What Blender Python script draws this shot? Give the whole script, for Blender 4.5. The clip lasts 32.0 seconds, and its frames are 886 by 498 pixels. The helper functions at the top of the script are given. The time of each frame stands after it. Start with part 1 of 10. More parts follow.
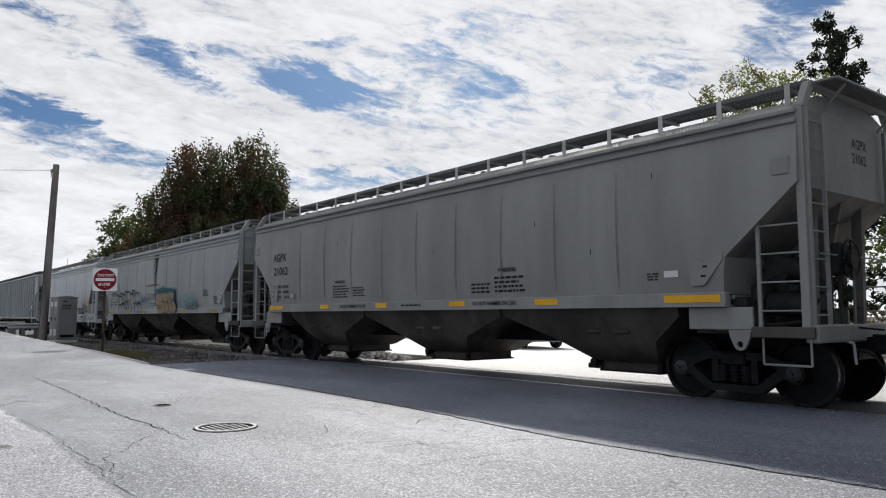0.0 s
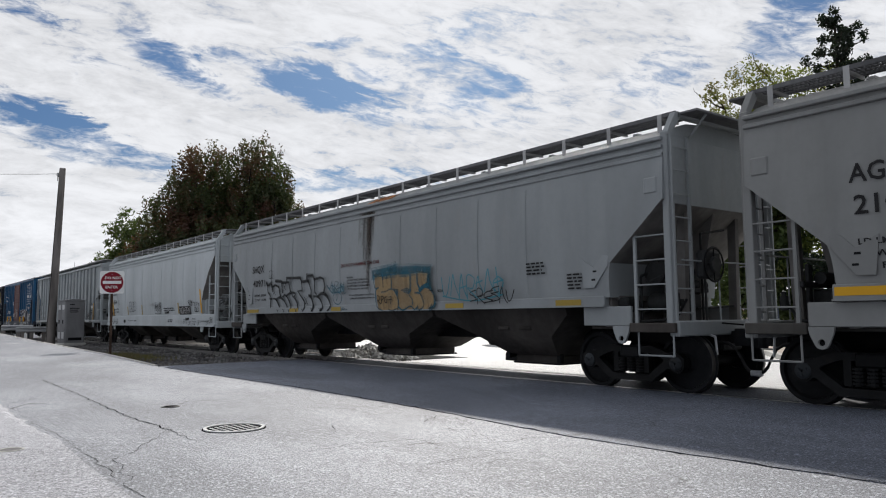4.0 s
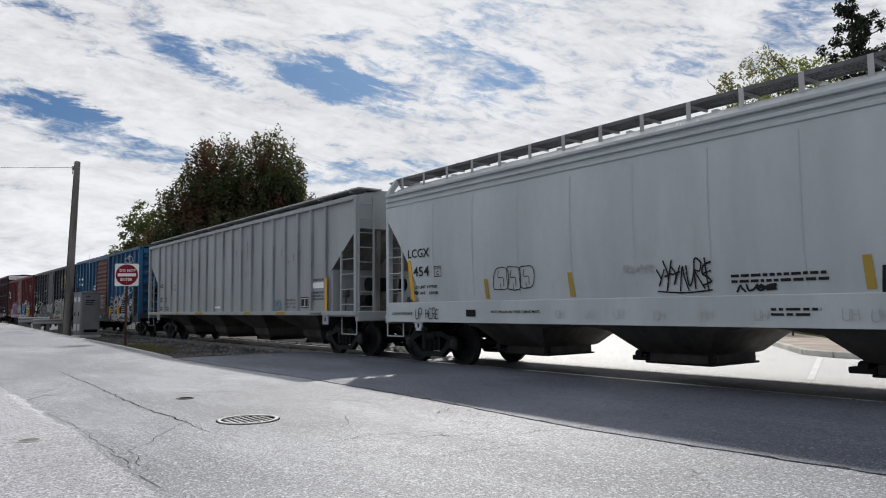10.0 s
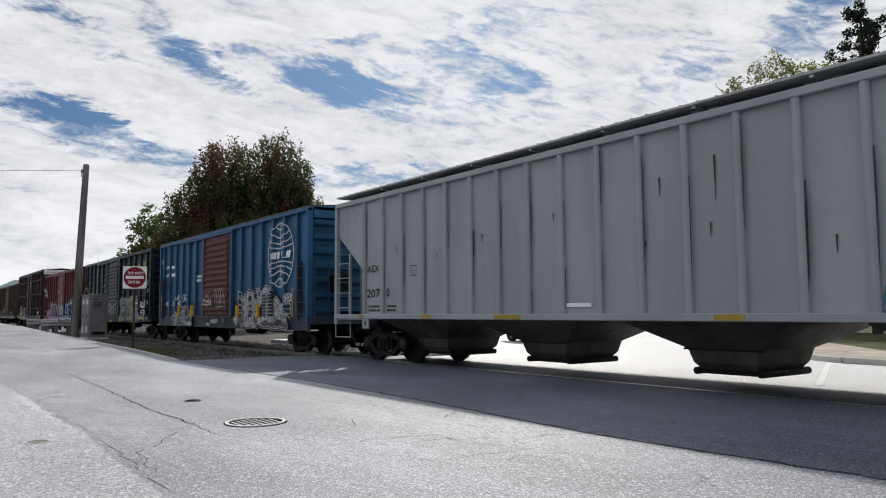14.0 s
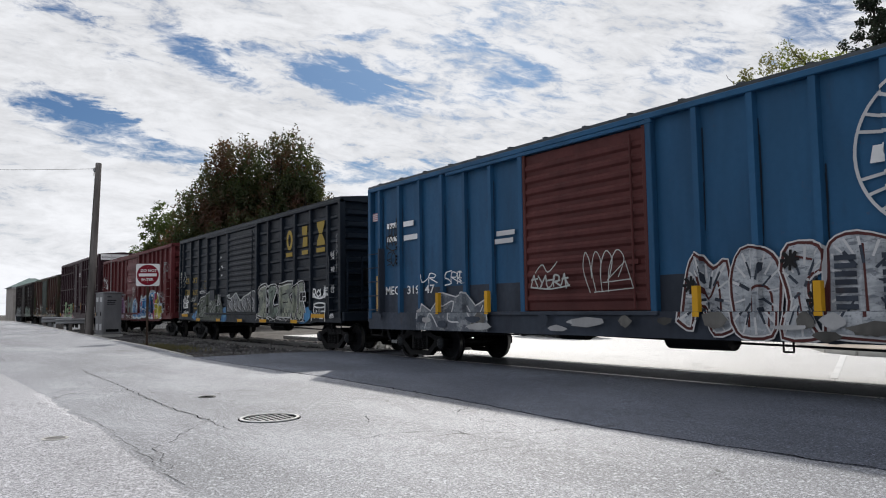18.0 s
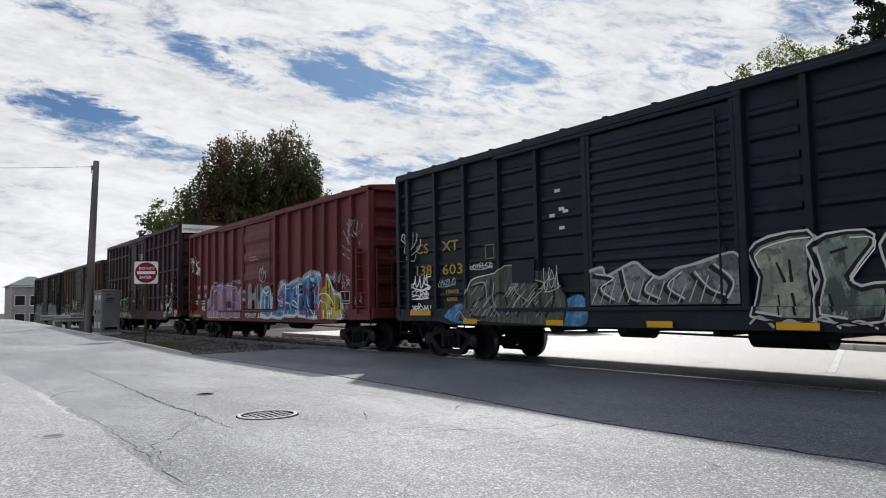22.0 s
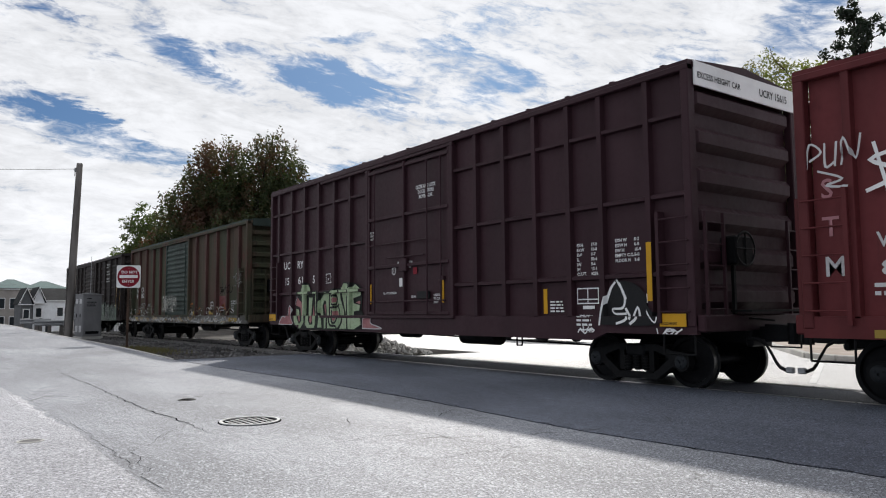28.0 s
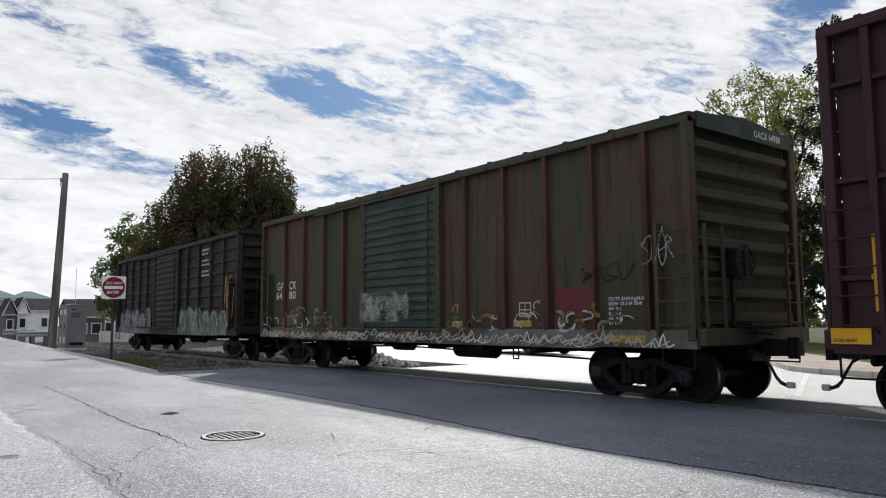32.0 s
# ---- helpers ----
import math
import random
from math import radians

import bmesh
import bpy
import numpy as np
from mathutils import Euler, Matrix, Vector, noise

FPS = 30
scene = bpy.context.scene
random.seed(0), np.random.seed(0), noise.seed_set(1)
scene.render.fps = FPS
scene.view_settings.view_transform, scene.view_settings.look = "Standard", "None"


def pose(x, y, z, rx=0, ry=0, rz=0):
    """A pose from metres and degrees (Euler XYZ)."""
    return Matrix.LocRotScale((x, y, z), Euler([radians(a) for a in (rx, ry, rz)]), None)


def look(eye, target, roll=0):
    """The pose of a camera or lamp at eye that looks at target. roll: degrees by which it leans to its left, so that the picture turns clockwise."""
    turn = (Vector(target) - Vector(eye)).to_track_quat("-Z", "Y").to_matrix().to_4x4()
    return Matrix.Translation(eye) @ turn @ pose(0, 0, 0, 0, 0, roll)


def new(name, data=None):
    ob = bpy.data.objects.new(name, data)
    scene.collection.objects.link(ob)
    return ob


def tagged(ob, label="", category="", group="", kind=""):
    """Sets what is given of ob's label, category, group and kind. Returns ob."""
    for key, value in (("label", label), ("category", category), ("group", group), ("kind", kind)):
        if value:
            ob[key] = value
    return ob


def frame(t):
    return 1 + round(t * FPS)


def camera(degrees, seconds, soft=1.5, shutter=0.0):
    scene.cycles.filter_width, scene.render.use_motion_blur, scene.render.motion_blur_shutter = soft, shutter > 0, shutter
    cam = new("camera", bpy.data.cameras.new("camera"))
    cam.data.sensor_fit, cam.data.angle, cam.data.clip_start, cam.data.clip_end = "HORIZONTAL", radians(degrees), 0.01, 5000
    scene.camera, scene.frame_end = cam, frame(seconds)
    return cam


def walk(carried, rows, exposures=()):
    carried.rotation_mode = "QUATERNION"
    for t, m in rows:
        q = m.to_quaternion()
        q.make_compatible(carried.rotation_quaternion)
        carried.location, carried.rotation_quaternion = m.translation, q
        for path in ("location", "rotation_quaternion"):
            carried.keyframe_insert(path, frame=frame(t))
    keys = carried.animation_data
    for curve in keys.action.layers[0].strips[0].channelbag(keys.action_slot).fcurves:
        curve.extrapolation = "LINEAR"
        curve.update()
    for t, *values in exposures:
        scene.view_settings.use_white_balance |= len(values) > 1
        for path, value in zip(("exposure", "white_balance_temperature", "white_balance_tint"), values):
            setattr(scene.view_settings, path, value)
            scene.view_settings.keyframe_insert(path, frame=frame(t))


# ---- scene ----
from mathutils import geometry

# The eye: seconds, place, heading, pitch and lean in degrees
PATH = (
    (0.0, 0.009, -11.201, 1.292, 141.88, 5.15, -0.12),
    (0.5, 0.010, -11.201, 1.291, 141.93, 5.15, -0.15),
    (1.0, 0.013, -11.203, 1.292, 142.01, 5.15, -0.14),
    (1.5, 0.014, -11.210, 1.297, 142.08, 5.13, -0.08),
    (2.0, 0.018, -11.224, 1.302, 142.10, 5.08, -0.08),
    (2.5, -0.009, -11.215, 1.297, 142.14, 5.04, -0.25),
    (3.0, -0.011, -11.206, 1.294, 142.14, 5.04, -0.48),
    (3.5, 0.008, -11.205, 1.291, 142.16, 5.10, -0.62),
    (5.5, -0.020, -11.214, 1.263, 142.99, 5.07, -0.39),
    (6.0, -0.024, -11.213, 1.269, 143.08, 4.89, -0.41),
    (6.5, -0.022, -11.202, 1.271, 143.17, 4.77, -0.40),
    (7.0, -0.021, -11.200, 1.272, 143.23, 4.71, -0.49),
    (7.5, -0.005, -11.203, 1.271, 143.20, 4.73, -0.59),
    (8.0, 0.005, -11.207, 1.277, 143.22, 4.77, -0.53),
    (8.5, -0.009, -11.205, 1.288, 143.32, 4.77, -0.41),
    (9.0, 0.014, -11.211, 1.297, 143.28, 4.71, -0.48),
    (9.5, 0.011, -11.214, 1.301, 143.26, 4.64, -0.41),
    (10.0, 0.004, -11.210, 1.288, 143.26, 4.55, -0.61),
    (10.5, 0.017, -11.217, 1.286, 143.16, 4.52, -0.72),
    (11.0, 0.015, -11.213, 1.282, 143.22, 4.54, -0.82),
    (11.5, -0.012, -11.210, 1.282, 143.31, 4.62, -0.75),
    (12.0, -0.009, -11.215, 1.285, 143.42, 4.73, -0.64),
    (12.5, -0.004, -11.214, 1.285, 143.52, 4.83, -0.58),
    (13.0, -0.002, -11.218, 1.285, 143.62, 4.93, -0.49),
    (13.5, -0.002, -11.223, 1.283, 143.67, 4.97, -0.42),
    (14.0, -0.002, -11.221, 1.284, 143.77, 4.85, -0.38),
    (14.5, -0.002, -11.224, 1.282, 143.83, 4.75, -0.44),
    (16.5, -0.009, -11.227, 1.278, 144.24, 4.57, -0.89),
    (17.0, -0.007, -11.224, 1.278, 144.41, 4.62, -0.90),
    (17.5, -0.007, -11.227, 1.285, 144.52, 4.57, -0.81),
    (18.0, -0.003, -11.235, 1.285, 144.60, 4.48, -0.79),
    (18.5, 0.008, -11.236, 1.284, 144.66, 4.38, -0.83),
    (19.0, 0.017, -11.234, 1.285, 144.69, 4.24, -0.88),
    (19.5, 0.005, -11.231, 1.284, 144.70, 4.14, -0.87),
    (20.0, -0.005, -11.226, 1.277, 144.68, 4.08, -0.94),
    (20.5, -0.020, -11.223, 1.274, 144.67, 4.08, -0.94),
    (21.0, -0.021, -11.222, 1.277, 144.65, 4.11, -0.94),
    (21.5, 0.001, -11.229, 1.283, 144.58, 4.17, -0.96),
    (22.0, 0.004, -11.219, 1.280, 144.51, 4.22, -1.02),
    (22.5, 0.003, -11.222, 1.281, 144.36, 4.27, -0.93),
    (23.0, 0.002, -11.223, 1.282, 144.13, 4.39, -0.86),
    (23.5, 0.004, -11.217, 1.280, 143.88, 4.61, -0.86),
    (24.0, 0.005, -11.215, 1.280, 143.65, 4.82, -0.87),
    (24.5, 0.006, -11.216, 1.282, 143.55, 4.95, -0.89),
    (25.0, 0.007, -11.218, 1.282, 143.52, 5.01, -0.91),
    (25.5, 0.007, -11.223, 1.283, 143.53, 5.02, -0.77),
    (27.5, 0.015, -11.221, 1.272, 143.35, 4.78, -0.55),
    (28.0, -0.005, -11.214, 1.276, 143.37, 4.77, -0.46),
    (28.5, -0.001, -11.212, 1.277, 143.39, 4.79, -0.45),
    (29.0, -0.000, -11.214, 1.278, 143.33, 4.81, -0.55),
    (29.5, -0.016, -11.206, 1.276, 143.44, 4.83, -0.56),
    (30.0, -0.001, -11.225, 1.277, 143.28, 4.80, -0.68),
    (30.5, 0.015, -11.233, 1.278, 143.21, 4.81, -0.66),
    (31.0, -0.002, -11.217, 1.288, 143.03, 5.06, -0.29),
    (31.5, 0.009, -11.205, 1.289, 142.79, 5.30, -0.35),
    (32.0, 0.007, -11.183, 1.309, 142.47, 5.62, -0.34),
)
RUN = ((0.0, -0.00), (0.5, 2.03), (1.0, 4.05), (1.5, 6.08), (2.0, 8.12), (2.5, 10.16), (3.0, 12.20), (3.5, 14.25), (5.5, 22.60), (6.0, 24.72), (6.5, 26.86), (7.0, 29.00), (7.5, 31.14), (8.0, 33.29), (8.5, 35.45), (9.0, 37.62), (9.5, 39.79), (10.0, 41.98), (10.5, 44.17), (11.0, 46.38), (11.5, 48.60), (12.0, 50.83), (12.5, 53.06), (13.0, 55.30), (13.5, 57.55), (14.0, 59.80), (14.5, 62.06), (16.5, 71.25), (17.0, 73.58), (17.5, 75.92), (18.0, 78.27), (18.5, 80.62), (19.0, 82.98), (19.5, 85.34), (20.0, 87.71), (20.5, 90.07), (21.0, 92.42), (21.5, 94.77), (22.0, 97.11), (22.5, 99.44), (23.0, 101.77), (23.5, 104.10), (24.0, 106.42), (24.5, 108.73), (25.0, 111.04), (25.5, 113.35), (27.5, 122.45), (28.0, 124.70), (28.5, 126.93), (29.0, 129.16), (29.5, 131.39), (30.0, 133.60), (30.5, 135.82), (31.0, 138.04), (31.5, 140.26), (32.0, 142.48))


def aim(x, y, z, yaw, pitch, lean):
    a, b = radians(yaw), radians(pitch)
    way = Vector((math.cos(a) * math.cos(b), math.sin(a) * math.cos(b), math.sin(b)))
    return look((x, y, z), Vector((x, y, z)) + way * 10, lean)


cam = camera(62.0, 32.0, 1.1, 0.0)
walk(cam, [(t, aim(*r)) for t, *r in PATH], ((0.0, 0.0), (5.0, -0.05), (12.0, -0.06), (19.0, -0.02), (23.0, 0.02), (27.0, 0.09), (32.0, 0.09)))


def run_at(t):
    """How far the train has rolled at t seconds, in metres."""
    pts = RUN
    for (t0, s0), (t1, s1) in zip(pts, pts[1:]):
        if t <= t1:
            break
    i = pts.index((t0, s0))
    m = (s1 - s0) / (t1 - t0)
    m0 = (s1 - pts[i - 1][1]) / (t1 - pts[i - 1][0]) if i else m
    m1 = (pts[i + 2][1] - s0) / (pts[i + 2][0] - t0) if i + 2 < len(pts) else m
    u, h = (t - t0) / (t1 - t0), t1 - t0
    return ((2 * u ** 3 - 3 * u * u + 1) * s0 + (u ** 3 - 2 * u * u + u) * h * m0
            + (3 * u * u - 2 * u ** 3) * s1 + (u ** 3 - u * u) * h * m1)


# ---- light ----
SUN_EL, SUN_AZ = 36.6, 140.0
sun = new("sun", bpy.data.lights.new("sun", "SUN"))
sun.data.energy, sun.data.angle, sun.data.color = 3.2, radians(1.3), (1.0, 0.955, 0.9)
sun_way = Vector((math.cos(radians(SUN_AZ)) * math.cos(radians(SUN_EL)), math.sin(radians(SUN_AZ)) * math.cos(radians(SUN_EL)), math.sin(radians(SUN_EL))))
sun.matrix_world = look(sun_way * 60, (0, 0, 0))


class Nodes:
    """Short hand for a node tree."""

    def __init__(self, tree):
        self.tree = tree
        tree.nodes.clear()

    def add(self, kind, props=None, **sockets):
        n = self.tree.nodes.new(kind)
        p = props or {}
        if "operation" in p:
            n.operation = p["operation"]
        if "use_clamp" in p:
            n.use_clamp = p["use_clamp"]
        if "interpolation_type" in p:
            n.interpolation_type = p["interpolation_type"]
        if "data_type" in p:
            n.data_type = p["data_type"]
        if "blend_type" in p:
            n.blend_type = p["blend_type"]
        if "feature" in p:
            n.feature = p["feature"]
        for k, v in sockets.items():
            self.put(n, k, v)
        return n

    def put(self, n, key, v):
        key = key.replace("_", " ") if isinstance(key, str) else key
        sock = n.inputs[int(key[1:])] if isinstance(key, str) and key[0] == "i" and key[1:].isdigit() else n.inputs[key]
        if isinstance(v, bpy.types.NodeSocket):
            self.tree.links.new(v, sock)
        elif isinstance(v, bpy.types.Node):
            self.tree.links.new(v.outputs[0], sock)
        else:
            sock.default_value = v

    def math(self, op, a, b=0.0, c=0.0, clamp=False):
        return self.add("ShaderNodeMath", {"operation": op, "use_clamp": clamp}, i0=a, i1=b, i2=c).outputs[0]

    def ramp(self, v, a, b, lo=0.0, hi=1.0):
        n = self.add("ShaderNodeMapRange", {"interpolation_type": "SMOOTHSTEP"})
        for i, x in enumerate((v, a, b, lo, hi)):
            self.put(n, "i%d" % i, x)
        return n.outputs[0]

    def mix(self, f, a, b, how="MIX"):
        n = self.add("ShaderNodeMix", {"data_type": "RGBA", "blend_type": how})
        for i, x in ((0, f), (6, a), (7, b)):
            self.put(n, "i%d" % i, x)
        return n.outputs[2]

    def noise(self, vec, scale, detail=4.0, rough=0.55, dist=0.0):
        return self.add("ShaderNodeTexNoise", None, Vector=vec, Scale=scale, Detail=detail, Roughness=rough, Distortion=dist).outputs[0]

    def scaled(self, vec, sx, sy, sz):
        return self.add("ShaderNodeMapping", None, i0=vec, Scale=(sx, sy, sz)).outputs[0]


def rgb(c):
    return (*c, 1.0)


# ---- sky: blue with sheets of broken high cloud ----
def make_sky():
    w = bpy.data.worlds.new("sky")
    scene.world = w
    w.use_nodes = True
    n = Nodes(w.node_tree)
    sky = n.add("ShaderNodeTexSky")
    sky.sky_type, sky.sun_disc, sky.dust_density = "NISHITA", False, 1.0
    sky.sun_elevation, sky.sun_rotation = radians(SUN_EL), radians(90 - SUN_AZ)
    way = n.add("ShaderNodeTexCoord").outputs["Generated"]
    sep = n.add("ShaderNodeSeparateXYZ", None, Vector=way)
    # the wind draws the clouds out from left to right across the track, slightly downwards
    a0, e0, w0 = radians(142.0), radians(16.0), radians(-11.0)
    front0 = Vector((math.cos(a0) * math.cos(e0), math.sin(a0) * math.cos(e0), math.sin(e0)))
    right0 = Vector((math.sin(a0), -math.cos(a0), 0.0))
    up0 = right0.cross(front0)

    def dot(v):
        return n.add("ShaderNodeVectorMath", {"operation": "DOT_PRODUCT"}, i0=way, i1=tuple(v)).outputs["Value"]
    along = dot(right0 * math.cos(w0) + up0 * math.sin(w0))
    across = dot(up0 * math.cos(w0) - right0 * math.sin(w0))
    wind = n.add("ShaderNodeCombineXYZ", None, X=along, Y=n.math("MULTIPLY", across, 2.9), Z=dot(front0)).outputs[0]
    sheet = n.noise(wind, 3.0, 3.0, 0.5, 0.3)
    puffs = n.noise(wind, 8.5, 9.0, 0.64, 0.6)
    fine = n.noise(wind, 30.0, 7.0, 0.66, 0.5)
    cover = n.math("ADD", n.math("ADD", n.math("MULTIPLY", sheet, 0.4), n.math("MULTIPLY", puffs, 1.1)), n.math("MULTIPLY", fine, 1.15))
    cover = n.math("ADD", cover, 0.15)
    # openings and thin places: heading, height, half width, half height and slope in degrees, depth
    for az, el, wide, tall, slope, deep in OPENINGS + THIN_PLACES:
        a, e, q = radians(az), radians(el), radians(-slope)
        c = Vector((math.cos(a) * math.cos(e), math.sin(a) * math.cos(e), math.sin(e)))
        side = Vector((math.sin(a), -math.cos(a), 0))
        top = side.cross(c)
        dx = dot(side * math.cos(q) + top * math.sin(q))
        dy = dot(top * math.cos(q) - side * math.sin(q))
        dx = n.math("MULTIPLY_ADD", n.math("SUBTRACT", puffs, 0.5), 0.2, dx)
        dy = n.math("MULTIPLY_ADD", n.math("SUBTRACT", puffs, 0.5), 0.1, dy)
        dx = n.math("DIVIDE", dx, math.sin(radians(wide)))
        dy = n.math("DIVIDE", dy, math.sin(radians(tall)))
        r = n.math("MULTIPLY_ADD", dx, dx, n.math("MULTIPLY", dy, dy))
        hole = n.math("MULTIPLY", n.ramp(r, 0.0, 1.5, deep, 0.0), n.math("GREATER_THAN", dot(c), 0.0))
        cover = n.math("SUBTRACT", cover, hole)
    mask = n.ramp(cover, 0.9, 1.4)
    low = n.ramp(sep.outputs[2], 0.05, 0.215, 0.94, 0.0)
    mask = n.math("MAXIMUM", mask, low)
    toward = n.add("ShaderNodeVectorMath", {"operation": "DOT_PRODUCT"}, i0=way, i1=tuple(sun_way)).outputs["Value"]
    glow = n.ramp(toward, -0.3, 0.7, 0.69, 0.84)
    shade = n.ramp(n.math("ADD", puffs, n.math("MULTIPLY", fine, 0.5)), 0.55, 0.95, 0.83, 1.07)
    lit = n.math("ADD", n.math("MULTIPLY", glow, shade), n.math("MULTIPLY", low, 0.1))
    cloud = n.mix(1.0, n.add("ShaderNodeCombineColor", None, Red=lit, Green=lit, Blue=lit).outputs[0], n.mix(n.ramp(toward, -0.2, 0.8), rgb((0.93, 0.985, 1.1)), rgb((0.985, 1.0, 1.04))), "MULTIPLY")
    blue = n.mix(1.0, sky.outputs[0], rgb((0.0225, 0.035, 0.052)), "MULTIPLY")
    both = n.mix(mask, blue, cloud)
    ground = n.mix(n.ramp(sep.outputs[2], -0.03, 0.0), rgb((0.16, 0.16, 0.15)), both)
    bg = n.add("ShaderNodeBackground", None, Color=ground, Strength=1.0)
    out = n.add("ShaderNodeOutputWorld", None, Surface=bg)


OPENINGS = ((153.2, 17.4, 3.6, 1.8, 10, 0.56), (149.2, 15.5, 4.6, 1.1, 10, 0.22), (162.5, 18.2, 4.8, 1.4, 27, 0.42), (168.2, 12.3, 8.3, 1.8, 12, 0.36),
            (172.6, 14.5, 3.3, 1.2, 10, 0.30), (151.4, 20.7, 3.3, 0.7, -8, 0.32), (151.7, 10.4, 5.4, 1.0, 3, 0.34), (126.2, 17.1, 3.8, 2.1, -15, 0.26), (116.8, 19.0, 3.3, 2.3, -30, 0.26))
THIN_PLACES = ((141.1, 17.7, 10.0, 4.5, 5, 0.20), (138.4, 17.3, 3.1, 1.2, -10, 0.22), (142.7, 20.0, 2.5, 0.9, 15, 0.20), (147.6, 18.7, 1.7, 0.8, 10, 0.22),
               (138.9, 22.4, 5.4, 1.5, 0, 0.18), (170.4, 13.4, 5.8, 0.8, 8, 0.20), (144.3, 10.4, 5.0, 0.6, 0, 0.20), (158.7, 19.0, 2.9, 0.6, 10, 0.20),
               (168.0, 17.6, 2.5, 0.6, 15, 0.20), (173.2, 20.4, 2.1, 0.8, 20, 0.30), (114.7, 21.2, 2.9, 1.0, 0, 0.30))
make_sky()


# ---- materials ----
def surf(name, base, rough=0.6, metal=0.0, var=0.12, grain=9.0, bump=0.15, stain=(0.1, 0.08, 0.06), stains=0.25, streak=0.0, spot=None, spots=0.0, spec=0.16):
    """Paint, stone or metal with two scales of variation: broad fading and stains, fine grain; streak draws them out downwards."""
    m = bpy.data.materials.new(name)
    m.use_nodes = True
    n = Nodes(m.node_tree)
    at = n.add("ShaderNodeTexCoord").outputs["Object"]
    rnd = n.add("ShaderNodeObjectInfo").outputs["Random"]
    at = n.add("ShaderNodeVectorMath", {"operation": "ADD"}, i0=at, i1=n.add("ShaderNodeCombineXYZ", None, X=n.math("MULTIPLY", rnd, 37.0), Y=n.math("MULTIPLY", rnd, 11.0), Z=0.0)).outputs[0]
    k = 1.0 - 0.93 * streak
    long = n.scaled(at, 1.0, 1.0, k)
    broad = n.noise(long, 0.9, 4.0, 0.6)
    fine = n.noise(at, grain, 5.0, 0.65)
    mark = n.noise(n.scaled(at, 2.6, 2.6, 2.6 * k), 1.3, 7.0, 0.68, 0.3)
    dark = n.mix(1.0, rgb(base), rgb((1 - var * 2.2,) * 3), "MULTIPLY")
    light = rgb(tuple(min(1.0, c * (1 + var * 0.9)) for c in base))
    col = n.mix(n.ramp(broad, 0.3, 0.7), dark, light)
    col = n.mix(n.math("MULTIPLY", n.ramp(fine, 0.35, 0.75), var * 1.2), col, rgb(tuple(c * 0.55 for c in base)))
    col = n.mix(n.math("MULTIPLY", n.ramp(mark, 0.54, 0.76), stains), col, rgb(stain))
    if spot:
        col = n.mix(n.math("MULTIPLY", n.ramp(n.noise(at, 5.0, 8.0, 0.75, 0.6), 0.62, 0.68), spots), col, rgb(spot))
    b = n.add("ShaderNodeBsdfPrincipled", None, Base_Color=col, Metallic=metal, Roughness=n.ramp(n.math("ADD", fine, n.math("MULTIPLY", mark, 0.6)), 0.45, 1.15, rough * 0.8, min(1.0, rough * 1.2)))
    b.inputs["Specular IOR Level"].default_value = spec
    if bump:
        n.put(b, "Normal", n.add("ShaderNodeBump", None, Strength=bump, Distance=0.02, Height=n.math("ADD", fine, n.math("MULTIPLY", broad, 0.6))).outputs[0])
    n.add("ShaderNodeOutputMaterial", None, Surface=b)
    return m


def plain(name, base, rough=0.6, metal=0.0):
    return surf(name, base, rough, metal, 0.06, 14.0, 0.05, tuple(c * 0.6 for c in base), 0.2)


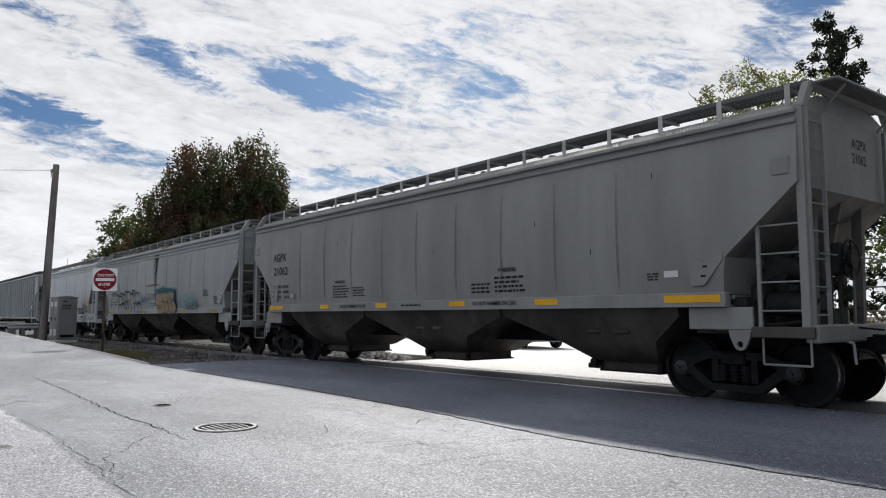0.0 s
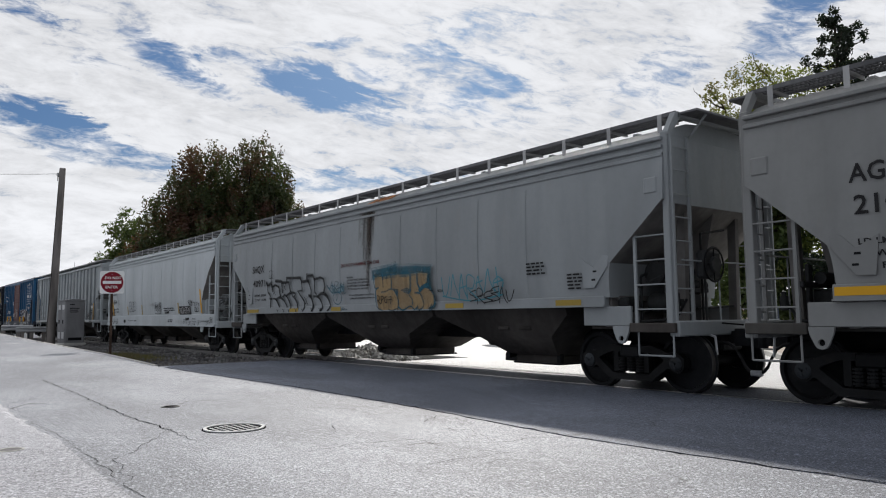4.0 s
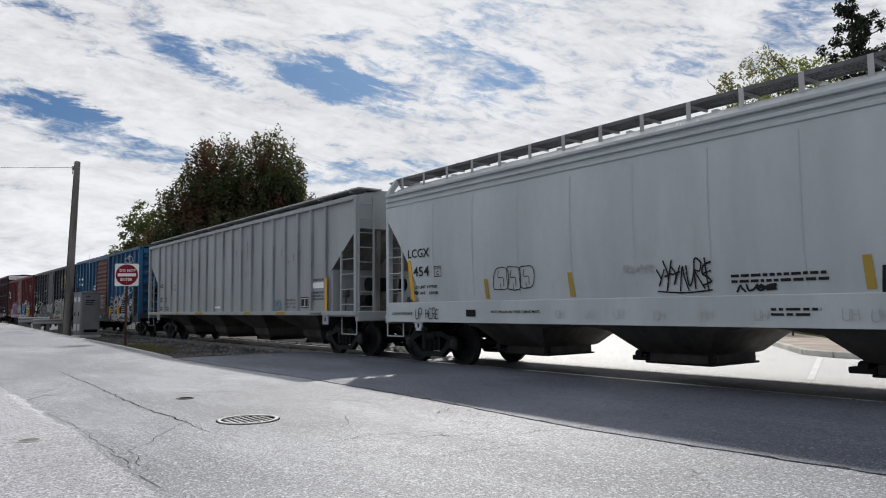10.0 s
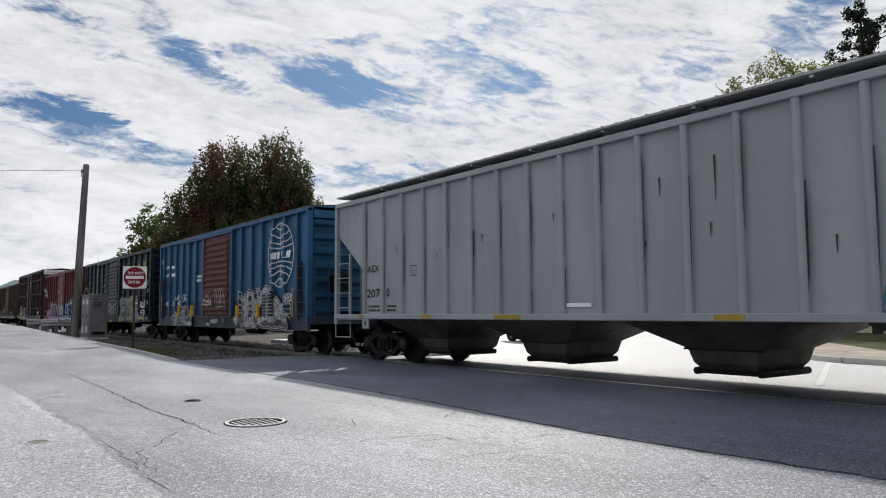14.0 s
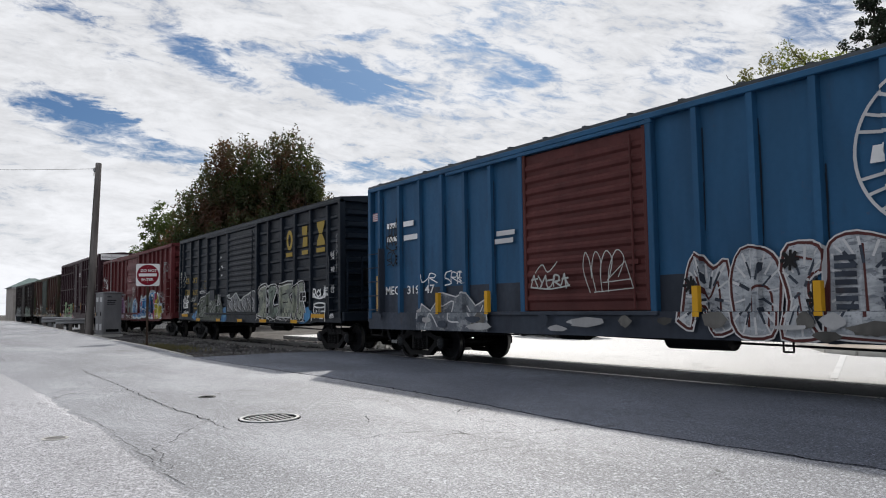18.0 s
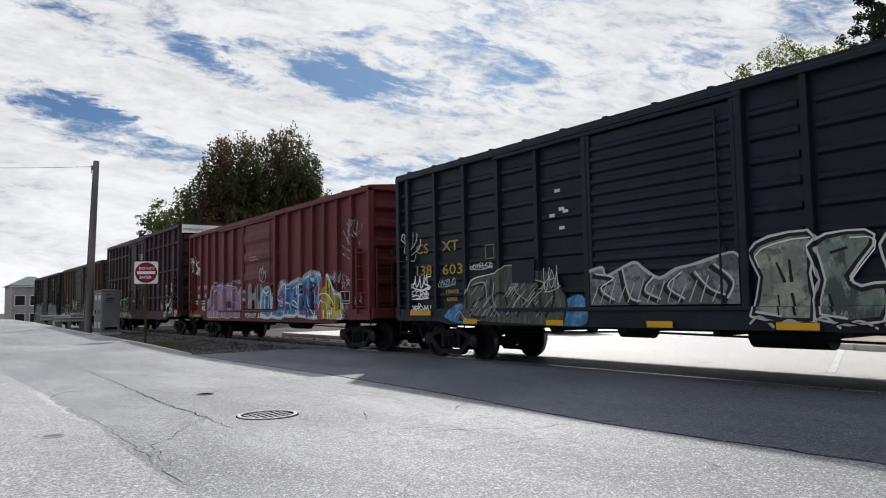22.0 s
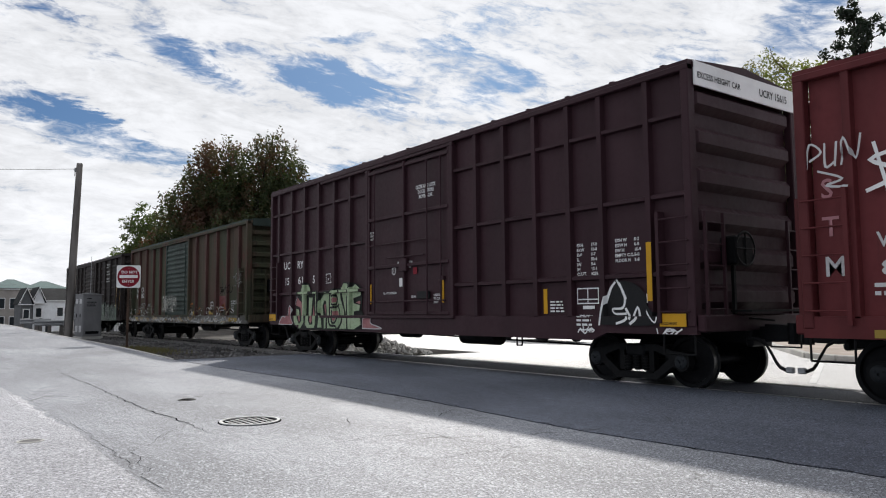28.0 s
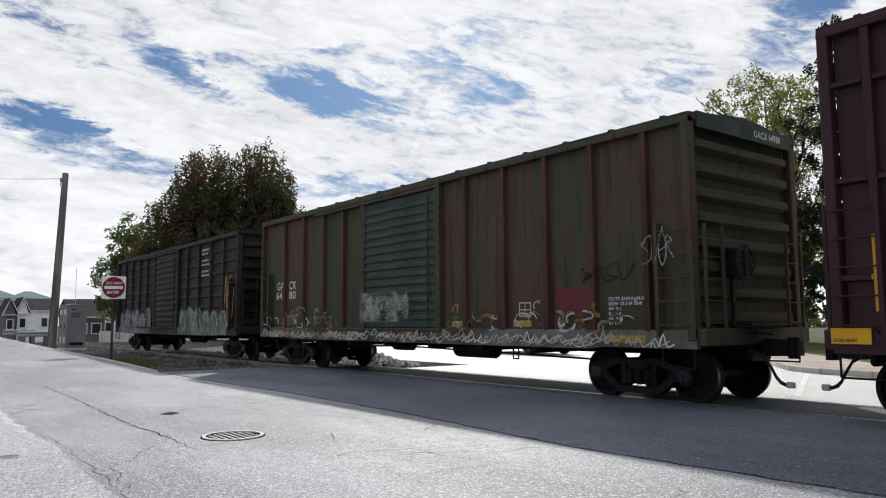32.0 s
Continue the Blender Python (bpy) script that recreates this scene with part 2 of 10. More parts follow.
def asphalt(name, base, light, worn):
    m = bpy.data.materials.new(name)
    m.use_nodes = True
    n = Nodes(m.node_tree)
    at = n.add("ShaderNodeTexCoord").outputs["Object"]
    stones = n.add("ShaderNodeTexVoronoi", None, Vector=at, Scale=64.0)
    grit = n.noise(at, 52.0, 6.0, 0.9)
    broad = n.noise(n.scaled(at, 0.35, 0.8, 1.0), 0.55, 5.0, 0.6, 0.3)
    blot = n.noise(at, 1.8, 6.0, 0.7, 0.4)
    mid = n.noise(at, 11.0, 5.0, 0.7, 0.3)
    col = n.mix(n.ramp(broad, 0.3, 0.72), rgb(base), rgb(light))
    col = n.mix(n.math("MULTIPLY", n.ramp(blot, 0.46, 0.7), 0.6), col, rgb(worn))
    col = n.mix(n.math("MULTIPLY", n.ramp(mid, 0.48, 0.68), 0.45), col, rgb(tuple(c * 0.55 for c in base)))
    col = n.mix(n.ramp(grit, 0.475, 0.545, 0.0, 0.85), col, rgb(tuple(c * 0.24 for c in base)))
    col = n.mix(n.math("MULTIPLY", n.ramp(stones.outputs["Color"], 0.7, 0.86), 0.6), col, rgb(tuple(min(1, c * 1.45) for c in light)))
    # hair cracks
    cell = n.add("ShaderNodeTexVoronoi", {"feature": "DISTANCE_TO_EDGE"}, Vector=n.add("ShaderNodeVectorMath", {"operation": "ADD"}, i0=at, i1=n.math("MULTIPLY", n.noise(at, 1.6, 4.0), 1.4)).outputs[0], Scale=0.55)
    hair = n.math("MULTIPLY", n.ramp(cell.outputs["Distance"], 0.003, 0.008, 1.0, 0.0), n.ramp(n.noise(at, 0.45, 2.0), 0.54, 0.6))
    col = n.mix(n.math("MULTIPLY", hair, 0.8), col, rgb((0.02, 0.02, 0.02)))
    b = n.add("ShaderNodeBsdfPrincipled", None, Base_Color=col, Roughness=n.ramp(grit, 0.3, 0.8, 0.55, 0.85))
    b.inputs["Specular IOR Level"].default_value = 0.5
    h = n.math("ADD", n.math("ADD", grit, n.math("MULTIPLY", stones.outputs["Distance"], 0.7)), n.math("MULTIPLY", hair, -1.5))
    n.put(b, "Normal", n.add("ShaderNodeBump", None, Strength=0.45, Distance=0.01, Height=h).outputs[0])
    n.add("ShaderNodeOutputMaterial", None, Surface=b)
    return m


def leaf_mat(name, a, b_, c):
    m = bpy.data.materials.new(name)
    m.use_nodes = True
    n = Nodes(m.node_tree)
    at = n.add("ShaderNodeTexCoord").outputs["Object"]
    isl = n.add("ShaderNodeNewGeometry").outputs["Random Per Island"]
    col = n.mix(n.ramp(isl, 0.1, 0.9), rgb(a), rgb(b_))
    col = n.mix(n.ramp(n.math("ADD", n.noise(at, 0.35, 3.0, 0.6), n.math("MULTIPLY", isl, 0.12)), 0.48, 0.68), col, rgb(c))
    b = n.add("ShaderNodeBsdfPrincipled", None, Base_Color=col, Roughness=0.55)
    t = n.add("ShaderNodeBsdfTranslucent", None, Color=n.mix(1.0, col, rgb((1.3, 1.3, 0.7)), "MULTIPLY"))
    n.add("ShaderNodeOutputMaterial", None, Surface=n.add("ShaderNodeMixShader", None, i0=0.42, i1=b, i2=t))
    return m


def weathered(name, one, two, rust, dark):
    """Old paint that has faded into two colours, with soft rust blots and dark runs."""
    m = bpy.data.materials.new(name)
    m.use_nodes = True
    n = Nodes(m.node_tree)
    at = n.add("ShaderNodeTexCoord").outputs["Object"]
    panel = n.noise(n.scaled(at, 0.75, 1.0, 0.12), 1.1, 2.0, 0.5)
    blot = n.noise(n.scaled(at, 1.0, 1.0, 0.55), 1.6, 6.0, 0.68, 0.4)
    runs = n.noise(n.scaled(at, 5.0, 5.0, 0.22), 1.5, 5.0, 0.62)
    fine = n.noise(at, 22.0, 5.0, 0.7)
    col = n.mix(n.ramp(n.math("MULTIPLY_ADD", blot, 0.35, panel), 0.58, 0.78), rgb(one), rgb(two))
    col = n.mix(n.math("MULTIPLY", n.ramp(blot, 0.52, 0.72), 0.75), col, rgb(rust))
    col = n.mix(n.math("MULTIPLY", n.ramp(runs, 0.5, 0.72), 0.8), col, rgb(dark))
    col = n.mix(n.math("MULTIPLY", n.ramp(fine, 0.5, 0.72), 0.45), col, rgb(tuple(c * 0.45 for c in one)))
    b = n.add("ShaderNodeBsdfPrincipled", None, Base_Color=col, Roughness=0.75)
    b.inputs["Specular IOR Level"].default_value = 0.16
    n.put(b, "Normal", n.add("ShaderNodeBump", None, Strength=0.2, Distance=0.02, Height=n.math("ADD", fine, blot)).outputs[0])
    n.add("ShaderNodeOutputMaterial", None, Surface=b)
    return m


ROAD = asphalt("worn_asphalt", (0.215, 0.224, 0.246), (0.45, 0.465, 0.505), (0.215, 0.223, 0.246))
TAR = asphalt("newer_asphalt", (0.07, 0.082, 0.112), (0.21, 0.232, 0.288), (0.088, 0.1, 0.132))
# infill between the rails: shade under the train is put into this colour
INFILL = asphalt("shaded_black_asphalt", (0.03, 0.034, 0.045), (0.075, 0.083, 0.105), (0.035, 0.04, 0.052))
LOT = asphalt("pale_concrete", (0.68, 0.675, 0.665), (0.8, 0.795, 0.785), (0.64, 0.635, 0.625))
EARTH = surf("dry_earth", (0.085, 0.076, 0.068), 0.95, 0, 0.3, 16.0, 0.6, (0.09, 0.085, 0.08), 0.5)
KERB = surf("pale_concrete_kerb", (0.5, 0.49, 0.46), 0.9, 0, 0.12, 12.0, 0.3)
STONE = surf("grey_ballast_stone", (0.17, 0.165, 0.165), 0.9, 0, 0.35, 9.0, 0.4)
CRACK = surf("black_crack", (0.01, 0.01, 0.01), 1.0, 0, 0.06, 14.0, 0.0, (0.006, 0.006, 0.006), 0.2, spec=0.0)
IRON = surf("cast_iron", (0.16, 0.155, 0.15), 0.55, 0.6, 0.2, 20.0, 0.3)
STEEL = surf("worn_rail_steel", (0.35, 0.34, 0.33), 0.3, 0.9, 0.1, 20.0, 0.1)
RUST = surf("rusty_steel", (0.09, 0.06, 0.045), 0.85, 0.1, 0.25, 14.0, 0.3)
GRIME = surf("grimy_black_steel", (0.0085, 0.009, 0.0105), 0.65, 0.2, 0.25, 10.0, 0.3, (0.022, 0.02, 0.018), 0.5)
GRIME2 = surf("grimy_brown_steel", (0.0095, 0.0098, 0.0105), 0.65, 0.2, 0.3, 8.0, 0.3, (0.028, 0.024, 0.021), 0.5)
TREAD = surf("wheel_tread_steel", (0.12, 0.117, 0.112), 0.4, 0.8, 0.1, 20.0, 0.1)
GALV = surf("galvanised_steel", (0.42, 0.43, 0.44), 0.5, 0.6, 0.12, 16.0, 0.1)
GRATE = surf("dull_steel_grating", (0.13, 0.13, 0.135), 0.6, 0.4, 0.15, 12.0, 0.1)
ZINC = surf("grey_painted_steel", (0.4, 0.4, 0.4), 0.6, 0.2, 0.12, 10.0, 0.1, (0.2, 0.18, 0.16), 0.3, 0.6)
WOOD = surf("weathered_wood", (0.23, 0.21, 0.195), 0.9, 0, 0.3, 25.0, 0.6, (0.06, 0.055, 0.05), 0.5, 0.9)
BARK = surf("dark_bark", (0.06, 0.05, 0.042), 0.95, 0, 0.3, 18.0, 0.8, (0.03, 0.028, 0.025), 0.5, 0.7)
WHITE = plain("white_paint", (0.78, 0.78, 0.77), 0.5)
OFFWHITE = plain("dull_white_paint", (0.55, 0.55, 0.55), 0.6)
RED = plain("sign_red", (0.2, 0.008, 0.02), 0.45)
YELLOW = plain("reflective_yellow", (0.62, 0.33, 0.02), 0.5)
YELLOW2 = plain("dull_yellow_paint", (0.34, 0.24, 0.05), 0.6)
BLACK = plain("black_paint", (0.015, 0.015, 0.016), 0.6)
MAROON_TXT = plain("dark_red_paint", (0.09, 0.02, 0.022), 0.6)
HOP_GREY = surf("faded_grey_paint", (0.21, 0.214, 0.21), 0.55, 0, 0.08, 10.0, 0.05, (0.19, 0.18, 0.165), 0.32, 0.85)
HOP_PALE = surf("pale_grey_paint", (0.255, 0.272, 0.279), 0.55, 0, 0.07, 10.0, 0.05, (0.25, 0.23, 0.21), 0.3, 0.85)
HOP_WHITE = surf("off_white_paint", (0.43, 0.462, 0.475), 0.55, 0, 0.06, 10.0, 0.05, (0.3, 0.28, 0.26), 0.22, 0.85)
HOP_RIB = surf("light_grey_paint", (0.308, 0.331, 0.338), 0.55, 0, 0.06, 10.0, 0.05, (0.27, 0.25, 0.23), 0.3, 0.85, (0.12, 0.07, 0.05), 0.0)
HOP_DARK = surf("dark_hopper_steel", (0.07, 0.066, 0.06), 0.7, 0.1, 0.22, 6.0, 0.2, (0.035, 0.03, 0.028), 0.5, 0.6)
# slope sheets and end plates: grey darkened to carry their shade, plus grime blots
SLOPE = surf("shaded_grimy_slope_paint", (0.2, 0.19, 0.18), 0.75, 0, 0.25, 5.0, 0.1, (0.09, 0.075, 0.065), 0.5, 0.5)
FITTING = surf("dusty_grey_fitting_steel", (0.13, 0.135, 0.135), 0.65, 0.2, 0.25, 12.0, 0.15, (0.05, 0.045, 0.04), 0.5)
DARK_FIT = surf("dark_fitting_steel", (0.032, 0.033, 0.034), 0.65, 0.2, 0.25, 12.0, 0.15, (0.06, 0.055, 0.05), 0.4)
BEARING = surf("dusty_bearing_steel", (0.034, 0.038, 0.042), 0.5, 0.5, 0.2, 20.0, 0.15)
SHQ_DARK = surf("brown_hopper_steel", (0.055, 0.049, 0.045), 0.75, 0.1, 0.25, 6.0, 0.2, (0.04, 0.032, 0.03), 0.5, 0.5)
BLUE = surf("faded_blue_paint", (0.023, 0.092, 0.188), 0.5, 0, 0.12, 10.0, 0.08, (0.025, 0.045, 0.075), 0.55, 0.85, (0.12, 0.06, 0.04), 0.25)
BLUE_LOW = surf("dark_blue_grey_paint", (0.045, 0.055, 0.074), 0.6, 0, 0.2, 10.0, 0.1, (0.09, 0.06, 0.045), 0.4, 0.7)
NAVY = surf("dark_navy_paint", (0.011, 0.0165, 0.025), 0.5, 0, 0.15, 10.0, 0.08, (0.045, 0.042, 0.04), 0.35, 0.8)
OXIDE = surf("oxide_red_paint", (0.118, 0.025, 0.027), 0.55, 0, 0.14, 10.0, 0.08, (0.05, 0.02, 0.02), 0.6, 0.85)
DOOR_RED = surf("brown_red_paint", (0.09, 0.028, 0.026), 0.6, 0, 0.14, 10.0, 0.08, (0.06, 0.03, 0.028), 0.4, 0.8)
PLUM = surf("plum_brown_paint", (0.041, 0.018, 0.0235), 0.55, 0, 0.1, 10.0, 0.06, (0.035, 0.02, 0.022), 0.35, 0.8)
OLIVE = weathered("patchy_olive_brown_paint", (0.05, 0.056, 0.034), (0.075, 0.05, 0.036), (0.085, 0.03, 0.026), (0.022, 0.02, 0.018))
OLIVE_DOOR = surf("dull_green_paint", (0.04, 0.058, 0.05), 0.65, 0, 0.2, 8.0, 0.15, (0.07, 0.05, 0.035), 0.4, 0.6)
UMBER = surf("dark_umber_paint", (0.03, 0.024, 0.023), 0.7, 0, 0.25, 8.0, 0.15, (0.08, 0.05, 0.035), 0.5, 0.6, (0.12, 0.08, 0.05), 0.25)
RUST_DUST = surf("orange_rust_dust", (0.3, 0.13, 0.05), 0.9, 0, 0.3, 12.0, 0.3)
G_PINK = plain("pink_spray_paint", (0.42, 0.2, 0.22), 0.6)
G_TEAL = plain("teal_spray_paint", (0.05, 0.2, 0.25), 0.6)
G_TAN = plain("tan_spray_paint", (0.42, 0.28, 0.11), 0.6)
G_SILVER = plain("silver_spray_paint", (0.42, 0.44, 0.42), 0.5)
G_DARK = plain("dark_green_spray_paint", (0.05, 0.06, 0.045), 0.6)


def spray(name, a, b_, c, sx=1.0, sz=1.0, lean=0.0, sharp=0.06):
    """Spray paint faded from one colour into another in strokes, with worn spots."""
    m = bpy.data.materials.new(name)
    m.use_nodes = True
    n = Nodes(m.node_tree)
    at = n.add("ShaderNodeTexCoord").outputs["Object"]
    turned = n.add("ShaderNodeMapping", None, i0=at, Rotation=(0, radians(lean), 0), Scale=(sx, 1.0, sz)).outputs[0]
    one = n.noise(turned, 2.2, 4.0, 0.6, 0.3)
    two = n.noise(turned, 5.5, 6.0, 0.7, 0.4)
    col = n.mix(n.ramp(one, 0.5 - sharp, 0.5 + sharp), rgb(a), rgb(b_))
    col = n.mix(n.math("MULTIPLY", n.ramp(two, 0.54, 0.62), 0.75), col, rgb(c))
    col = n.mix(n.math("MULTIPLY", n.ramp(n.noise(at, 20.0, 7.0, 0.8), 0.5, 0.66), 0.6), col, rgb(tuple(v * 0.35 for v in a)))
    col = n.mix(n.math("MULTIPLY", n.ramp(n.noise(n.scaled(at, 4.0, 1.0, 0.6), 2.0, 5.0, 0.65), 0.52, 0.7), 0.5), col, rgb(tuple(v * 0.4 for v in b_)))
    b = n.add("ShaderNodeBsdfPrincipled", None, Base_Color=col, Roughness=0.6)
    b.inputs["Specular IOR Level"].default_value = 0.2
    n.add("ShaderNodeOutputMaterial", None, Surface=b)
    return m


def haze(name, base, cover, clump=0.35, sx=1.0, sz=1.0):
    """A thin cloud of spray or dust that lets the paint under it show through, thicker in some spots."""
    m = bpy.data.materials.new(name)
    m.use_nodes = True
    n = Nodes(m.node_tree)
    at = n.scaled(n.add("ShaderNodeTexCoord").outputs["Object"], sx, 1.0, sz)
    broad, fine = n.noise(at, 3.0, 4.0, 0.6), n.noise(at, 60.0, 4.0, 0.7)
    thick = n.math("ADD", n.ramp(broad, 0.3, 0.7, cover - clump, cover + clump), n.ramp(fine, 0.35, 0.65, -0.18, 0.18), clamp=True)
    col = n.mix(n.ramp(fine, 0.3, 0.7), rgb(tuple(c * 0.75 for c in base)), rgb(base))
    b = n.add("ShaderNodeBsdfPrincipled", None, Base_Color=col, Roughness=0.75)
    b.inputs["Specular IOR Level"].default_value = 0.12
    n.add("ShaderNodeOutputMaterial", None, Surface=n.add("ShaderNodeMixShader", None, i0=thick, i1=n.add("ShaderNodeBsdfTransparent"), i2=b))
    return m


H_TEAL = haze("teal_spray_haze", (0.03, 0.105, 0.145), 0.72, 0.3)
H_TEAL_THIN = haze("thin_teal_spray_haze", (0.06, 0.18, 0.23), 0.3, 0.25)
H_SILVER = haze("silver_spray_haze", (0.46, 0.47, 0.47), 0.45, 0.3)
H_PALE = haze("pale_spray_haze", (0.55, 0.6, 0.63), 0.4, 0.3)
H_RUST = haze("brown_rust_haze", (0.1, 0.082, 0.07), 0.12, 0.12, 3.0, 0.3)
H_DUST = haze("orange_dust_haze", (0.42, 0.17, 0.06), 0.62, 0.4, 1.6, 1.0)
H_BLACK = haze("black_spray_haze", (0.012, 0.013, 0.015), 0.62, 0.3)
H_WORN = haze("worn_silver_haze", (0.4, 0.4, 0.36), 0.3, 0.35)
S_SILVER = spray("streaky_silver_spray", (0.46, 0.48, 0.5), (0.27, 0.29, 0.31), (0.1, 0.115, 0.14), 1.0, 2.6, 0, 0.12)
S_HATCH = spray("hatched_green_grey_spray", (0.085, 0.1, 0.075), (0.045, 0.055, 0.05), (0.17, 0.185, 0.15), 7.0, 0.7, 38, 0.12)
S_LILAC = spray("mottled_lilac_spray", (0.26, 0.15, 0.25), (0.33, 0.2, 0.32), (0.17, 0.1, 0.15), 1.0, 1.0)
S_BLUE = spray("mottled_blue_spray", (0.07, 0.24, 0.46), (0.05, 0.13, 0.28), (0.2, 0.38, 0.52), 1.0, 0.7)
S_TEAL = spray("mottled_grey_green_spray", (0.26, 0.3, 0.27), (0.18, 0.2, 0.19), (0.13, 0.06, 0.055), 1.0, 0.8)
S_YELLOW = spray("mottled_yellow_spray", (0.5, 0.46, 0.07), (0.4, 0.34, 0.06), (0.3, 0.07, 0.06), 2.0, 0.5)
S_GREEN = spray("mottled_pale_green_spray", (0.36, 0.46, 0.29), (0.28, 0.37, 0.22), (0.4, 0.42, 0.3), 1.0, 1.0)
S_STEEL = spray("smoky_grey_spray", (0.09, 0.095, 0.1), (0.2, 0.21, 0.22), (0.03, 0.035, 0.045), 1.0, 1.4)
S_LAST = spray("worn_green_white_spray", (0.15, 0.19, 0.155), (0.06, 0.075, 0.065), (0.3, 0.34, 0.3), 1.5, 0.8)
POST_RED = surf("red_brown_post_paint", (0.085, 0.04, 0.034), 0.7, 0, 0.2, 8.0, 0.1, (0.05, 0.04, 0.03), 0.5, 0.8)
SILL_GREY = surf("flaking_grey_sill_paint", (0.13, 0.125, 0.115), 0.75, 0, 0.3, 7.0, 0.2, (0.05, 0.04, 0.035), 0.6, 0.2, (0.26, 0.25, 0.23), 0.8)
S_TAN = spray("mottled_tan_spray", (0.3, 0.205, 0.1), (0.235, 0.165, 0.09), (0.26, 0.2, 0.12), 1.0, 1.0)


# ---- mesh building ----
class M:
    """Vertices and faces of one mesh."""

    def __init__(self):
        self.v, self.f = [], []

    def add(self, vs, fs):
        k = len(self.v)
        self.v += [tuple(p) for p in vs]
        self.f += [tuple(k + i for i in q) for q in fs]
        return self

    def box(self, x0, x1, y0, y1, z0, z1, m=None):
        vs = [Vector((x, y, z)) for x in (x0, x1) for y in (y0, y1) for z in (z0, z1)]
        if m is not None:
            vs = [m @ p for p in vs]
        return self.add(vs, ((0, 1, 3, 2), (4, 6, 7, 5), (0, 4, 5, 1), (2, 3, 7, 6), (0, 2, 6, 4), (1, 5, 7, 3)))

    def chunk(self, x0, x1, y0, y1, z0, z1, c=0.01, m=None):
        """A box with its upright and level edges cut off along x, y and z (24 corners)."""
        xs, ys, zs = (x0, x1), (y0, y1), (z0, z1)
        vs, ids = [], {}
        for i in (0, 1):
            for j in (0, 1):
                for k in (0, 1):
                    sx, sy, sz = (1, -1)[i], (1, -1)[j], (1, -1)[k]
                    for a in range(3):
                        p = Vector((xs[i] + (0 if a == 0 else sx * c), ys[j] + (0 if a == 1 else sy * c), zs[k] + (0 if a == 2 else sz * c)))
                        ids[i, j, k, a] = len(vs)
                        vs.append(m @ p if m is not None else p)
        fs = []
        for a in range(3):
            b, d = (a + 1) % 3, (a + 2) % 3
            for s in (0, 1):
                q = []
                for u, w in ((0, 0), (1, 0), (1, 1), (0, 1)):
                    key = [0, 0, 0]
                    key[a], key[b], key[d] = s, u, w
                    q.append(ids[(*key, a)])
                fs.append(q if s else q[::-1])
            for u in (0, 1):
                for w in (0, 1):
                    key0, key1 = [0, 0, 0], [0, 0, 0]
                    key0[a], key0[b], key0[d] = 0, u, w
                    key1[a], key1[b], key1[d] = 1, u, w
                    q = [ids[(*key0, b)], ids[(*key1, b)], ids[(*key1, d)], ids[(*key0, d)]]
                    fs.append(q if u == w else q[::-1])
        for i in (0, 1):
            for j in (0, 1):
                for k in (0, 1):
                    q = [ids[i, j, k, a] for a in range(3)]
                    fs.append(q if (i + j + k) % 2 else q[::-1])
        return self.add(vs, fs)

    def cyl(self, p0, p1, r0, r1=None, n=12, caps=True):
        r1 = r0 if r1 is None else r1
        p0, p1 = Vector(p0), Vector(p1)
        w = (p1 - p0).normalized()
        u = w.orthogonal().normalized()
        v = w.cross(u)
        vs = []
        for p, r in ((p0, r0), (p1, r1)):
            vs += [p + (u * math.cos(2 * math.pi * i / n) + v * math.sin(2 * math.pi * i / n)) * r for i in range(n)]
        fs = [(i, (i + 1) % n, n + (i + 1) % n, n + i) for i in range(n)]
        if caps:
            fs += [tuple(range(n - 1, -1, -1)), tuple(range(n, 2 * n))]
        return self.add(vs, fs)

    def pipe(self, pts, r, n=6):
        for a, b in zip(pts, pts[1:]):
            self.cyl(a, b, r, n=n)
        return self

    def prism(self, poly, y0, y1):
        """An outline in x and z (counter-clockwise seen from -y) drawn out along y."""
        n = len(poly)
        vs = [(x, y0, z) for x, z in poly] + [(x, y1, z) for x, z in poly]
        return self.add(vs, [tuple(range(n)), tuple(range(2 * n - 1, n - 1, -1))] + [(i, n + i, n + (i + 1) % n, (i + 1) % n) for i in range(n)])

    def prism_x(self, poly, x0, x1):
        """An outline in y and z drawn out along x."""
        n = len(poly)
        vs = [(x0, y, z) for y, z in poly] + [(x1, y, z) for y, z in poly]
        return self.add(vs, [tuple(range(n - 1, -1, -1)), tuple(range(n, 2 * n))] + [(i, (i + 1) % n, n + (i + 1) % n, n + i) for i in range(n)])

    def loft(self, rings, caps=True):
        n = len(rings[0])
        vs = [p for r in rings for p in r]
        fs = [(k * n + i, k * n + (i + 1) % n, (k + 1) * n + (i + 1) % n, (k + 1) * n + i) for k in range(len(rings) - 1) for i in range(n)]
        if caps:
            fs += [tuple(range(n - 1, -1, -1)), tuple(range((len(rings) - 1) * n, len(rings) * n))]
        return self.add(vs, fs)

    def lathe(self, prof, centre, axis="y", n=24):
        """A closed profile of (radius, along) turned round an axis."""
        c = Vector(centre)
        rings = []
        for i in range(n):
            a = 2 * math.pi * i / n
            ring = []
            for r, h in prof:
                q = (r * math.cos(a), h, r * math.sin(a)) if axis == "y" else (r * math.cos(a), r * math.sin(a), h)
                ring.append(c + Vector(q))
            rings.append(ring)
        k = len(prof)
        vs = [p for r in rings for p in r]
        fs = [(i * k + j, i * k + (j + 1) % k, ((i + 1) % n) * k + (j + 1) % k, ((i + 1) % n) * k + j) for i in range(n) for j in range(k)]
        return self.add(vs, fs)

    def patch(self, pts, y):
        """A painted flat area; pts counter-clockwise as seen from -y."""
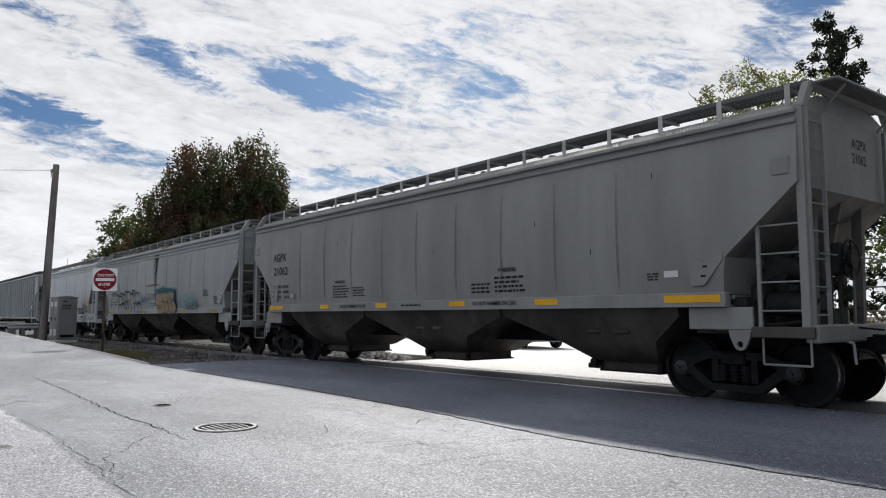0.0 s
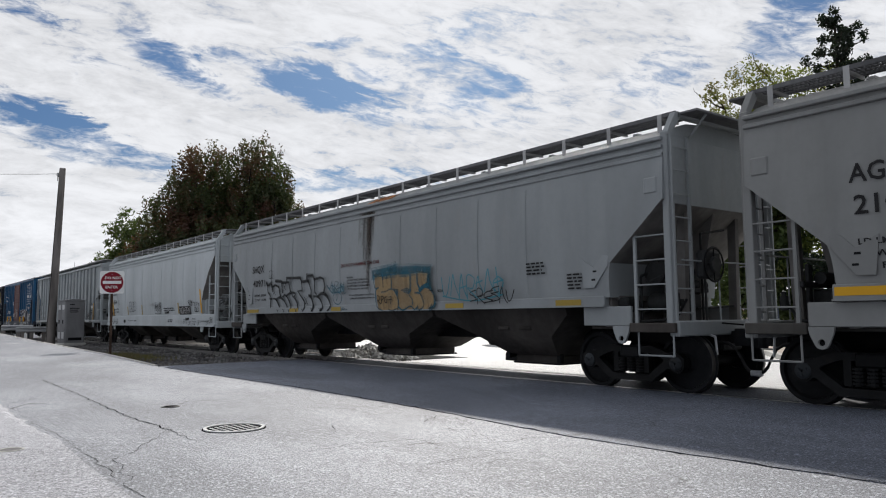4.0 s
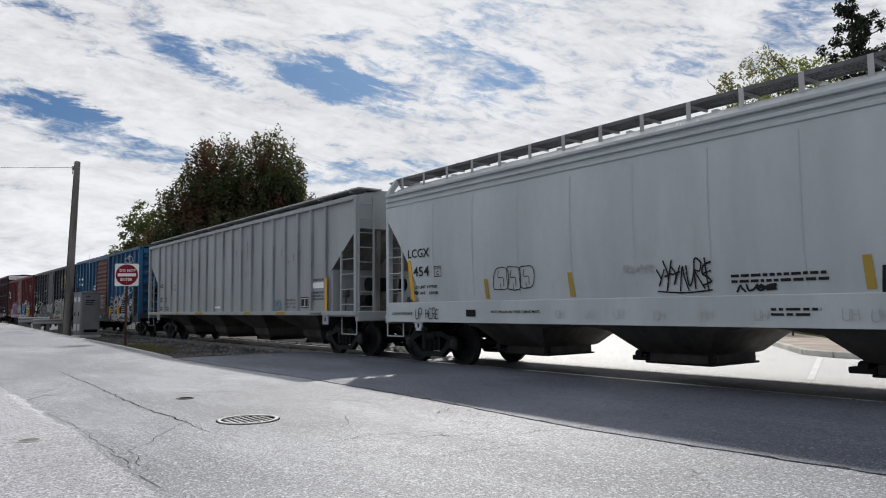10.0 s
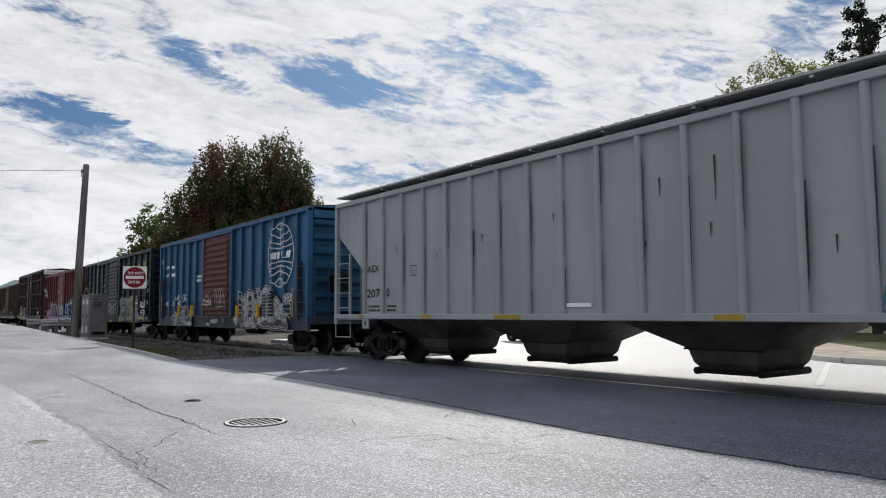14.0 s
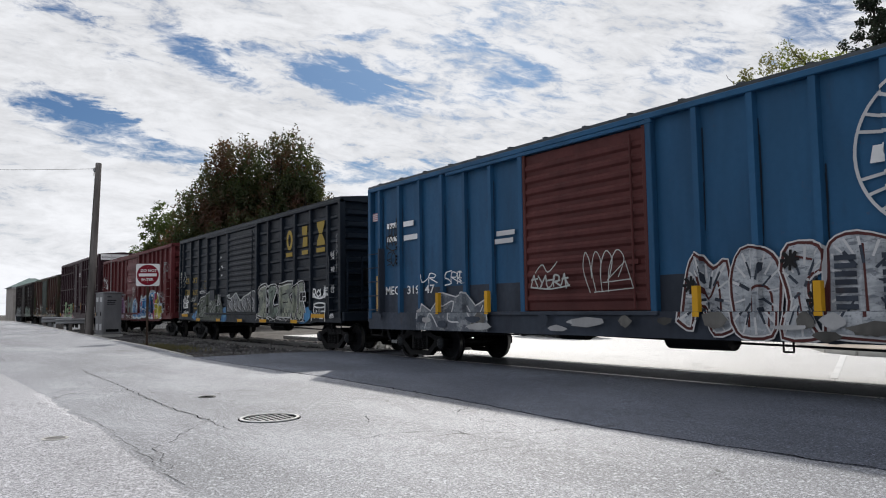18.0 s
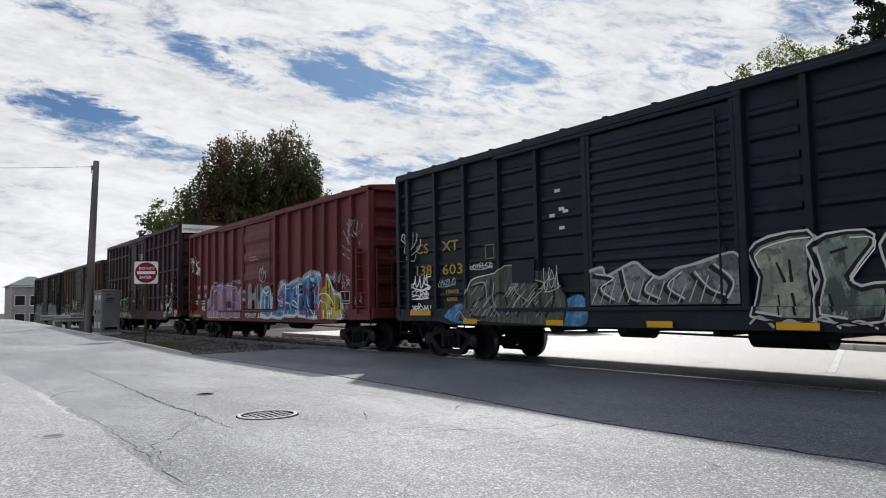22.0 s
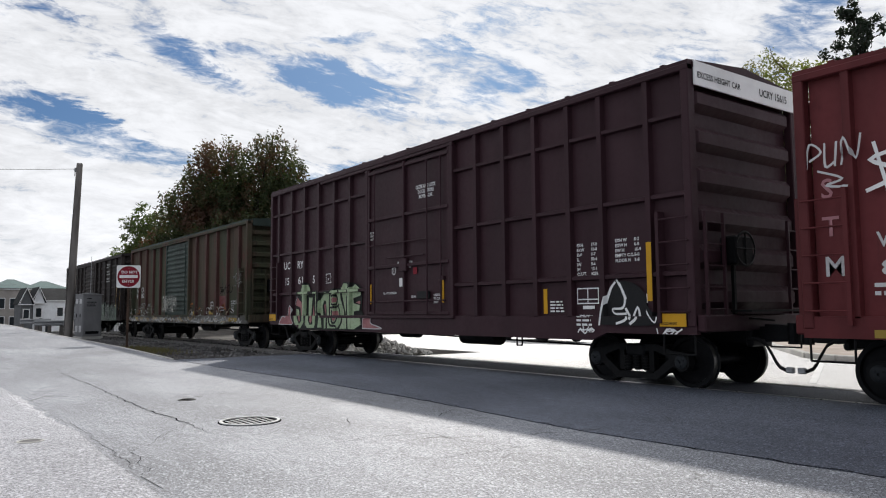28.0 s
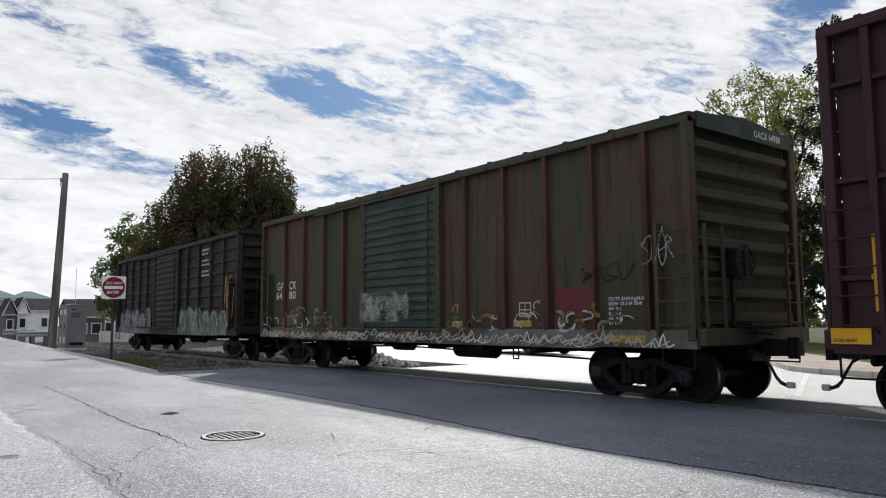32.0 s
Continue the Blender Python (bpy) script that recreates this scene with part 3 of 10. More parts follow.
        return self.add([(x, y, z) for x, z in pts], (tuple(range(len(pts))),))

    def mesh(self, name, smooth=False):
        d = bpy.data.meshes.new(name)
        d.from_pydata(self.v, [], self.f)
        b = bmesh.new()
        b.from_mesh(d)
        bmesh.ops.recalc_face_normals(b, faces=b.faces)
        b.to_mesh(d)
        b.free()
        if smooth:
            d.shade_smooth()
            d.set_sharp_from_angle(angle=radians(38))
        return d


def part(name, m, mat, parent=None, label="", smooth=False):
    d = m.mesh(name, smooth) if isinstance(m, M) else m
    if not d.materials:
        d.materials.append(mat)
    ob = new(name, d)
    ob.parent = parent
    if label:
        ob["label"] = label
    return ob


def thing(name, label, category, at=None, group="", kind=""):
    ob = new(name)
    ob.empty_display_size = 0.2
    if at is not None:
        ob.matrix_basis = at
    return tagged(ob, label, category, group, kind)


def solid(name, m, mat, label, category, group="", kind="", smooth=False):
    return tagged(part(name, m, mat, None, "", smooth), label, category, group, kind)


def lettering(name, text, x, z, size, y, mat, parent, stretch=1.0, label=""):
    """Painted words that start at x, with their foot at z, on a side at y that faces -y."""
    c = bpy.data.curves.new(name, "FONT")
    c.body, c.size, c.resolution_u = text, size * 1.4, 2
    c.offset = size * (0.034 if size < 0.1 else 0.018)
    tmp = bpy.data.objects.new(name, c)
    d = bpy.data.meshes.new_from_object(tmp)
    bpy.data.objects.remove(tmp)
    for p in d.vertices:
        p.co = (x + p.co.x * stretch, y, z + p.co.y)
    d.materials.clear()
    d.materials.append(mat)
    ob = new(name, d)
    ob.parent = parent
    if label:
        ob["label"] = label
    return ob


def small_print(rows, x, z, wide, step, y, mat, parent, seed=1):
    """Rows of writing too small to read: bars in words."""
    rng = random.Random(seed)
    m = M()
    for i in range(rows):
        u, end = x, x + wide * rng.uniform(0.7, 1.0)
        while u < end:
            w = rng.uniform(0.06, 0.2)
            m.patch([(u, z - i * step), (min(u + w, end), z - i * step), (min(u + w, end), z - i * step + step * 0.5), (u, z - i * step + step * 0.5)], y)
            u += w + 0.035
    return part("small_print", m, mat, parent)


# ---- rolling stock ----
WHEELS = []   # every wheelset with its radius and its place on its bogie


def mesh_wheelset(r):
    m = M()
    for s in (-1, 1):
        prof = [(0.09, 0.64), (0.13, 0.64), (0.16, 0.70), (r - 0.09, 0.685), (r - 0.07, 0.655), (r + 0.028, 0.658), (r + 0.03, 0.685), (r + 0.004, 0.695), (r, 0.79), (r - 0.06, 0.79), (r - 0.08, 0.745), (0.16, 0.775), (0.13, 0.82), (0.09, 0.82)]
        m.lathe([(a, s * b) for a, b in prof], (0, 0, 0), "y", 36)
        m.cyl((0, s * 0.8, 0), (0, s * 1.03, 0), 0.085, n=12)
        for k in range(3):
            a = 2 * math.pi * k / 3
            m.cyl((0.045 * math.cos(a), s * 1.03, 0.045 * math.sin(a)), (0.045 * math.cos(a), s * 1.048, 0.045 * math.sin(a)), 0.014, n=6)
    m.cyl((0, -0.66, 0), (0, 0.66, 0), 0.085, n=12)
    d = m.mesh("wheelset", True)
    d.materials.append(GRIME)
    d.materials.append(TREAD)
    for f in d.polygons:
        q = [d.vertices[i].co for i in f.vertices]
        rr = [math.hypot(p.x, p.z) for p in q]
        if min(rr) > r - 0.002 and max(rr) < r + 0.02:
            f.material_index = 1
    return d


def mesh_sideframe(r):
    """Cast side frame: arched top, window for the springs, pedestals over both axles."""
    z = r
    outer = [(-1.04, z - 0.07), (-1.04, z + 0.09), (-0.95, z + 0.16), (-0.74, z + 0.17), (-0.45, z + 0.27), (0.45, z + 0.27), (0.74, z + 0.17), (0.95, z + 0.16), (1.04, z + 0.09), (1.04, z - 0.07), (0.72, z - 0.09), (0.42, z - 0.31), (-0.42, z - 0.31), (-0.72, z - 0.09)]
    inner = [(-0.66, z + 0.03), (-0.66, z + 0.05), (-0.64, z + 0.07), (-0.60, z + 0.09), (-0.40, z + 0.16), (0.40, z + 0.16), (0.60, z + 0.09), (0.64, z + 0.07), (0.66, z + 0.05), (0.66, z + 0.03), (0.58, z - 0.03), (0.36, z - 0.2), (-0.36, z - 0.2), (-0.58, z - 0.03)]
    m = M()
    for s in (-1,):
        for y0, y1 in ((s * 0.93, s * 1.07),):
            n = len(outer)
            vs = [(x, y, zz) for y in (y0, y1) for x, zz in outer] + [(x, y, zz) for y in (y0, y1) for x, zz in inner]
            fs = []
            for i in range(n):
                j = (i + 1) % n
                fs += [(i, j, n + j, n + i), (2 * n + i, 3 * n + i, 3 * n + j, 2 * n + j), (i, 2 * n + i, 2 * n + j, j), (n + i, n + j, 3 * n + j, 3 * n + i)]
            m.add(vs, fs)
        for sx in (-1, 1):
            m.prism([(sx * 0.36, z - 0.17), (sx * 0.26, z - 0.17), (sx * 0.26, z + 0.22), (sx * 0.36, z + 0.22)][::sx], *sorted((s * 0.92, s * 1.05)))
            m.cyl((sx * 0.89, s * 0.90, z), (sx * 0.89, s * 1.05, z), 0.15, n=16)
    return m.mesh("side_frame", False)


def mesh_springs(r):
    m = M()
    for s in (-1,):
        for x in (-0.18, 0.0, 0.18):
            for y in (0.955, 1.03):
                m.cyl((x, s * y, r - 0.17), (x, s * y, r + 0.06), 0.045, n=8)
                for k in range(5):
                    zz = r - 0.15 + k * 0.048
                    m.cyl((x, s * y, zz), (x, s * y, zz + 0.03), 0.078, n=10)
    return m.mesh("springs", False)


BOGIE_MESH = {}


def mesh_cap(s):
    m = M().lathe([(0.02, s * 1.05), (0.115, s * 1.05), (0.115, s * 1.075), (0.085, s * 1.09), (0.05, s * 1.095), (0.02, s * 1.095)], (0, 0, 0), "y", 20)
    for k in range(3):
        a = 2 * math.pi * k / 3 + 0.5
        m.cyl((0.062 * math.cos(a), s * 1.085, 0.062 * math.sin(a)), (0.062 * math.cos(a), s * 1.108, 0.062 * math.sin(a)), 0.018, n=6)
    return m.mesh("bearing_cap", True)


CAP = {s: mesh_cap(s) for s in (-1, 1)}


def bogie(car, x, r):
    if r not in BOGIE_MESH:
        bol = M().chunk(-0.2, 0.2, -1.1, 1.1, r + 0.07, r + 0.27, 0.03).cyl((0, 0, r + 0.2), (0, 0, r + 0.42), 0.2, n=14)
        bol.box(-0.55, 0.55, -0.62, -0.5, r - 0.12, r + 0.0).box(-0.55, 0.55, 0.5, 0.62, r - 0.12, r + 0.0)
        shoes = M().box(0.37, 0.44, -0.82, 0.82, r - 0.16, r - 0.08)
        for s in (-1, 1):
            shoes.chunk(0.38, 0.46, s * 0.74 - 0.05, s * 0.74 + 0.05, r - 0.22, r + 0.06, 0.01)
        BOGIE_MESH[r] = mesh_sideframe(r), mesh_springs(r), bol.mesh("bolster"), shoes.mesh("brake_beam"), mesh_wheelset(r)
    side, springs, bol, shoes, wheel = BOGIE_MESH[r]
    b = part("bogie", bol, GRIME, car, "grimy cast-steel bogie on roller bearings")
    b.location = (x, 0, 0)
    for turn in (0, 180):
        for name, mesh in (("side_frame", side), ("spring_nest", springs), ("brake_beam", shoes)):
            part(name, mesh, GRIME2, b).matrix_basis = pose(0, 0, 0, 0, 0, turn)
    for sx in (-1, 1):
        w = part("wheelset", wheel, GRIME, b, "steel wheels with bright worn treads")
        w.location = (sx * 0.89, 0, r)
        WHEELS.append((w, r, sx * 0.89))
        for s in (-1, 1):
            part("bearing_cap", CAP[s], BEARING, b, "dusty round bearing cap with three bolts").location = (sx * 0.89, 0, r)
    return b


def coupler(car, half, sx):
    """Drawbar with knuckle, striker, air hose and uncoupling lever at one end."""
    z = 0.88
    m = M().box(min(sx * (half - 0.6), sx * (half + 0.25)), max(sx * (half - 0.6), sx * (half + 0.25)), -0.09, 0.09, z - 0.1, z + 0.1)
    m.prism([(sx * (half + 0.25), z - 0.14), (sx * (half + 0.75), z - 0.12), (sx * (half + 0.75), z + 0.12), (sx * (half + 0.25), z + 0.14)][::sx], -0.15, 0.1)
    m.cyl((sx * (half + 0.7), -0.12, z - 0.16), (sx * (half + 0.7), -0.12, z + 0.16), 0.09, n=10)
    m.chunk(min(sx * half, sx * (half + 0.12)), max(sx * half, sx * (half + 0.12)), -0.3, 0.3, z - 0.22, z + 0.24, 0.03)
    part("coupler", m, GRIME, car, "grimy knuckle coupler")
    h = M()
    path = ((0.05, 0.80), (0.22, 0.79), (0.34, 0.72), (0.44, 0.56), (0.5, 0.44), (0.56, 0.37), (0.64, 0.335), (0.73, 0.33))
    h.loft([[(sx * (half + u) + 0.03 * math.cos(k * 1.047) * (0.3 if 2 < i < 6 else 0.0), -0.3 + 0.03 * math.cos(k * 1.047), zz + 0.03 * math.sin(k * 1.047)) for k in range(6)] for i, (u, zz) in enumerate(path)])
    part("air_hose", h, BLACK, car, "black rubber air hose")
    part("hose_coupling", M().chunk(*sorted((sx * (half + 0.66), sx * (half + 0.78))), -0.34, -0.26, 0.29, 0.38, 0.015), GALV, car, "bright metal hose coupling")
    lev = M().pipe([(sx * (half + 0.06), -1.35, z + 0.02), (sx * (half + 0.06), -1.32, z + 0.22), (sx * (half + 0.1), -0.4, z + 0.24), (sx * (half + 0.4), -0.12, z + 0.2)], 0.014, 6)
    part("uncoupling_lever", lev, GRIME2, car)


def shaded_underside(ob, mat):
    """Gives the sheets that face downwards a dark, grimy paint with their shade in its colour."""
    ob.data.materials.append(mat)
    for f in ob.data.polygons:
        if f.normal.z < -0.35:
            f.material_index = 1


RUNGS = {}


def ladder(car, mat, x0, x1, y0, y1, z0, z1, n, name="ladder", stiles=True):
    """Two stiles between two upright lines and n rungs."""
    a, b = Vector((x0, y0, 0)), Vector((x1, y1, 0))
    top = None
    if stiles:
        for x, y in ((x0, y0), (x1, y1)):
            part("ladder_stile", M().box(x - 0.025, x + 0.025, y - 0.02, y + 0.02, z0, z1), mat, car)
    key = (round(x1 - x0, 3), round(y1 - y0, 3), mat.name)
    if key not in RUNGS:
        d = M().cyl((0, 0, 0), b - a, 0.013, n=6).mesh("rung")
        d.materials.append(mat)
        RUNGS[key] = d
    for i in range(n):
        r = part("rung", RUNGS[key], mat, car)
        r.location = (x0, y0, z0 + (z1 - z0) * (i + 0.5) / n)


def hopper_car(label, cx, half, paint, dark, bays, bogies, cut, sill, lines, slope, eave=4.02, board=(-0.98, 0.98), stripes=()):
    """A covered hopper with bulging sides. cut: (inset, height) of the foot of the side sheet at its ends; sill: (from the middle, foot, top, reaches the ends)."""
    car = thing("covered_hopper_car", label, "freight car", pose(cx, 0, 0), "cars of the train")
    sx_end, s0, s1, whole = sill
    # fittings on cars without a full sill take the darker steel
    fit = FITTING if whole else DARK_FIT

    def wide(z):
        return 1.6 - 0.085 * ((z - 2.75) / 1.3) ** 2

    lo = s1 - 0.03
    flat = half - cut[-1][0] - 0.02
    mids = [-flat + 2 * flat * k / 72 for k in range(73)]
    ring_x = [-half + i for i, _ in cut] + mids + [half - i for i, _ in cut[::-1]]
    ring_z = [z for _, z in cut] + [lo] * 73 + [z for _, z in cut[::-1]]
    pitch = 1.39

    def dent(x, z):
        """Sheets drawn in at their welds and pushed about by wear."""
        u = ((x - 0.03) / pitch) % 1.0
        near = math.exp(-(min(u, 1 - u) * pitch / 0.16) ** 2)
        belly = max(0.0, math.sin(math.pi * min(1.0, max(0.0, (z - lo) / (eave - lo)))))
        return (-0.010 * near + 0.006 * (noise.noise(Vector((x * 0.7 + cx, z * 0.9, 0.0))) - 1.0)) * belly
    rings = []
    roof = [(1.40, eave + 0.06), (1.2, eave + 0.2), (0.9, eave + 0.31), (0.45, eave + 0.36)]
    for x, zb in zip(ring_x, ring_z):
        zs = [zb + (eave - zb) * k / 9 for k in range(10)]
        right = [(wide(z) + (dent(x, z) if abs(x) <= flat else 0.0), z) for z in zs] + roof
        rings.append([(x, y, z) for y, z in right] + [(x, -y, z) for y, z in right[::-1]])
    shaded_underside(part("body", M().loft(rings), paint, car, "bulging welded side sheets and curved roof", True), SLOPE)
    # eave rail with three flanges
    for s in (-1, 1):
        for k, (dz, out) in enumerate(((0.0, 0.075), (-0.13, 0.065), (-0.26, 0.055))[:lines]):
            m = M()
            y = wide(eave) + 0.0
            y0, y1 = sorted((s * (y - 0.03), s * (y + out)))
            m.chunk(-half, half, y0, y1, eave + dz - 0.035, eave + dz + 0.03, 0.012)
            part("roof_rail", m, paint, car)
    # weld seams and dents: shallow upright ribs
    for i in range(-4, 5):
        x = 0.03 + 1.39 * i
        m = M()
        zs = [s1 + 0.1 + (eave - s1 - 0.5) * k / 8 for k in range(9)]
        ring = [[(x - 0.014, -wide(z) + 0.014, z), (x, -wide(z) - 0.004, z), (x + 0.014, -wide(z) + 0.014, z)] for z in zs]
        m.loft(ring, False)
        part("side_seam", m, paint, car)
    # side sill
    e = half if whole else sx_end
    for s in (-1, 1):
        y = wide(s1)
        m = M()
        y0, y1 = sorted((s * (y - 0.1), s * (y + 0.035)))
        m.chunk(-e, e, y0, y1, s0, s1, 0.012)
        y0, y1 = sorted((s * (y - 0.2), s * (y + 0.06)))
        m.box(-e, e, y0, y1, s0 - 0.012, s0 + 0.015)
        part("side_sill", m, paint, car)
    # hopper bays and their gates, in darker colours than the body
    w = (bays[1] - bays[0]) / 2
    for b in bays:
        def rect(x, hw, hy, z):
            return [(x - hw, -hy, z), (x + hw, -hy, z), (x + hw, hy, z), (x - hw, hy, z)]
        zt = min(s0 + 0.05, 1.32)
        wl, wr = (w if b > bays[0] else 1.5), (w if b < bays[-1] else 1.5)

        def rest(k, hy, z):
            """k: how far in from the outer edge (0) to the outlet (1)."""
            return [(b - wl + k * (wl - 0.64), -hy, z), (b + wr - k * (wr - 0.64), -hy, z), (b + wr - k * (wr - 0.64), hy, z), (b - wl + k * (wl - 0.64), hy, z)]
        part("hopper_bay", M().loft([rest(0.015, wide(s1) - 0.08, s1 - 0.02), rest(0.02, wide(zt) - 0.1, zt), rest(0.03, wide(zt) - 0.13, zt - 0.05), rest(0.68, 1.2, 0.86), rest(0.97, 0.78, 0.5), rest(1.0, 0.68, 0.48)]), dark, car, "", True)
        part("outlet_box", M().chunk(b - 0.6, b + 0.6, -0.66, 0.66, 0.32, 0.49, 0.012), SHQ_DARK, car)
        g = M().chunk(b - 0.66, b + 0.64, -0.7, 0.7, 0.30, 0.335, 0.008)
        g.chunk(b - 1.0, b - 0.62, -0.62, 0.62, 0.33, 0.42, 0.012)
        g.cyl((b - 0.72, -0.78, 0.46), (b - 0.72, 0.78, 0.46), 0.03, n=8)
        g.cyl((b - 0.72, -0.8, 0.46), (b - 0.72, -0.73, 0.46), 0.07, n=10)
        g.chunk(b + 0.58, b + 0.68, -0.72, -0.62, 0.34, 0.54, 0.01)
        part("outlet_gate", g, GRIME, car)
        for k in (-1, 1):
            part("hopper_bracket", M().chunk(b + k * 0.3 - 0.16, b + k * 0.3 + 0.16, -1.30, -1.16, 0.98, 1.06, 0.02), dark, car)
    # centre sill, end platforms and frames
    if not whole:
        part("centre_sill", M().box(-half, half, -0.27, 0.27, 0.78, 1.06), GRIME, car)
    for sx in (-1, 1):
        if whole:
            part("stub_sill", M().box(*sorted((sx * half, sx * (half - 2.6))), -0.27, 0.27, 0.74, 1.06), GRIME, car)
        x0, x1 = sorted((sx * (half - 1.75), sx * (half + 0.12)))
        m = M().chunk(x0, x1, -1.3, 1.3, 1.02, 1.07, 0.01)
        xp0, xp1 = sorted((sx * (half - 0.74), sx * (half + 0.12)))
        m.chunk(xp0, xp1, -1.54, 1.54, 1.04, 1.09, 0.01)
        if not whole:
            m.chunk(xp0, xp1, -1.56, -1.46, 0.98, 1.13, 0.012).chunk(xp0, xp1, 1.46, 1.56, 0.98, 1.13, 0.012)
        # without a full sill: platform coloured dark in place of the roof's shade
        part("end_platform", m, dark if not whole else paint, car)
        part("end_sill", M().chunk(min(sx * (half - 0.02), sx * (half + 0.16)), max(sx * (half - 0.02), sx * (half + 0.16)), -1.5, 1.5, 0.92, 1.16, 0.02), paint, car)
        # slope sheet braces
        for y in (-0.75, 0.75):
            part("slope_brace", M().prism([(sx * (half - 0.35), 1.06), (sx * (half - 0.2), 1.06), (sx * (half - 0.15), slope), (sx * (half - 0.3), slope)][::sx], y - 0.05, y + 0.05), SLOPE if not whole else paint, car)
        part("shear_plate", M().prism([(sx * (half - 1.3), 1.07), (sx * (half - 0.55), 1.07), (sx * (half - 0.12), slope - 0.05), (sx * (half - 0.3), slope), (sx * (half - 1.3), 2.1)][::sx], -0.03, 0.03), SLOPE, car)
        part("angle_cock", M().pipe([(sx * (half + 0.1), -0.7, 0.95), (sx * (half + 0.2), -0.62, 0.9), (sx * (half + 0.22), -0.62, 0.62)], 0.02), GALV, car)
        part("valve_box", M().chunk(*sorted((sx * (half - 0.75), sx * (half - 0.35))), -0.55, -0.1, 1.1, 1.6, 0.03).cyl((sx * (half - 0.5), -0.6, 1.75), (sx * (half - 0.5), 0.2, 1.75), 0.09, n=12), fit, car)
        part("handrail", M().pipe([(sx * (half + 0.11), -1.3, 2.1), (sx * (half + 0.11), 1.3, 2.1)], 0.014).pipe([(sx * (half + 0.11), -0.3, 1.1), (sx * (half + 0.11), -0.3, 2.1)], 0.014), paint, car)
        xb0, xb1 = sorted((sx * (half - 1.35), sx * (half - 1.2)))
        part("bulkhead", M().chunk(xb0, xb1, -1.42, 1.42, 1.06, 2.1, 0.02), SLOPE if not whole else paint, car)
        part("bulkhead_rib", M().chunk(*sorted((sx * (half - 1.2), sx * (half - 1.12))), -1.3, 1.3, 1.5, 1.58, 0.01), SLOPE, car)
        part("fitting_box", M().chunk(*sorted((sx * (half - 1.18), sx * (half - 0.95))), -1.3, -1.05, 1.3, 1.55, 0.03), fit, car)
        # pipes, rods and levers on the end platform
        part("pipe_run", M().pipe([(sx * (half - 1.15), -1.28, 1.12), (sx * (half - 0.5), -1.26, 1.16), (sx * (half - 0.3), -0.9, 1.2), (sx * (half - 0.1), -0.9, 1.5)], 0.022).pipe([(sx * (half - 1.15), -0.6, 1.3), (sx * (half - 0.3), -0.3, 1.35), (sx * (half - 0.25), 0.9, 1.4)], 0.02).pipe([(sx * (half - 0.9), -1.0, 1.1), (sx * (half - 0.9), -1.0, 1.9), (sx * (half - 0.6), -0.4, 2.2)], 0.02), fit, car)
        part("brake_lever", M().chunk(*sorted((sx * (half - 0.42), sx * (half - 0.36))), -0.75, -0.65, 1.1, 1.95, 0.01).chunk(*sorted((sx * (half - 0.46), sx * (half - 0.34))), -1.0, 0.1, 1.62, 1.7, 0.01), fit, car)
        part("retainer_valve", M().cyl((sx * (half - 0.2), -1.05, 1.3), (sx * (half - 0.2), -1.05, 1.5), 0.06, n=12).cyl((sx * (half - 0.2), -1.05, 1.5), (sx * (half - 0.2), -1.05, 1.56), 0.035, n=10), fit, car, "", True)
        for s in (-1, 1):
            xa, xb = sorted((sx * (half - 0.05), sx * (half + 0.07)))
            ya, yb = sorted((s * 1.40, s * 1.53))
            part("corner_post", M().chunk(xa, xb, ya, yb, 1.05, eave + 0.1, 0.012), paint, car)
            xi = sx * (half - 0.62)
            part("ladder_stile", M().box(xi - 0.025, xi + 0.025, s * 1.50 - 0.02, s * 1.50 + 0.02, 1.09, 2.75 if not whole else 2.95), paint, car)
            ladder(car, paint, xi, sx * half, s * 1.51, s * 1.51, 1.15, 2.7, 4, "side_ladder", False)
            ladder(car, paint, sx * (half + 0.09), sx * (half + 0.09), s * 1.46, s * 1.02, 1.1, eave + 0.05, 8, "end_ladder")
            # jacking pad and stirrup
            xj, zj = sx * (half - 1.3 if whole else half - 0.92), 0.99 if whole else 1.04
            jp = M()
            ya, yb = sorted((s * 1.50, s * 1.54))
            for u0, u1, q0, q1 in ((-0.16, 0.16, -0.06, 0.0), (-0.13, -0.045, -0.15, -0.06), (0.045, 0.13, -0.15, -0.06), (-0.1, 0.1, -0.22, -0.15)):
                jp.chunk(xj + u0, xj + u1, ya, yb, zj + q0, zj + q1, 0.006)
            if whole:
                part("jacking_pad", jp, paint, car, "steel pad with a square hole")
            else:
                eye = [(0.045 * math.cos(q * math.pi / 6), 0.88 + 0.045 * math.sin(q * math.pi / 6)) for q in range(12)]
                rim = [(-0.17, 1.08), (-0.15, 0.98), (-0.09, 0.85), (-0.06, 0.81), (0.0, 0.79), (0.06, 0.81), (0.09, 0.85), (0.15, 0.98), (0.17, 1.08), (0.09, 1.08), (0.0, 1.08), (-0.09, 1.08)]
                order = sorted(range(12), key=lambda q: math.atan2(rim[q][1] - 0.92, rim[q][0]))
                rim = [rim[q] for q in order]
                eye = [eye[q] for q in sorted(range(12), key=lambda q: math.atan2(eye[q][1] - 0.88, eye[q][0]))]
                vs = [(xj + u, yy, w) for yy in (ya, yb) for ring in (rim, eye) for u, w in ring]
                fs = []
                for q in range(12):
                    r_ = (q + 1) % 12
                    fs += [(q, r_, 12 + r_, 12 + q), (24 + q, 36 + q, 36 + r_, 24 + r_), (q, 24 + q, 24 + r_, r_), (12 + q, 12 + r_, 36 + r_, 36 + q)]
                part("pull_plate", M().add(vs, fs), paint, car, "hanging steel plate with a round hole")
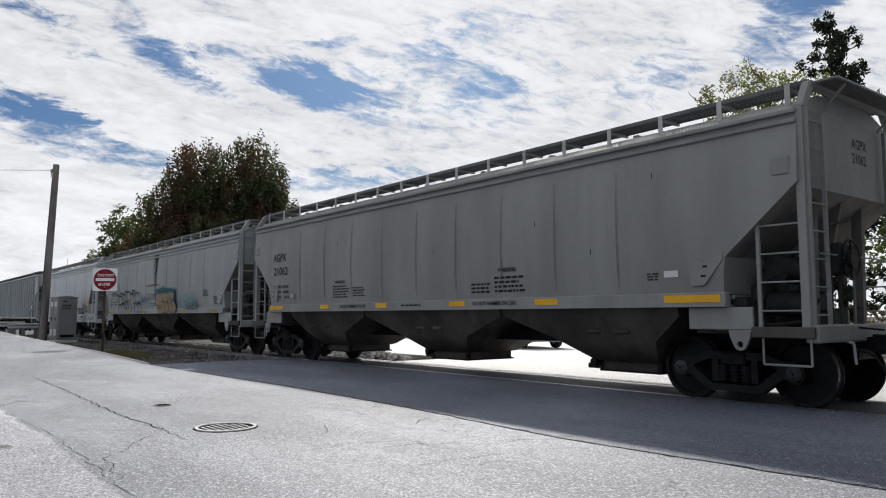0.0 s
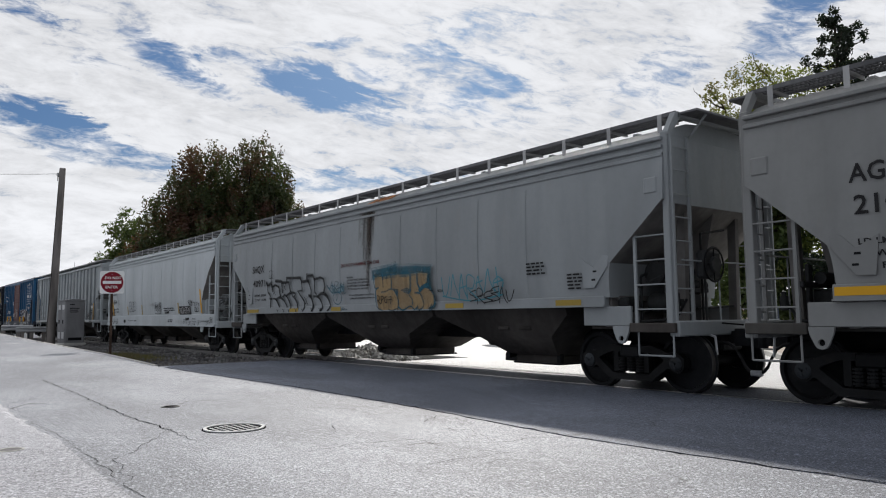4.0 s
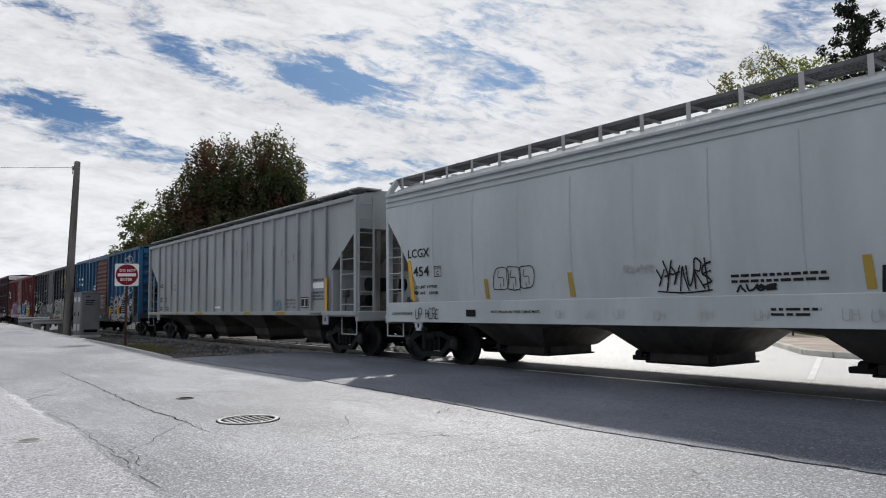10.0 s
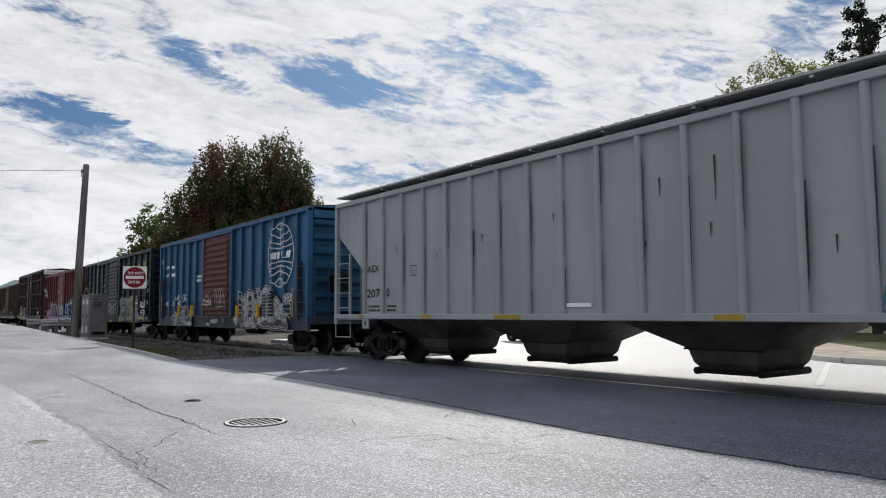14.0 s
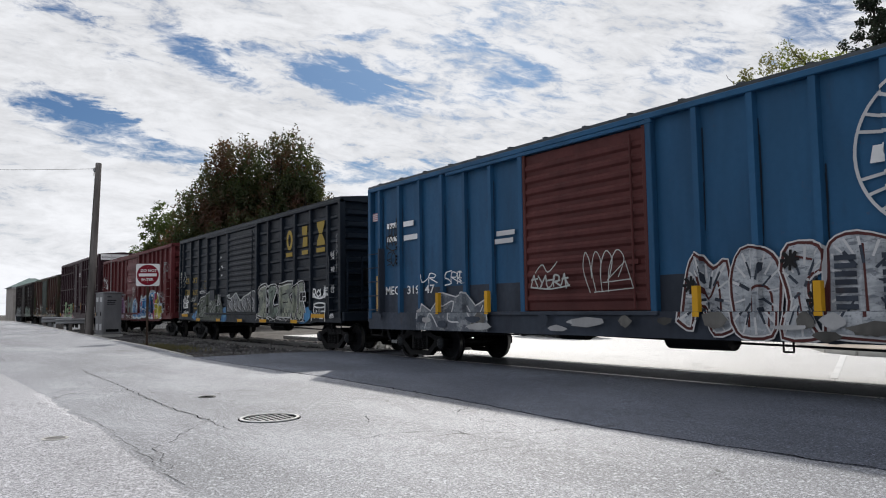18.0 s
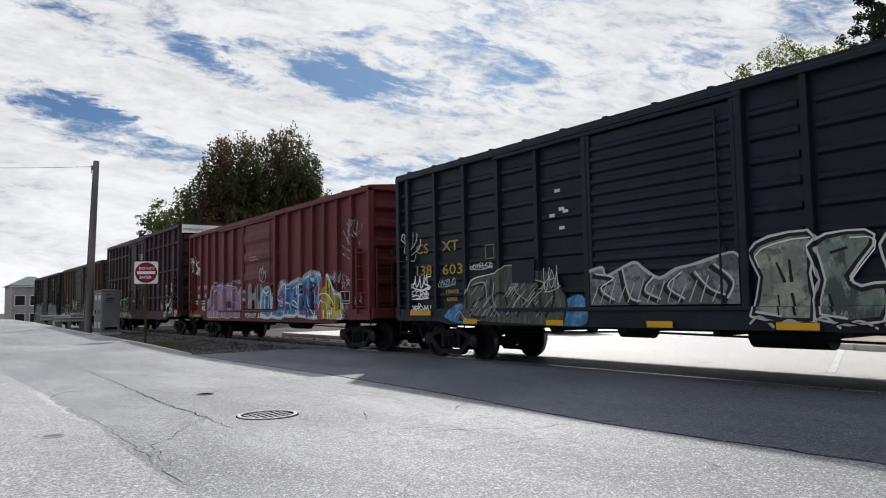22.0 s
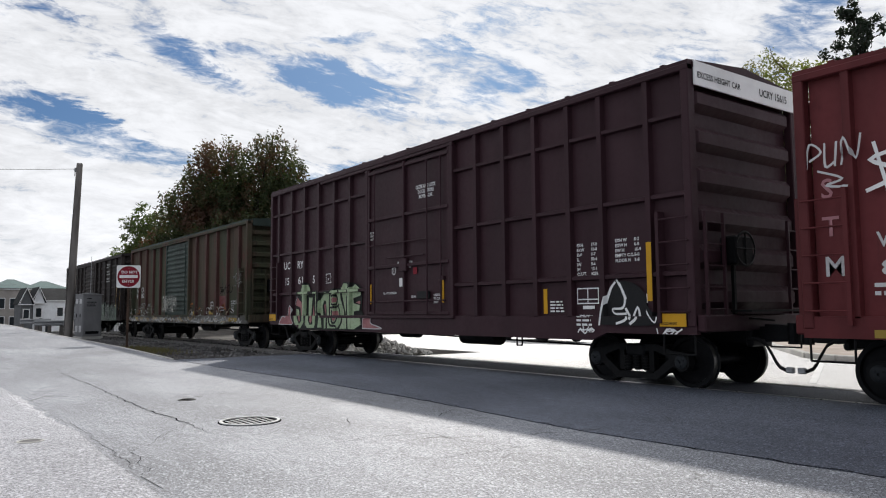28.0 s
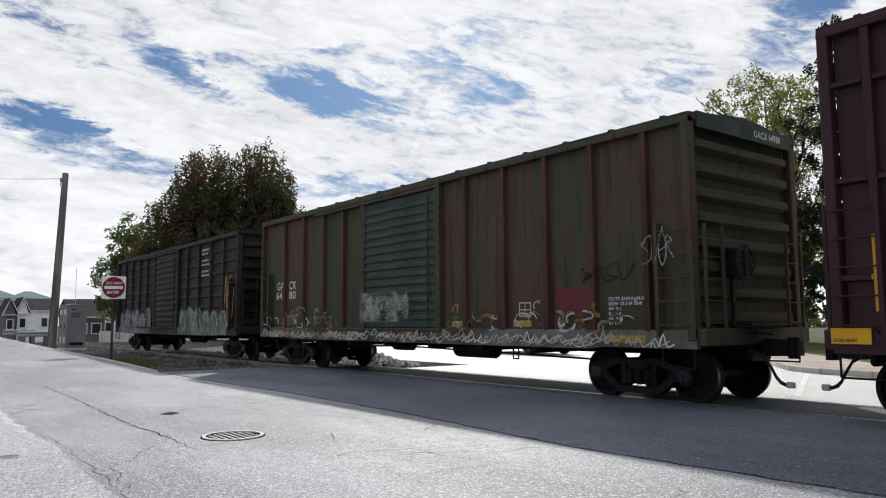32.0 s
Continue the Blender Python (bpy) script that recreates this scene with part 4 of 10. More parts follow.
                part("sill_step", M().chunk(*sorted((sx * (half - 1.75), sx * (half - 0.74))), *sorted((s * 1.44, s * 1.5)), 1.08, 1.4, 0.012), paint, car)
            if not whole:
                # stiffening plate on the cut-away foot of the side sheet
                xg = sx * (half - 1.42)
                yg = sorted((s * (wide(2.05) - 0.01), s * (wide(2.05) + 0.014)))
                part("gusset_plate", M().prism([(xg - sx * 0.28, 2.22), (xg - sx * 0.22, 1.72), (xg + sx * 0.0, 1.72), (xg + sx * 0.3, 2.08), (xg + sx * 0.32, 2.24), (xg + sx * 0.2, 2.26), (xg, 2.06)][::sx], *yg), paint, car)
                part("bolt_slot", M().box(xg - 0.02, xg + 0.06, yg[0] - 0.003, yg[1] + 0.003, 1.98, 2.01).box(xg - 0.05, xg + 0.03, yg[0] - 0.003, yg[1] + 0.003, 1.84, 1.87), GRIME, car)
                xk = sx * (half - 0.22)
                part("latch_plate", M().chunk(xk - 0.13, xk + 0.13, *sorted((s * 1.56, s * 1.605)), 3.16, 3.42, 0.02), paint, car)
            part("stirrup", M().pipe([(xi + 0.02, s * 1.5, 1.0), (xi + 0.02, s * 1.5, 0.62), (sx * (half + 0.05), s * 1.5, 0.62), (sx * (half + 0.05), s * 1.5, 1.0)], 0.016, 6), paint, car)
        xe0, xe1 = sorted((sx * (half - 0.02), sx * (half + 0.02)))
        part("end_sheet", M().box(xe0, xe1, -1.36, 1.36, slope + 0.0, eave + 0.05), paint, car)
        top_bar = M().chunk(*sorted((sx * (half - 0.02), sx * (half + 0.08))), -1.22, 1.22, eave + 0.36, eave + 0.46, 0.012)
        for s in (-1, 1):
            top_bar.prism_x([(s * 1.53, eave + 0.05), (s * 1.42, eave + 0.05), (s * 1.16, eave + 0.36), (s * 1.2, eave + 0.46), (s * 1.28, eave + 0.44)][::s], *sorted((sx * (half - 0.02), sx * (half + 0.08))))
        part("end_crosspiece", top_bar, paint, car, "bent bar that carries the end of the roof walkway")
        part("end_step", M().chunk(*sorted((sx * (half + 0.1), sx * (half + 0.42))), -1.2, 1.2, eave + 0.4, eave + 0.44, 0.008), GRATE, car, "grating step across the end of the roof")
        for s in (-0.9, 0.9):
            part("step_bracket", M().pipe([(sx * (half + 0.05), s, eave + 0.05), (sx * (half + 0.38), s, eave + 0.39)], 0.02), paint, car)
        coupler(car, half, sx)
    # brake gear on one end
    x = half - 0.55
    part("brake_cylinder", M().cyl((x - 0.3, -0.75, 1.45), (x + 0.25, -0.75, 1.45), 0.17, n=16).cyl((x + 0.25, -0.75, 1.45), (x + 0.33, -0.75, 1.45), 0.08, n=10), fit, car, "", True)
    part("air_reservoir", M().cyl((x - 0.15, -0.9, 1.95), (x - 0.15, 0.3, 1.95), 0.2, n=16), fit, car, "", True)
    part("brake_wheel", M().lathe([(0.27, 0.0), (0.295, 0.012), (0.27, 0.024), (0.245, 0.012)], (0, 0, 0), "y", 20).cyl((-0.27, 0.012, 0), (0.27, 0.012, 0), 0.012).cyl((0, 0.012, -0.27), (0, 0.012, 0.27), 0.012), GRIME, car).matrix_basis = pose(half + 0.2, -0.55, 2.05, 0, 0, 90)
    part("brake_gear_case", M().chunk(half - 0.02, half + 0.18, -0.78, -0.32, 1.82, 2.28, 0.05).cyl((half + 0.18, -0.55, 2.05), (half + 0.24, -0.55, 2.05), 0.13, n=16), fit, car, "cast housing behind the brake wheel", True)
    part("brake_piping", M().pipe([(x - 0.4, -1.1, 1.12), (x - 0.4, -1.1, 1.7), (x + 0.1, -1.0, 1.9)], 0.02).pipe([(half + 0.05, -0.6, 1.1), (half + 0.05, -0.6, 2.0)], 0.018).pipe([(half - 0.2, -0.3, 1.1), (half - 0.2, -0.3, 2.6), (half - 0.2, 0.4, 2.7)], 0.02), fit, car)
    # walkways on the roof
    for s in (-1, 1):
        y = s * 0.98
        zt = eave + 0.47
        m = M()
        k = 0
        u = -half + 0.05
        m.box(-half - 0.05, half + 0.05, y + s * 0.246, y + s * 0.25, zt - 0.06, zt + 0.004)
        for side in (-0.24, 0.24):
            m.box(-half - 0.05, half + 0.05, y + side - 0.012, y + side + 0.012, zt - 0.05, zt)
        while u < half:
            m.box(u, u + 0.02, y - 0.235, y + 0.235, zt - 0.036, zt - 0.005)
            u += 0.062
        for j in (-0.12, 0.0, 0.12):
            m.box(-half, half, y + j - 0.005, y + j + 0.005, zt - 0.03, zt - 0.008)
        part("roof_walkway", m, GRATE, car, "steel grating walkway")
        for i in range(17):
            xx = -half + 0.25 + i * (2 * half - 0.5) / 16
            part("walkway_bracket", M().box(xx - 0.04, xx + 0.04, y + s * 0.25, y + s * 0.262, eave + 0.16, zt).box(xx - 0.02, xx + 0.02, y - 0.2, y + 0.25, zt - 0.09, zt - 0.05), ZINC, car)
    for i in range(8):
        xx = -half + 1.3 + i * (2 * half - 2.6) / 7
        part("roof_hatch", M().chunk(xx - 0.75, xx + 0.75, -0.42, 0.42, eave + 0.33, eave + 0.45, 0.04).box(xx - 0.05, xx + 0.05, -0.5, 0.5, eave + 0.42, eave + 0.47), paint, car)
    for x in bogies:
        bogie(car, x, 0.475)
    for a, b in stripes:
        y = wide(s1) + 0.035 + 0.004
        part("reflective_strip", M().patch([(a, s0 + 0.03), (b, s0 + 0.03), (b, s1 - 0.035), (a, s1 - 0.035)], -y), YELLOW, car)
    return car


AEX_POSTS = [-8.12 + 0.8925 * i for i in range(19)]


def ribbed_car(label, cx, half, paint, bays, bogies):
    """A straight-sided covered hopper with upright outside posts."""
    car = thing("covered_hopper_car", label, "freight car", pose(cx, 0, 0), "cars of the train")
    eave, s0, y = 4.24, 1.17, 1.5
    cut = 1.45
    roof = [(y, eave), (y - 0.1, eave + 0.07), (0.8, eave + 0.2), (0, eave + 0.24)]

    def ring(x, zb):
        r = [(y, zb)] + roof
        return [(x, a, b) for a, b in r] + [(x, -a, b) for a, b in r[-2::-1]]

    shaded_underside(part("body", M().loft([ring(-half, 3.4), ring(-half + cut, 2.32), ring(-half + cut + 0.02, s0), ring(half - cut - 0.02, s0), ring(half - cut, 2.32), ring(half, 3.4)]), paint, car, "flat side sheets and slope-sheeted ends"), SLOPE)
    for s in (-1, 1):
        for x in AEX_POSTS:
            m = M()
            zs = (s0 + 0.02, eave - 0.08)
            arc = [(-0.07, 0.0), (-0.06, 0.06), (-0.03, 0.085), (0.03, 0.085), (0.06, 0.06), (0.07, 0.0)]
            m.loft([[(x + a, s * (y + b), z) for a, b in arc] for z in zs])
            part("side_post", m, paint, car, "", True)
        ya, yb = sorted((s * (y - 0.02), s * (y + 0.1)))
        part("top_chord", M().chunk(-half, half, ya, yb, eave - 0.09, eave + 0.03, 0.012), paint, car)
        part("side_sill", M().chunk(-half, half, ya, yb, s0 - 0.06, s0 + 0.06, 0.012), paint, car)
        yw = s * 1.15
        m = M().box(-half - 0.1, half + 0.1, yw - 0.36, yw + 0.36, eave + 0.2, eave + 0.235)
        for i in range(60):
            xx = -half + i * 2 * half / 60
            m.box(xx, xx + 0.03, yw - 0.36, yw + 0.36, eave + 0.235, eave + 0.25)
        part("roof_walkway", m, ZINC, car, "steel roof walkway")
        for i in range(11):
            xx = -half + 0.4 + i * (2 * half - 0.8) / 10
            part("walkway_bracket", M().box(xx - 0.03, xx + 0.03, yw - 0.33, yw + 0.33, eave + 0.15, eave + 0.2).prism([(xx - 0.3, eave + 0.2), (xx + 0.3, eave + 0.2), (xx + 0.05, eave + 0.03), (xx - 0.05, eave + 0.03)][::-1], *sorted((yw - s * 0.02, yw + s * 0.02))), paint, car)
    w = (bays[1] - bays[0]) / 2
    for b in bays:
        def rect(x, hw, hy, z):
            return [(x - hw, -hy, z), (x + hw, -hy, z), (x + hw, hy, z), (x - hw, hy, z)]
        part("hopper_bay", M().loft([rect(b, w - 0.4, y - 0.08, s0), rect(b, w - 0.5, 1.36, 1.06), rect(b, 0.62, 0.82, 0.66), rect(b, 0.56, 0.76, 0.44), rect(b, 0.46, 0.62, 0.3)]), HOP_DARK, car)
        part("outlet_gate", M().chunk(b - 0.5, b + 0.5, -0.68, 0.68, 0.26, 0.33, 0.02).cyl((b - 0.56, -0.7, 0.3), (b - 0.56, 0.7, 0.3), 0.06, n=8).cyl((b + 0.56, -0.7, 0.3), (b + 0.56, 0.7, 0.3), 0.06, n=8).box(b - 0.7, b + 0.7, -0.83, -0.79, 0.64, 0.67), GRIME, car)
    for sx in (-1, 1):
        part("stub_sill", M().box(*sorted((sx * half, sx * (half - 2.4))), -0.27, 0.27, 0.74, 1.1), GRIME, car)
        xj = sx * (half - 1.62)
        jp = M()
        for u0, u1, q0, q1 in ((-0.16, 0.16, -0.05, 0.02), (-0.16, -0.05, -0.15, -0.05), (0.05, 0.16, -0.15, -0.05), (-0.16, 0.16, -0.24, -0.15)):
            jp.chunk(xj + u0, xj + u1, -1.58, -1.54, 1.1 + q0, 1.1 + q1, 0.006)
        part("jacking_pad", jp, paint, car, "steel pad with a square hole")
        x0, x1 = sorted((sx * (half - 1.7), sx * (half + 0.12)))
        part("end_platform", M().chunk(x0, x1, -1.55, 1.55, 1.08, 1.15, 0.01), ZINC, car)
        part("end_sill", M().chunk(min(sx * (half - 0.02), sx * (half + 0.16)), max(sx * (half - 0.02), sx * (half + 0.16)), -1.55, 1.55, 0.96, 1.22, 0.02), paint, car)
        x0, x1 = sorted((sx * (half - 1.5), sx * (half - 1.38)))
        part("bulkhead", M().chunk(x0, x1, -1.48, 1.48, 1.12, 2.4, 0.02), paint, car)
        part("fitting_box", M().chunk(*sorted((sx * (half - 1.36), sx * (half - 1.2))), -1.2, -1.02, 1.6, 1.85, 0.03), FITTING, car)
        part("pipe_run", M().pipe([(sx * (half - 1.35), -1.1, 1.2), (sx * (half - 1.3), -1.1, 1.6)], 0.02).pipe([(sx * (half - 1.35), -0.6, 1.3), (sx * (half - 0.3), -0.3, 1.35), (sx * (half - 0.25), 0.9, 1.4)], 0.02), FITTING, car)
        part("shear_plate", M().prism([(sx * (half - 1.4), 1.15), (sx * (half - 0.5), 1.15), (sx * (half - 0.1), 3.35), (sx * (half - 1.4), 2.4)][::sx], -0.03, 0.03), SLOPE, car)
        for yb in (-0.8, 0.8):
            part("slope_brace", M().prism([(sx * (half - 0.3), 1.1), (sx * (half - 0.1), 1.1), (sx * (half - 0.05), 3.5), (sx * (half - 0.25), 3.5)][::sx], yb - 0.06, yb + 0.06), SLOPE, car)
        for s in (-1, 1):
            xa, xb = sorted((sx * (half - 0.05), sx * (half + 0.07)))
            ya, yb = sorted((s * 1.45, s * 1.58))
            part("corner_post", M().chunk(xa, xb, ya, yb, 1.1, eave, 0.012), paint, car)
            xi = sx * (half - 0.75)
            part("ladder_stile", M().box(xi - 0.025, xi + 0.025, s * 1.55 - 0.02, s * 1.55 + 0.02, 1.15, 2.85), paint, car)
            ladder(car, paint, xi, sx * half, s * 1.56, s * 1.56, 1.2, 2.8, 4, "side_ladder", False)
            ladder(car, paint, sx * (half + 0.09), sx * (half + 0.09), s * 1.5, s * 1.05, 1.15, eave, 8, "end_ladder")
            part("stirrup", M().pipe([(xi + 0.02, s * 1.54, 1.05), (xi + 0.02, s * 1.54, 0.62), (sx * (half + 0.05), s * 1.54, 0.62), (sx * (half + 0.05), s * 1.54, 1.05)], 0.016, 6), paint, car)
        coupler(car, half, sx)
    x = half - 0.6
    part("brake_cylinder", M().cyl((x - 0.3, -0.9, 1.5), (x + 0.25, -0.9, 1.5), 0.15, n=16), GRIME2, car, "", True)
    part("air_reservoir", M().cyl((x - 0.2, -0.7, 1.95), (x - 0.2, 0.5, 1.95), 0.19, n=16), GRIME2, car, "", True)
    for xx in bogies:
        bogie(car, xx, 0.475)
    return car


def box_car(label, cx, half, eave, paint, low, door, door_x, door_mat, right, left, foot=0.82, rows=(), panel_ribs=0, end_ribs=7, roof_mat=None, belly=0.0, high=None):
    """A boxcar. door: number of ribs on the door; right/left: posts on either side of it; rows: heights of level side ribs."""
    car = thing("box_car", label, "freight car", pose(cx, 0, 0), "cars of the train")
    y = 1.48
    ridge = eave + 0.2
    low_z = 1.75
    if low is None:
        part("body", M().prism_x([(-y, 1.05), (y, 1.05), (y, eave), (-y, eave)], -half + 0.17, half - 0.17), paint, car, "flat steel side sheets")
    else:
        part("body", M().prism_x([(-y, low_z), (y, low_z), (y, eave), (-y, eave)], -half + 0.17, half - 0.17), paint, car, "flat steel side sheets")
        part("lower_body", M().prism_x([(-y, 1.05), (y, 1.05), (y, low_z), (-y, low_z)], -half + 0.17, half - 0.17), low, car, "darker repainted lower side sheets")
    low = low or paint
    rm = M().prism_x([(-y - 0.1, eave - 0.02), (y + 0.1, eave - 0.02), (y + 0.1, eave + 0.05), (0, ridge), (-y - 0.1, eave + 0.05)], -half, half)
    part("roof", rm, roof_mat or GALV, car, "shallow ridged sheet-metal roof")
    for i in range(15):
        x = -half + 0.5 + i * (2 * half - 1.0) / 14
        m = M()
        for s in (-1, 1):
            m.loft([[(x - 0.04, s * yy, z), (x + 0.04, s * yy, z), (x + 0.04, s * yy, z + 0.035), (x - 0.04, s * yy, z + 0.035)] for yy, z in ((0.02, ridge), (y + 0.06, eave + 0.055))])
        part("roof_rib", m, roof_mat or GALV, car)
    d0, d1 = door_x
    for s in (-1, 1):
        def yy(a, b):
            return sorted((s * (y + a), s * (y + b)))
        part("top_chord", M().chunk(-half, half, *yy(-0.02, 0.125), eave - 0.11, eave - 0.01, 0.012), paint, car)
        # side sill, deeper under the door
        m = M().prism([(-half + 2.1, foot), (half - 2.1, foot), (half - 1.75, 0.88), (half, 0.88), (half, 1.16), (-half, 1.16), (-half, 0.88), (-half + 1.75, 0.88)] if belly == 0 else
                      [(-half, foot), (half, foot), (half, 1.16), (-half, 1.16)], *yy(0.004, 0.1))
        part("side_sill", m, low, car)
        # door
        dm = M().chunk(d0, d1, *yy(0.0, 0.07), 1.18, eave - 0.2, 0.015)
        part("door", dm, door_mat, car, "sliding ribbed steel door", False)
        dr = car.children[-1]
        rib = M()
        for i in range(door):
            z = 1.3 + (eave - 1.65) * (i + 0.5) / door
            h = (eave - 1.65) / door * 0.36
            rib.loft([[(x, s * (y + b), z + a) for a, b in ((-h, 0.065), (-h * 0.35, 0.105), (h * 0.35, 0.105), (h, 0.065))] for x in (d0 + 0.06, d1 - 0.06)])
        if door:
            part("door_ribs", rib, door_mat, dr)
        for x in (d0 + 0.03, d1 - 0.03):
            part("door_edge", M().chunk(x - 0.04, x + 0.04, *yy(0.06, 0.12), 1.18, eave - 0.18, 0.01), door_mat, dr)
        part("lock_bar", M().cyl((d1 - 0.3, s * (y + 0.13), 1.2), (d1 - 0.3, s * (y + 0.13), eave - 0.3), 0.02, n=8).box(d1 - 0.42, d1 - 0.2, *yy(0.07, 0.14), 1.95, 2.03), door_mat, dr)
        part("door_track", M().chunk(d0 - 2.6, d1 + 0.15, *yy(0.06, 0.15), 1.1, 1.17, 0.01), low, car)
        part("door_rail", M().chunk(d0 - 2.6, d1 + 0.15, *yy(0.06, 0.14), eave - 0.19, eave - 0.12, 0.01), paint, car)
        for x in (d0 - 0.07, d1 + 0.07):
            part("door_post", M().chunk(x - 0.06, x + 0.06, *yy(0.0, 0.13), 1.1, eave - 0.1, 0.012), paint, car)
        spans = ((d1 + 0.07, half, right), (-half, d0 - 0.07, left))
        for a, b, n in spans:
            cols = list(n)
            for x in cols:
                part("side_post", M().loft([[(x + u, s * (y + w), z) for u, w in ((-0.062, 0.0), (-0.05, 0.1), (0.05, 0.1), (0.062, 0.0))] for z in (1.14, eave - 0.1)]), paint, car)
            edges = [a] + cols + [b]
            for u, w in zip(edges, edges[1:]):
                if panel_ribs:
                    for i in range(panel_ribs):
                        z = 1.3 + (eave - 1.6) * (i + 0.5) / panel_ribs
                        m = M().loft([[(x, s * (y + q), z + p) for p, q in ((-0.07, 0.0), (-0.03, 0.045), (0.03, 0.045), (0.07, 0.0))] for x in (u + 0.12, w - 0.12)])
                        part("panel_rib", m, paint, car)
                for z in rows:
                    m = M().loft([[(x, s * (y + q), z + p) for p, q in ((-0.05, 0.0), (-0.03, 0.09), (0.03, 0.09), (0.05, 0.0))] for x in (u + 0.06, w - 0.06)])
                    part("panel_rib", m, paint, car)
        for x in (-half, half - 0.14):
            part("corner_post", M().chunk(x, x + 0.14, *yy(-0.06, 0.12), 1.0, eave - 0.01, 0.015), paint, car)
    for sx in (-1, 1):
        # pressed end with deep level ribs
        m = M()
        rings = []
        for i in range(end_ribs):
            z0 = 1.15 + (eave - 1.35) * i / end_ribs
            h = (eave - 1.35) / end_ribs
            for f, o in ((0.0, 0.0), (0.18, 0.0), (0.36, 0.14), (0.64, 0.14), (0.82, 0.0)):
                rings.append((z0 + f * h, o))
        rings.append((eave, 0.0))
        pts = [(-y + 0.06, y - 0.06)] * len(rings)
        vs, fs = [], []
        for z, o in rings:
            x = sx * (half - 0.16 + o)
            vs += [(sx * (half - 0.16), -y + 0.02, z), (x, -y + 0.16, z), (x, y - 0.16, z), (sx * (half - 0.16), y - 0.02, z)]
        for k in range(len(rings) - 1):
            for j in range(3):
                fs.append((k * 4 + j, k * 4 + j + 1, k * 4 + 5 + j, k * 4 + 4 + j))
        m.add(vs, fs)
        part("ribbed_end", m, paint, car, "pressed steel end with deep level ribs")
        gable = M().prism_x([(-y, eave - 0.06), (y, eave - 0.06), (y, eave + 0.02), (0, ridge - 0.01), (-y, eave + 0.02)], *sorted((sx * (half - 0.14), sx * (half + 0.02))))
        part("end_gable", gable, paint, car)
        part("end_sill", M().chunk(min(sx * (half - 0.05), sx * (half + 0.13)), max(sx * (half - 0.05), sx * (half + 0.13)), -1.55, 1.55, 0.92, 1.18, 0.02), low, car)
        part("end_platform", M().box(min(sx * (half + 0.05), sx * (half + 0.4)), max(sx * (half + 0.05), sx * (half + 0.4)), -0.75, 0.75, 1.22, 1.25), GRIME2, car)
        for s in (-1, 1):
            xi, xo = sx * (half - 0.62), sx * (half - 0.06)
            ladder(car, low, xi, xo, s * (y + 0.16), s * (y + 0.16), 1.05, 2.85, 5, "side_ladder", False)
            part("ladder_bracket", M().box(xi - 0.03, xi + 0.03, *sorted((s * y, s * (y + 0.17))), 1.05, 2.8), low, car)
            ladder(car, low, sx * (half + 0.1), sx * (half + 0.1), s * 1.42, s * 0.95, 1.1, 2.75, 5, "end_ladder")
            part("stirrup", M().pipe([(xi, s * 1.54, 1.0), (xi, s * 1.54, 0.58), (xo, s * 1.54, 0.58), (xo, s * 1.54, 1.0)], 0.016, 6), GRIME2, car)
        coupler(car, half, sx)
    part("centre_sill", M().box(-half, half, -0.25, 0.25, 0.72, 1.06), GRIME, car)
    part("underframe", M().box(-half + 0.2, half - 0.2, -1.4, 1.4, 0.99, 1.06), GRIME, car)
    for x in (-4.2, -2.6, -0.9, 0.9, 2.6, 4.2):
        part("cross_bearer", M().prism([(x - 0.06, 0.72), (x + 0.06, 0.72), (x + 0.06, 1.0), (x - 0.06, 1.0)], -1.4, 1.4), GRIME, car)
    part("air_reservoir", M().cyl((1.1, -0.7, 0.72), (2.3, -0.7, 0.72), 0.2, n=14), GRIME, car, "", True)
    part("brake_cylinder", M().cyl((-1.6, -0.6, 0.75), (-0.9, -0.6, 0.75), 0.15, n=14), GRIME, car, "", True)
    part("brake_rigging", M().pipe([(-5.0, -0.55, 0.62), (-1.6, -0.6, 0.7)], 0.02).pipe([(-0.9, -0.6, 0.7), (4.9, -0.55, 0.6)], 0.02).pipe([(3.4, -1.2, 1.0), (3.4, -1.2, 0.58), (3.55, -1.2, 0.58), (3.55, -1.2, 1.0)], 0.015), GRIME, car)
    part("brake_wheel", M().lathe([(0.26, 0.0), (0.285, 0.012), (0.26, 0.024), (0.235, 0.012)], (0, 0, 0), "y", 20).cyl((-0.26, 0.012, 0), (0.26, 0.012, 0), 0.012).cyl((0, 0.012, -0.26), (0, 0.012, 0.26), 0.012), GRIME, car).matrix_basis = pose(half + 0.26, -0.6, 2.2, 0, 0, 90)
    part("brake_housing", M().chunk(half - 0.05, half + 0.24, -0.85, -0.35, 1.95, 2.4, 0.03).box(half, half + 0.05, -0.63, -0.57, 1.1, 2.0), GRIME2, car)
    return car


CARS = []


def add_car(car, cx, bogies=None, r=0.42):
    CARS.append((car, cx))
    for x in bogies or ():
        bogie(car, x, r)
    return car


# ---- ground, road and track ----
def fall(x, y):
    """The land drops away beyond the crest of the road."""
    return -0.03 * max(0.0, -62.0 - x) - 0.00012 * max(0.0, -62.0 - x) ** 2 if x > -190 else -5.8


def edge_y(x):
    """The road's far edge, which draws slowly nearer to the track."""
    for (x0, y0), (x1, y1) in zip(EDGE, EDGE[1:]):
        if x0 <= x <= x1:
            jag = 0.03 * noise.noise(Vector((x * 2.3, 7.0, 0.0))) + 0.02 * noise.noise(Vector((x * 7.0, 2.0, 0.0))) if x > -21 else 0.0
            return y0 + (y1 - y0) * (x - x0) / (x1 - x0) + jag
    return -5.15


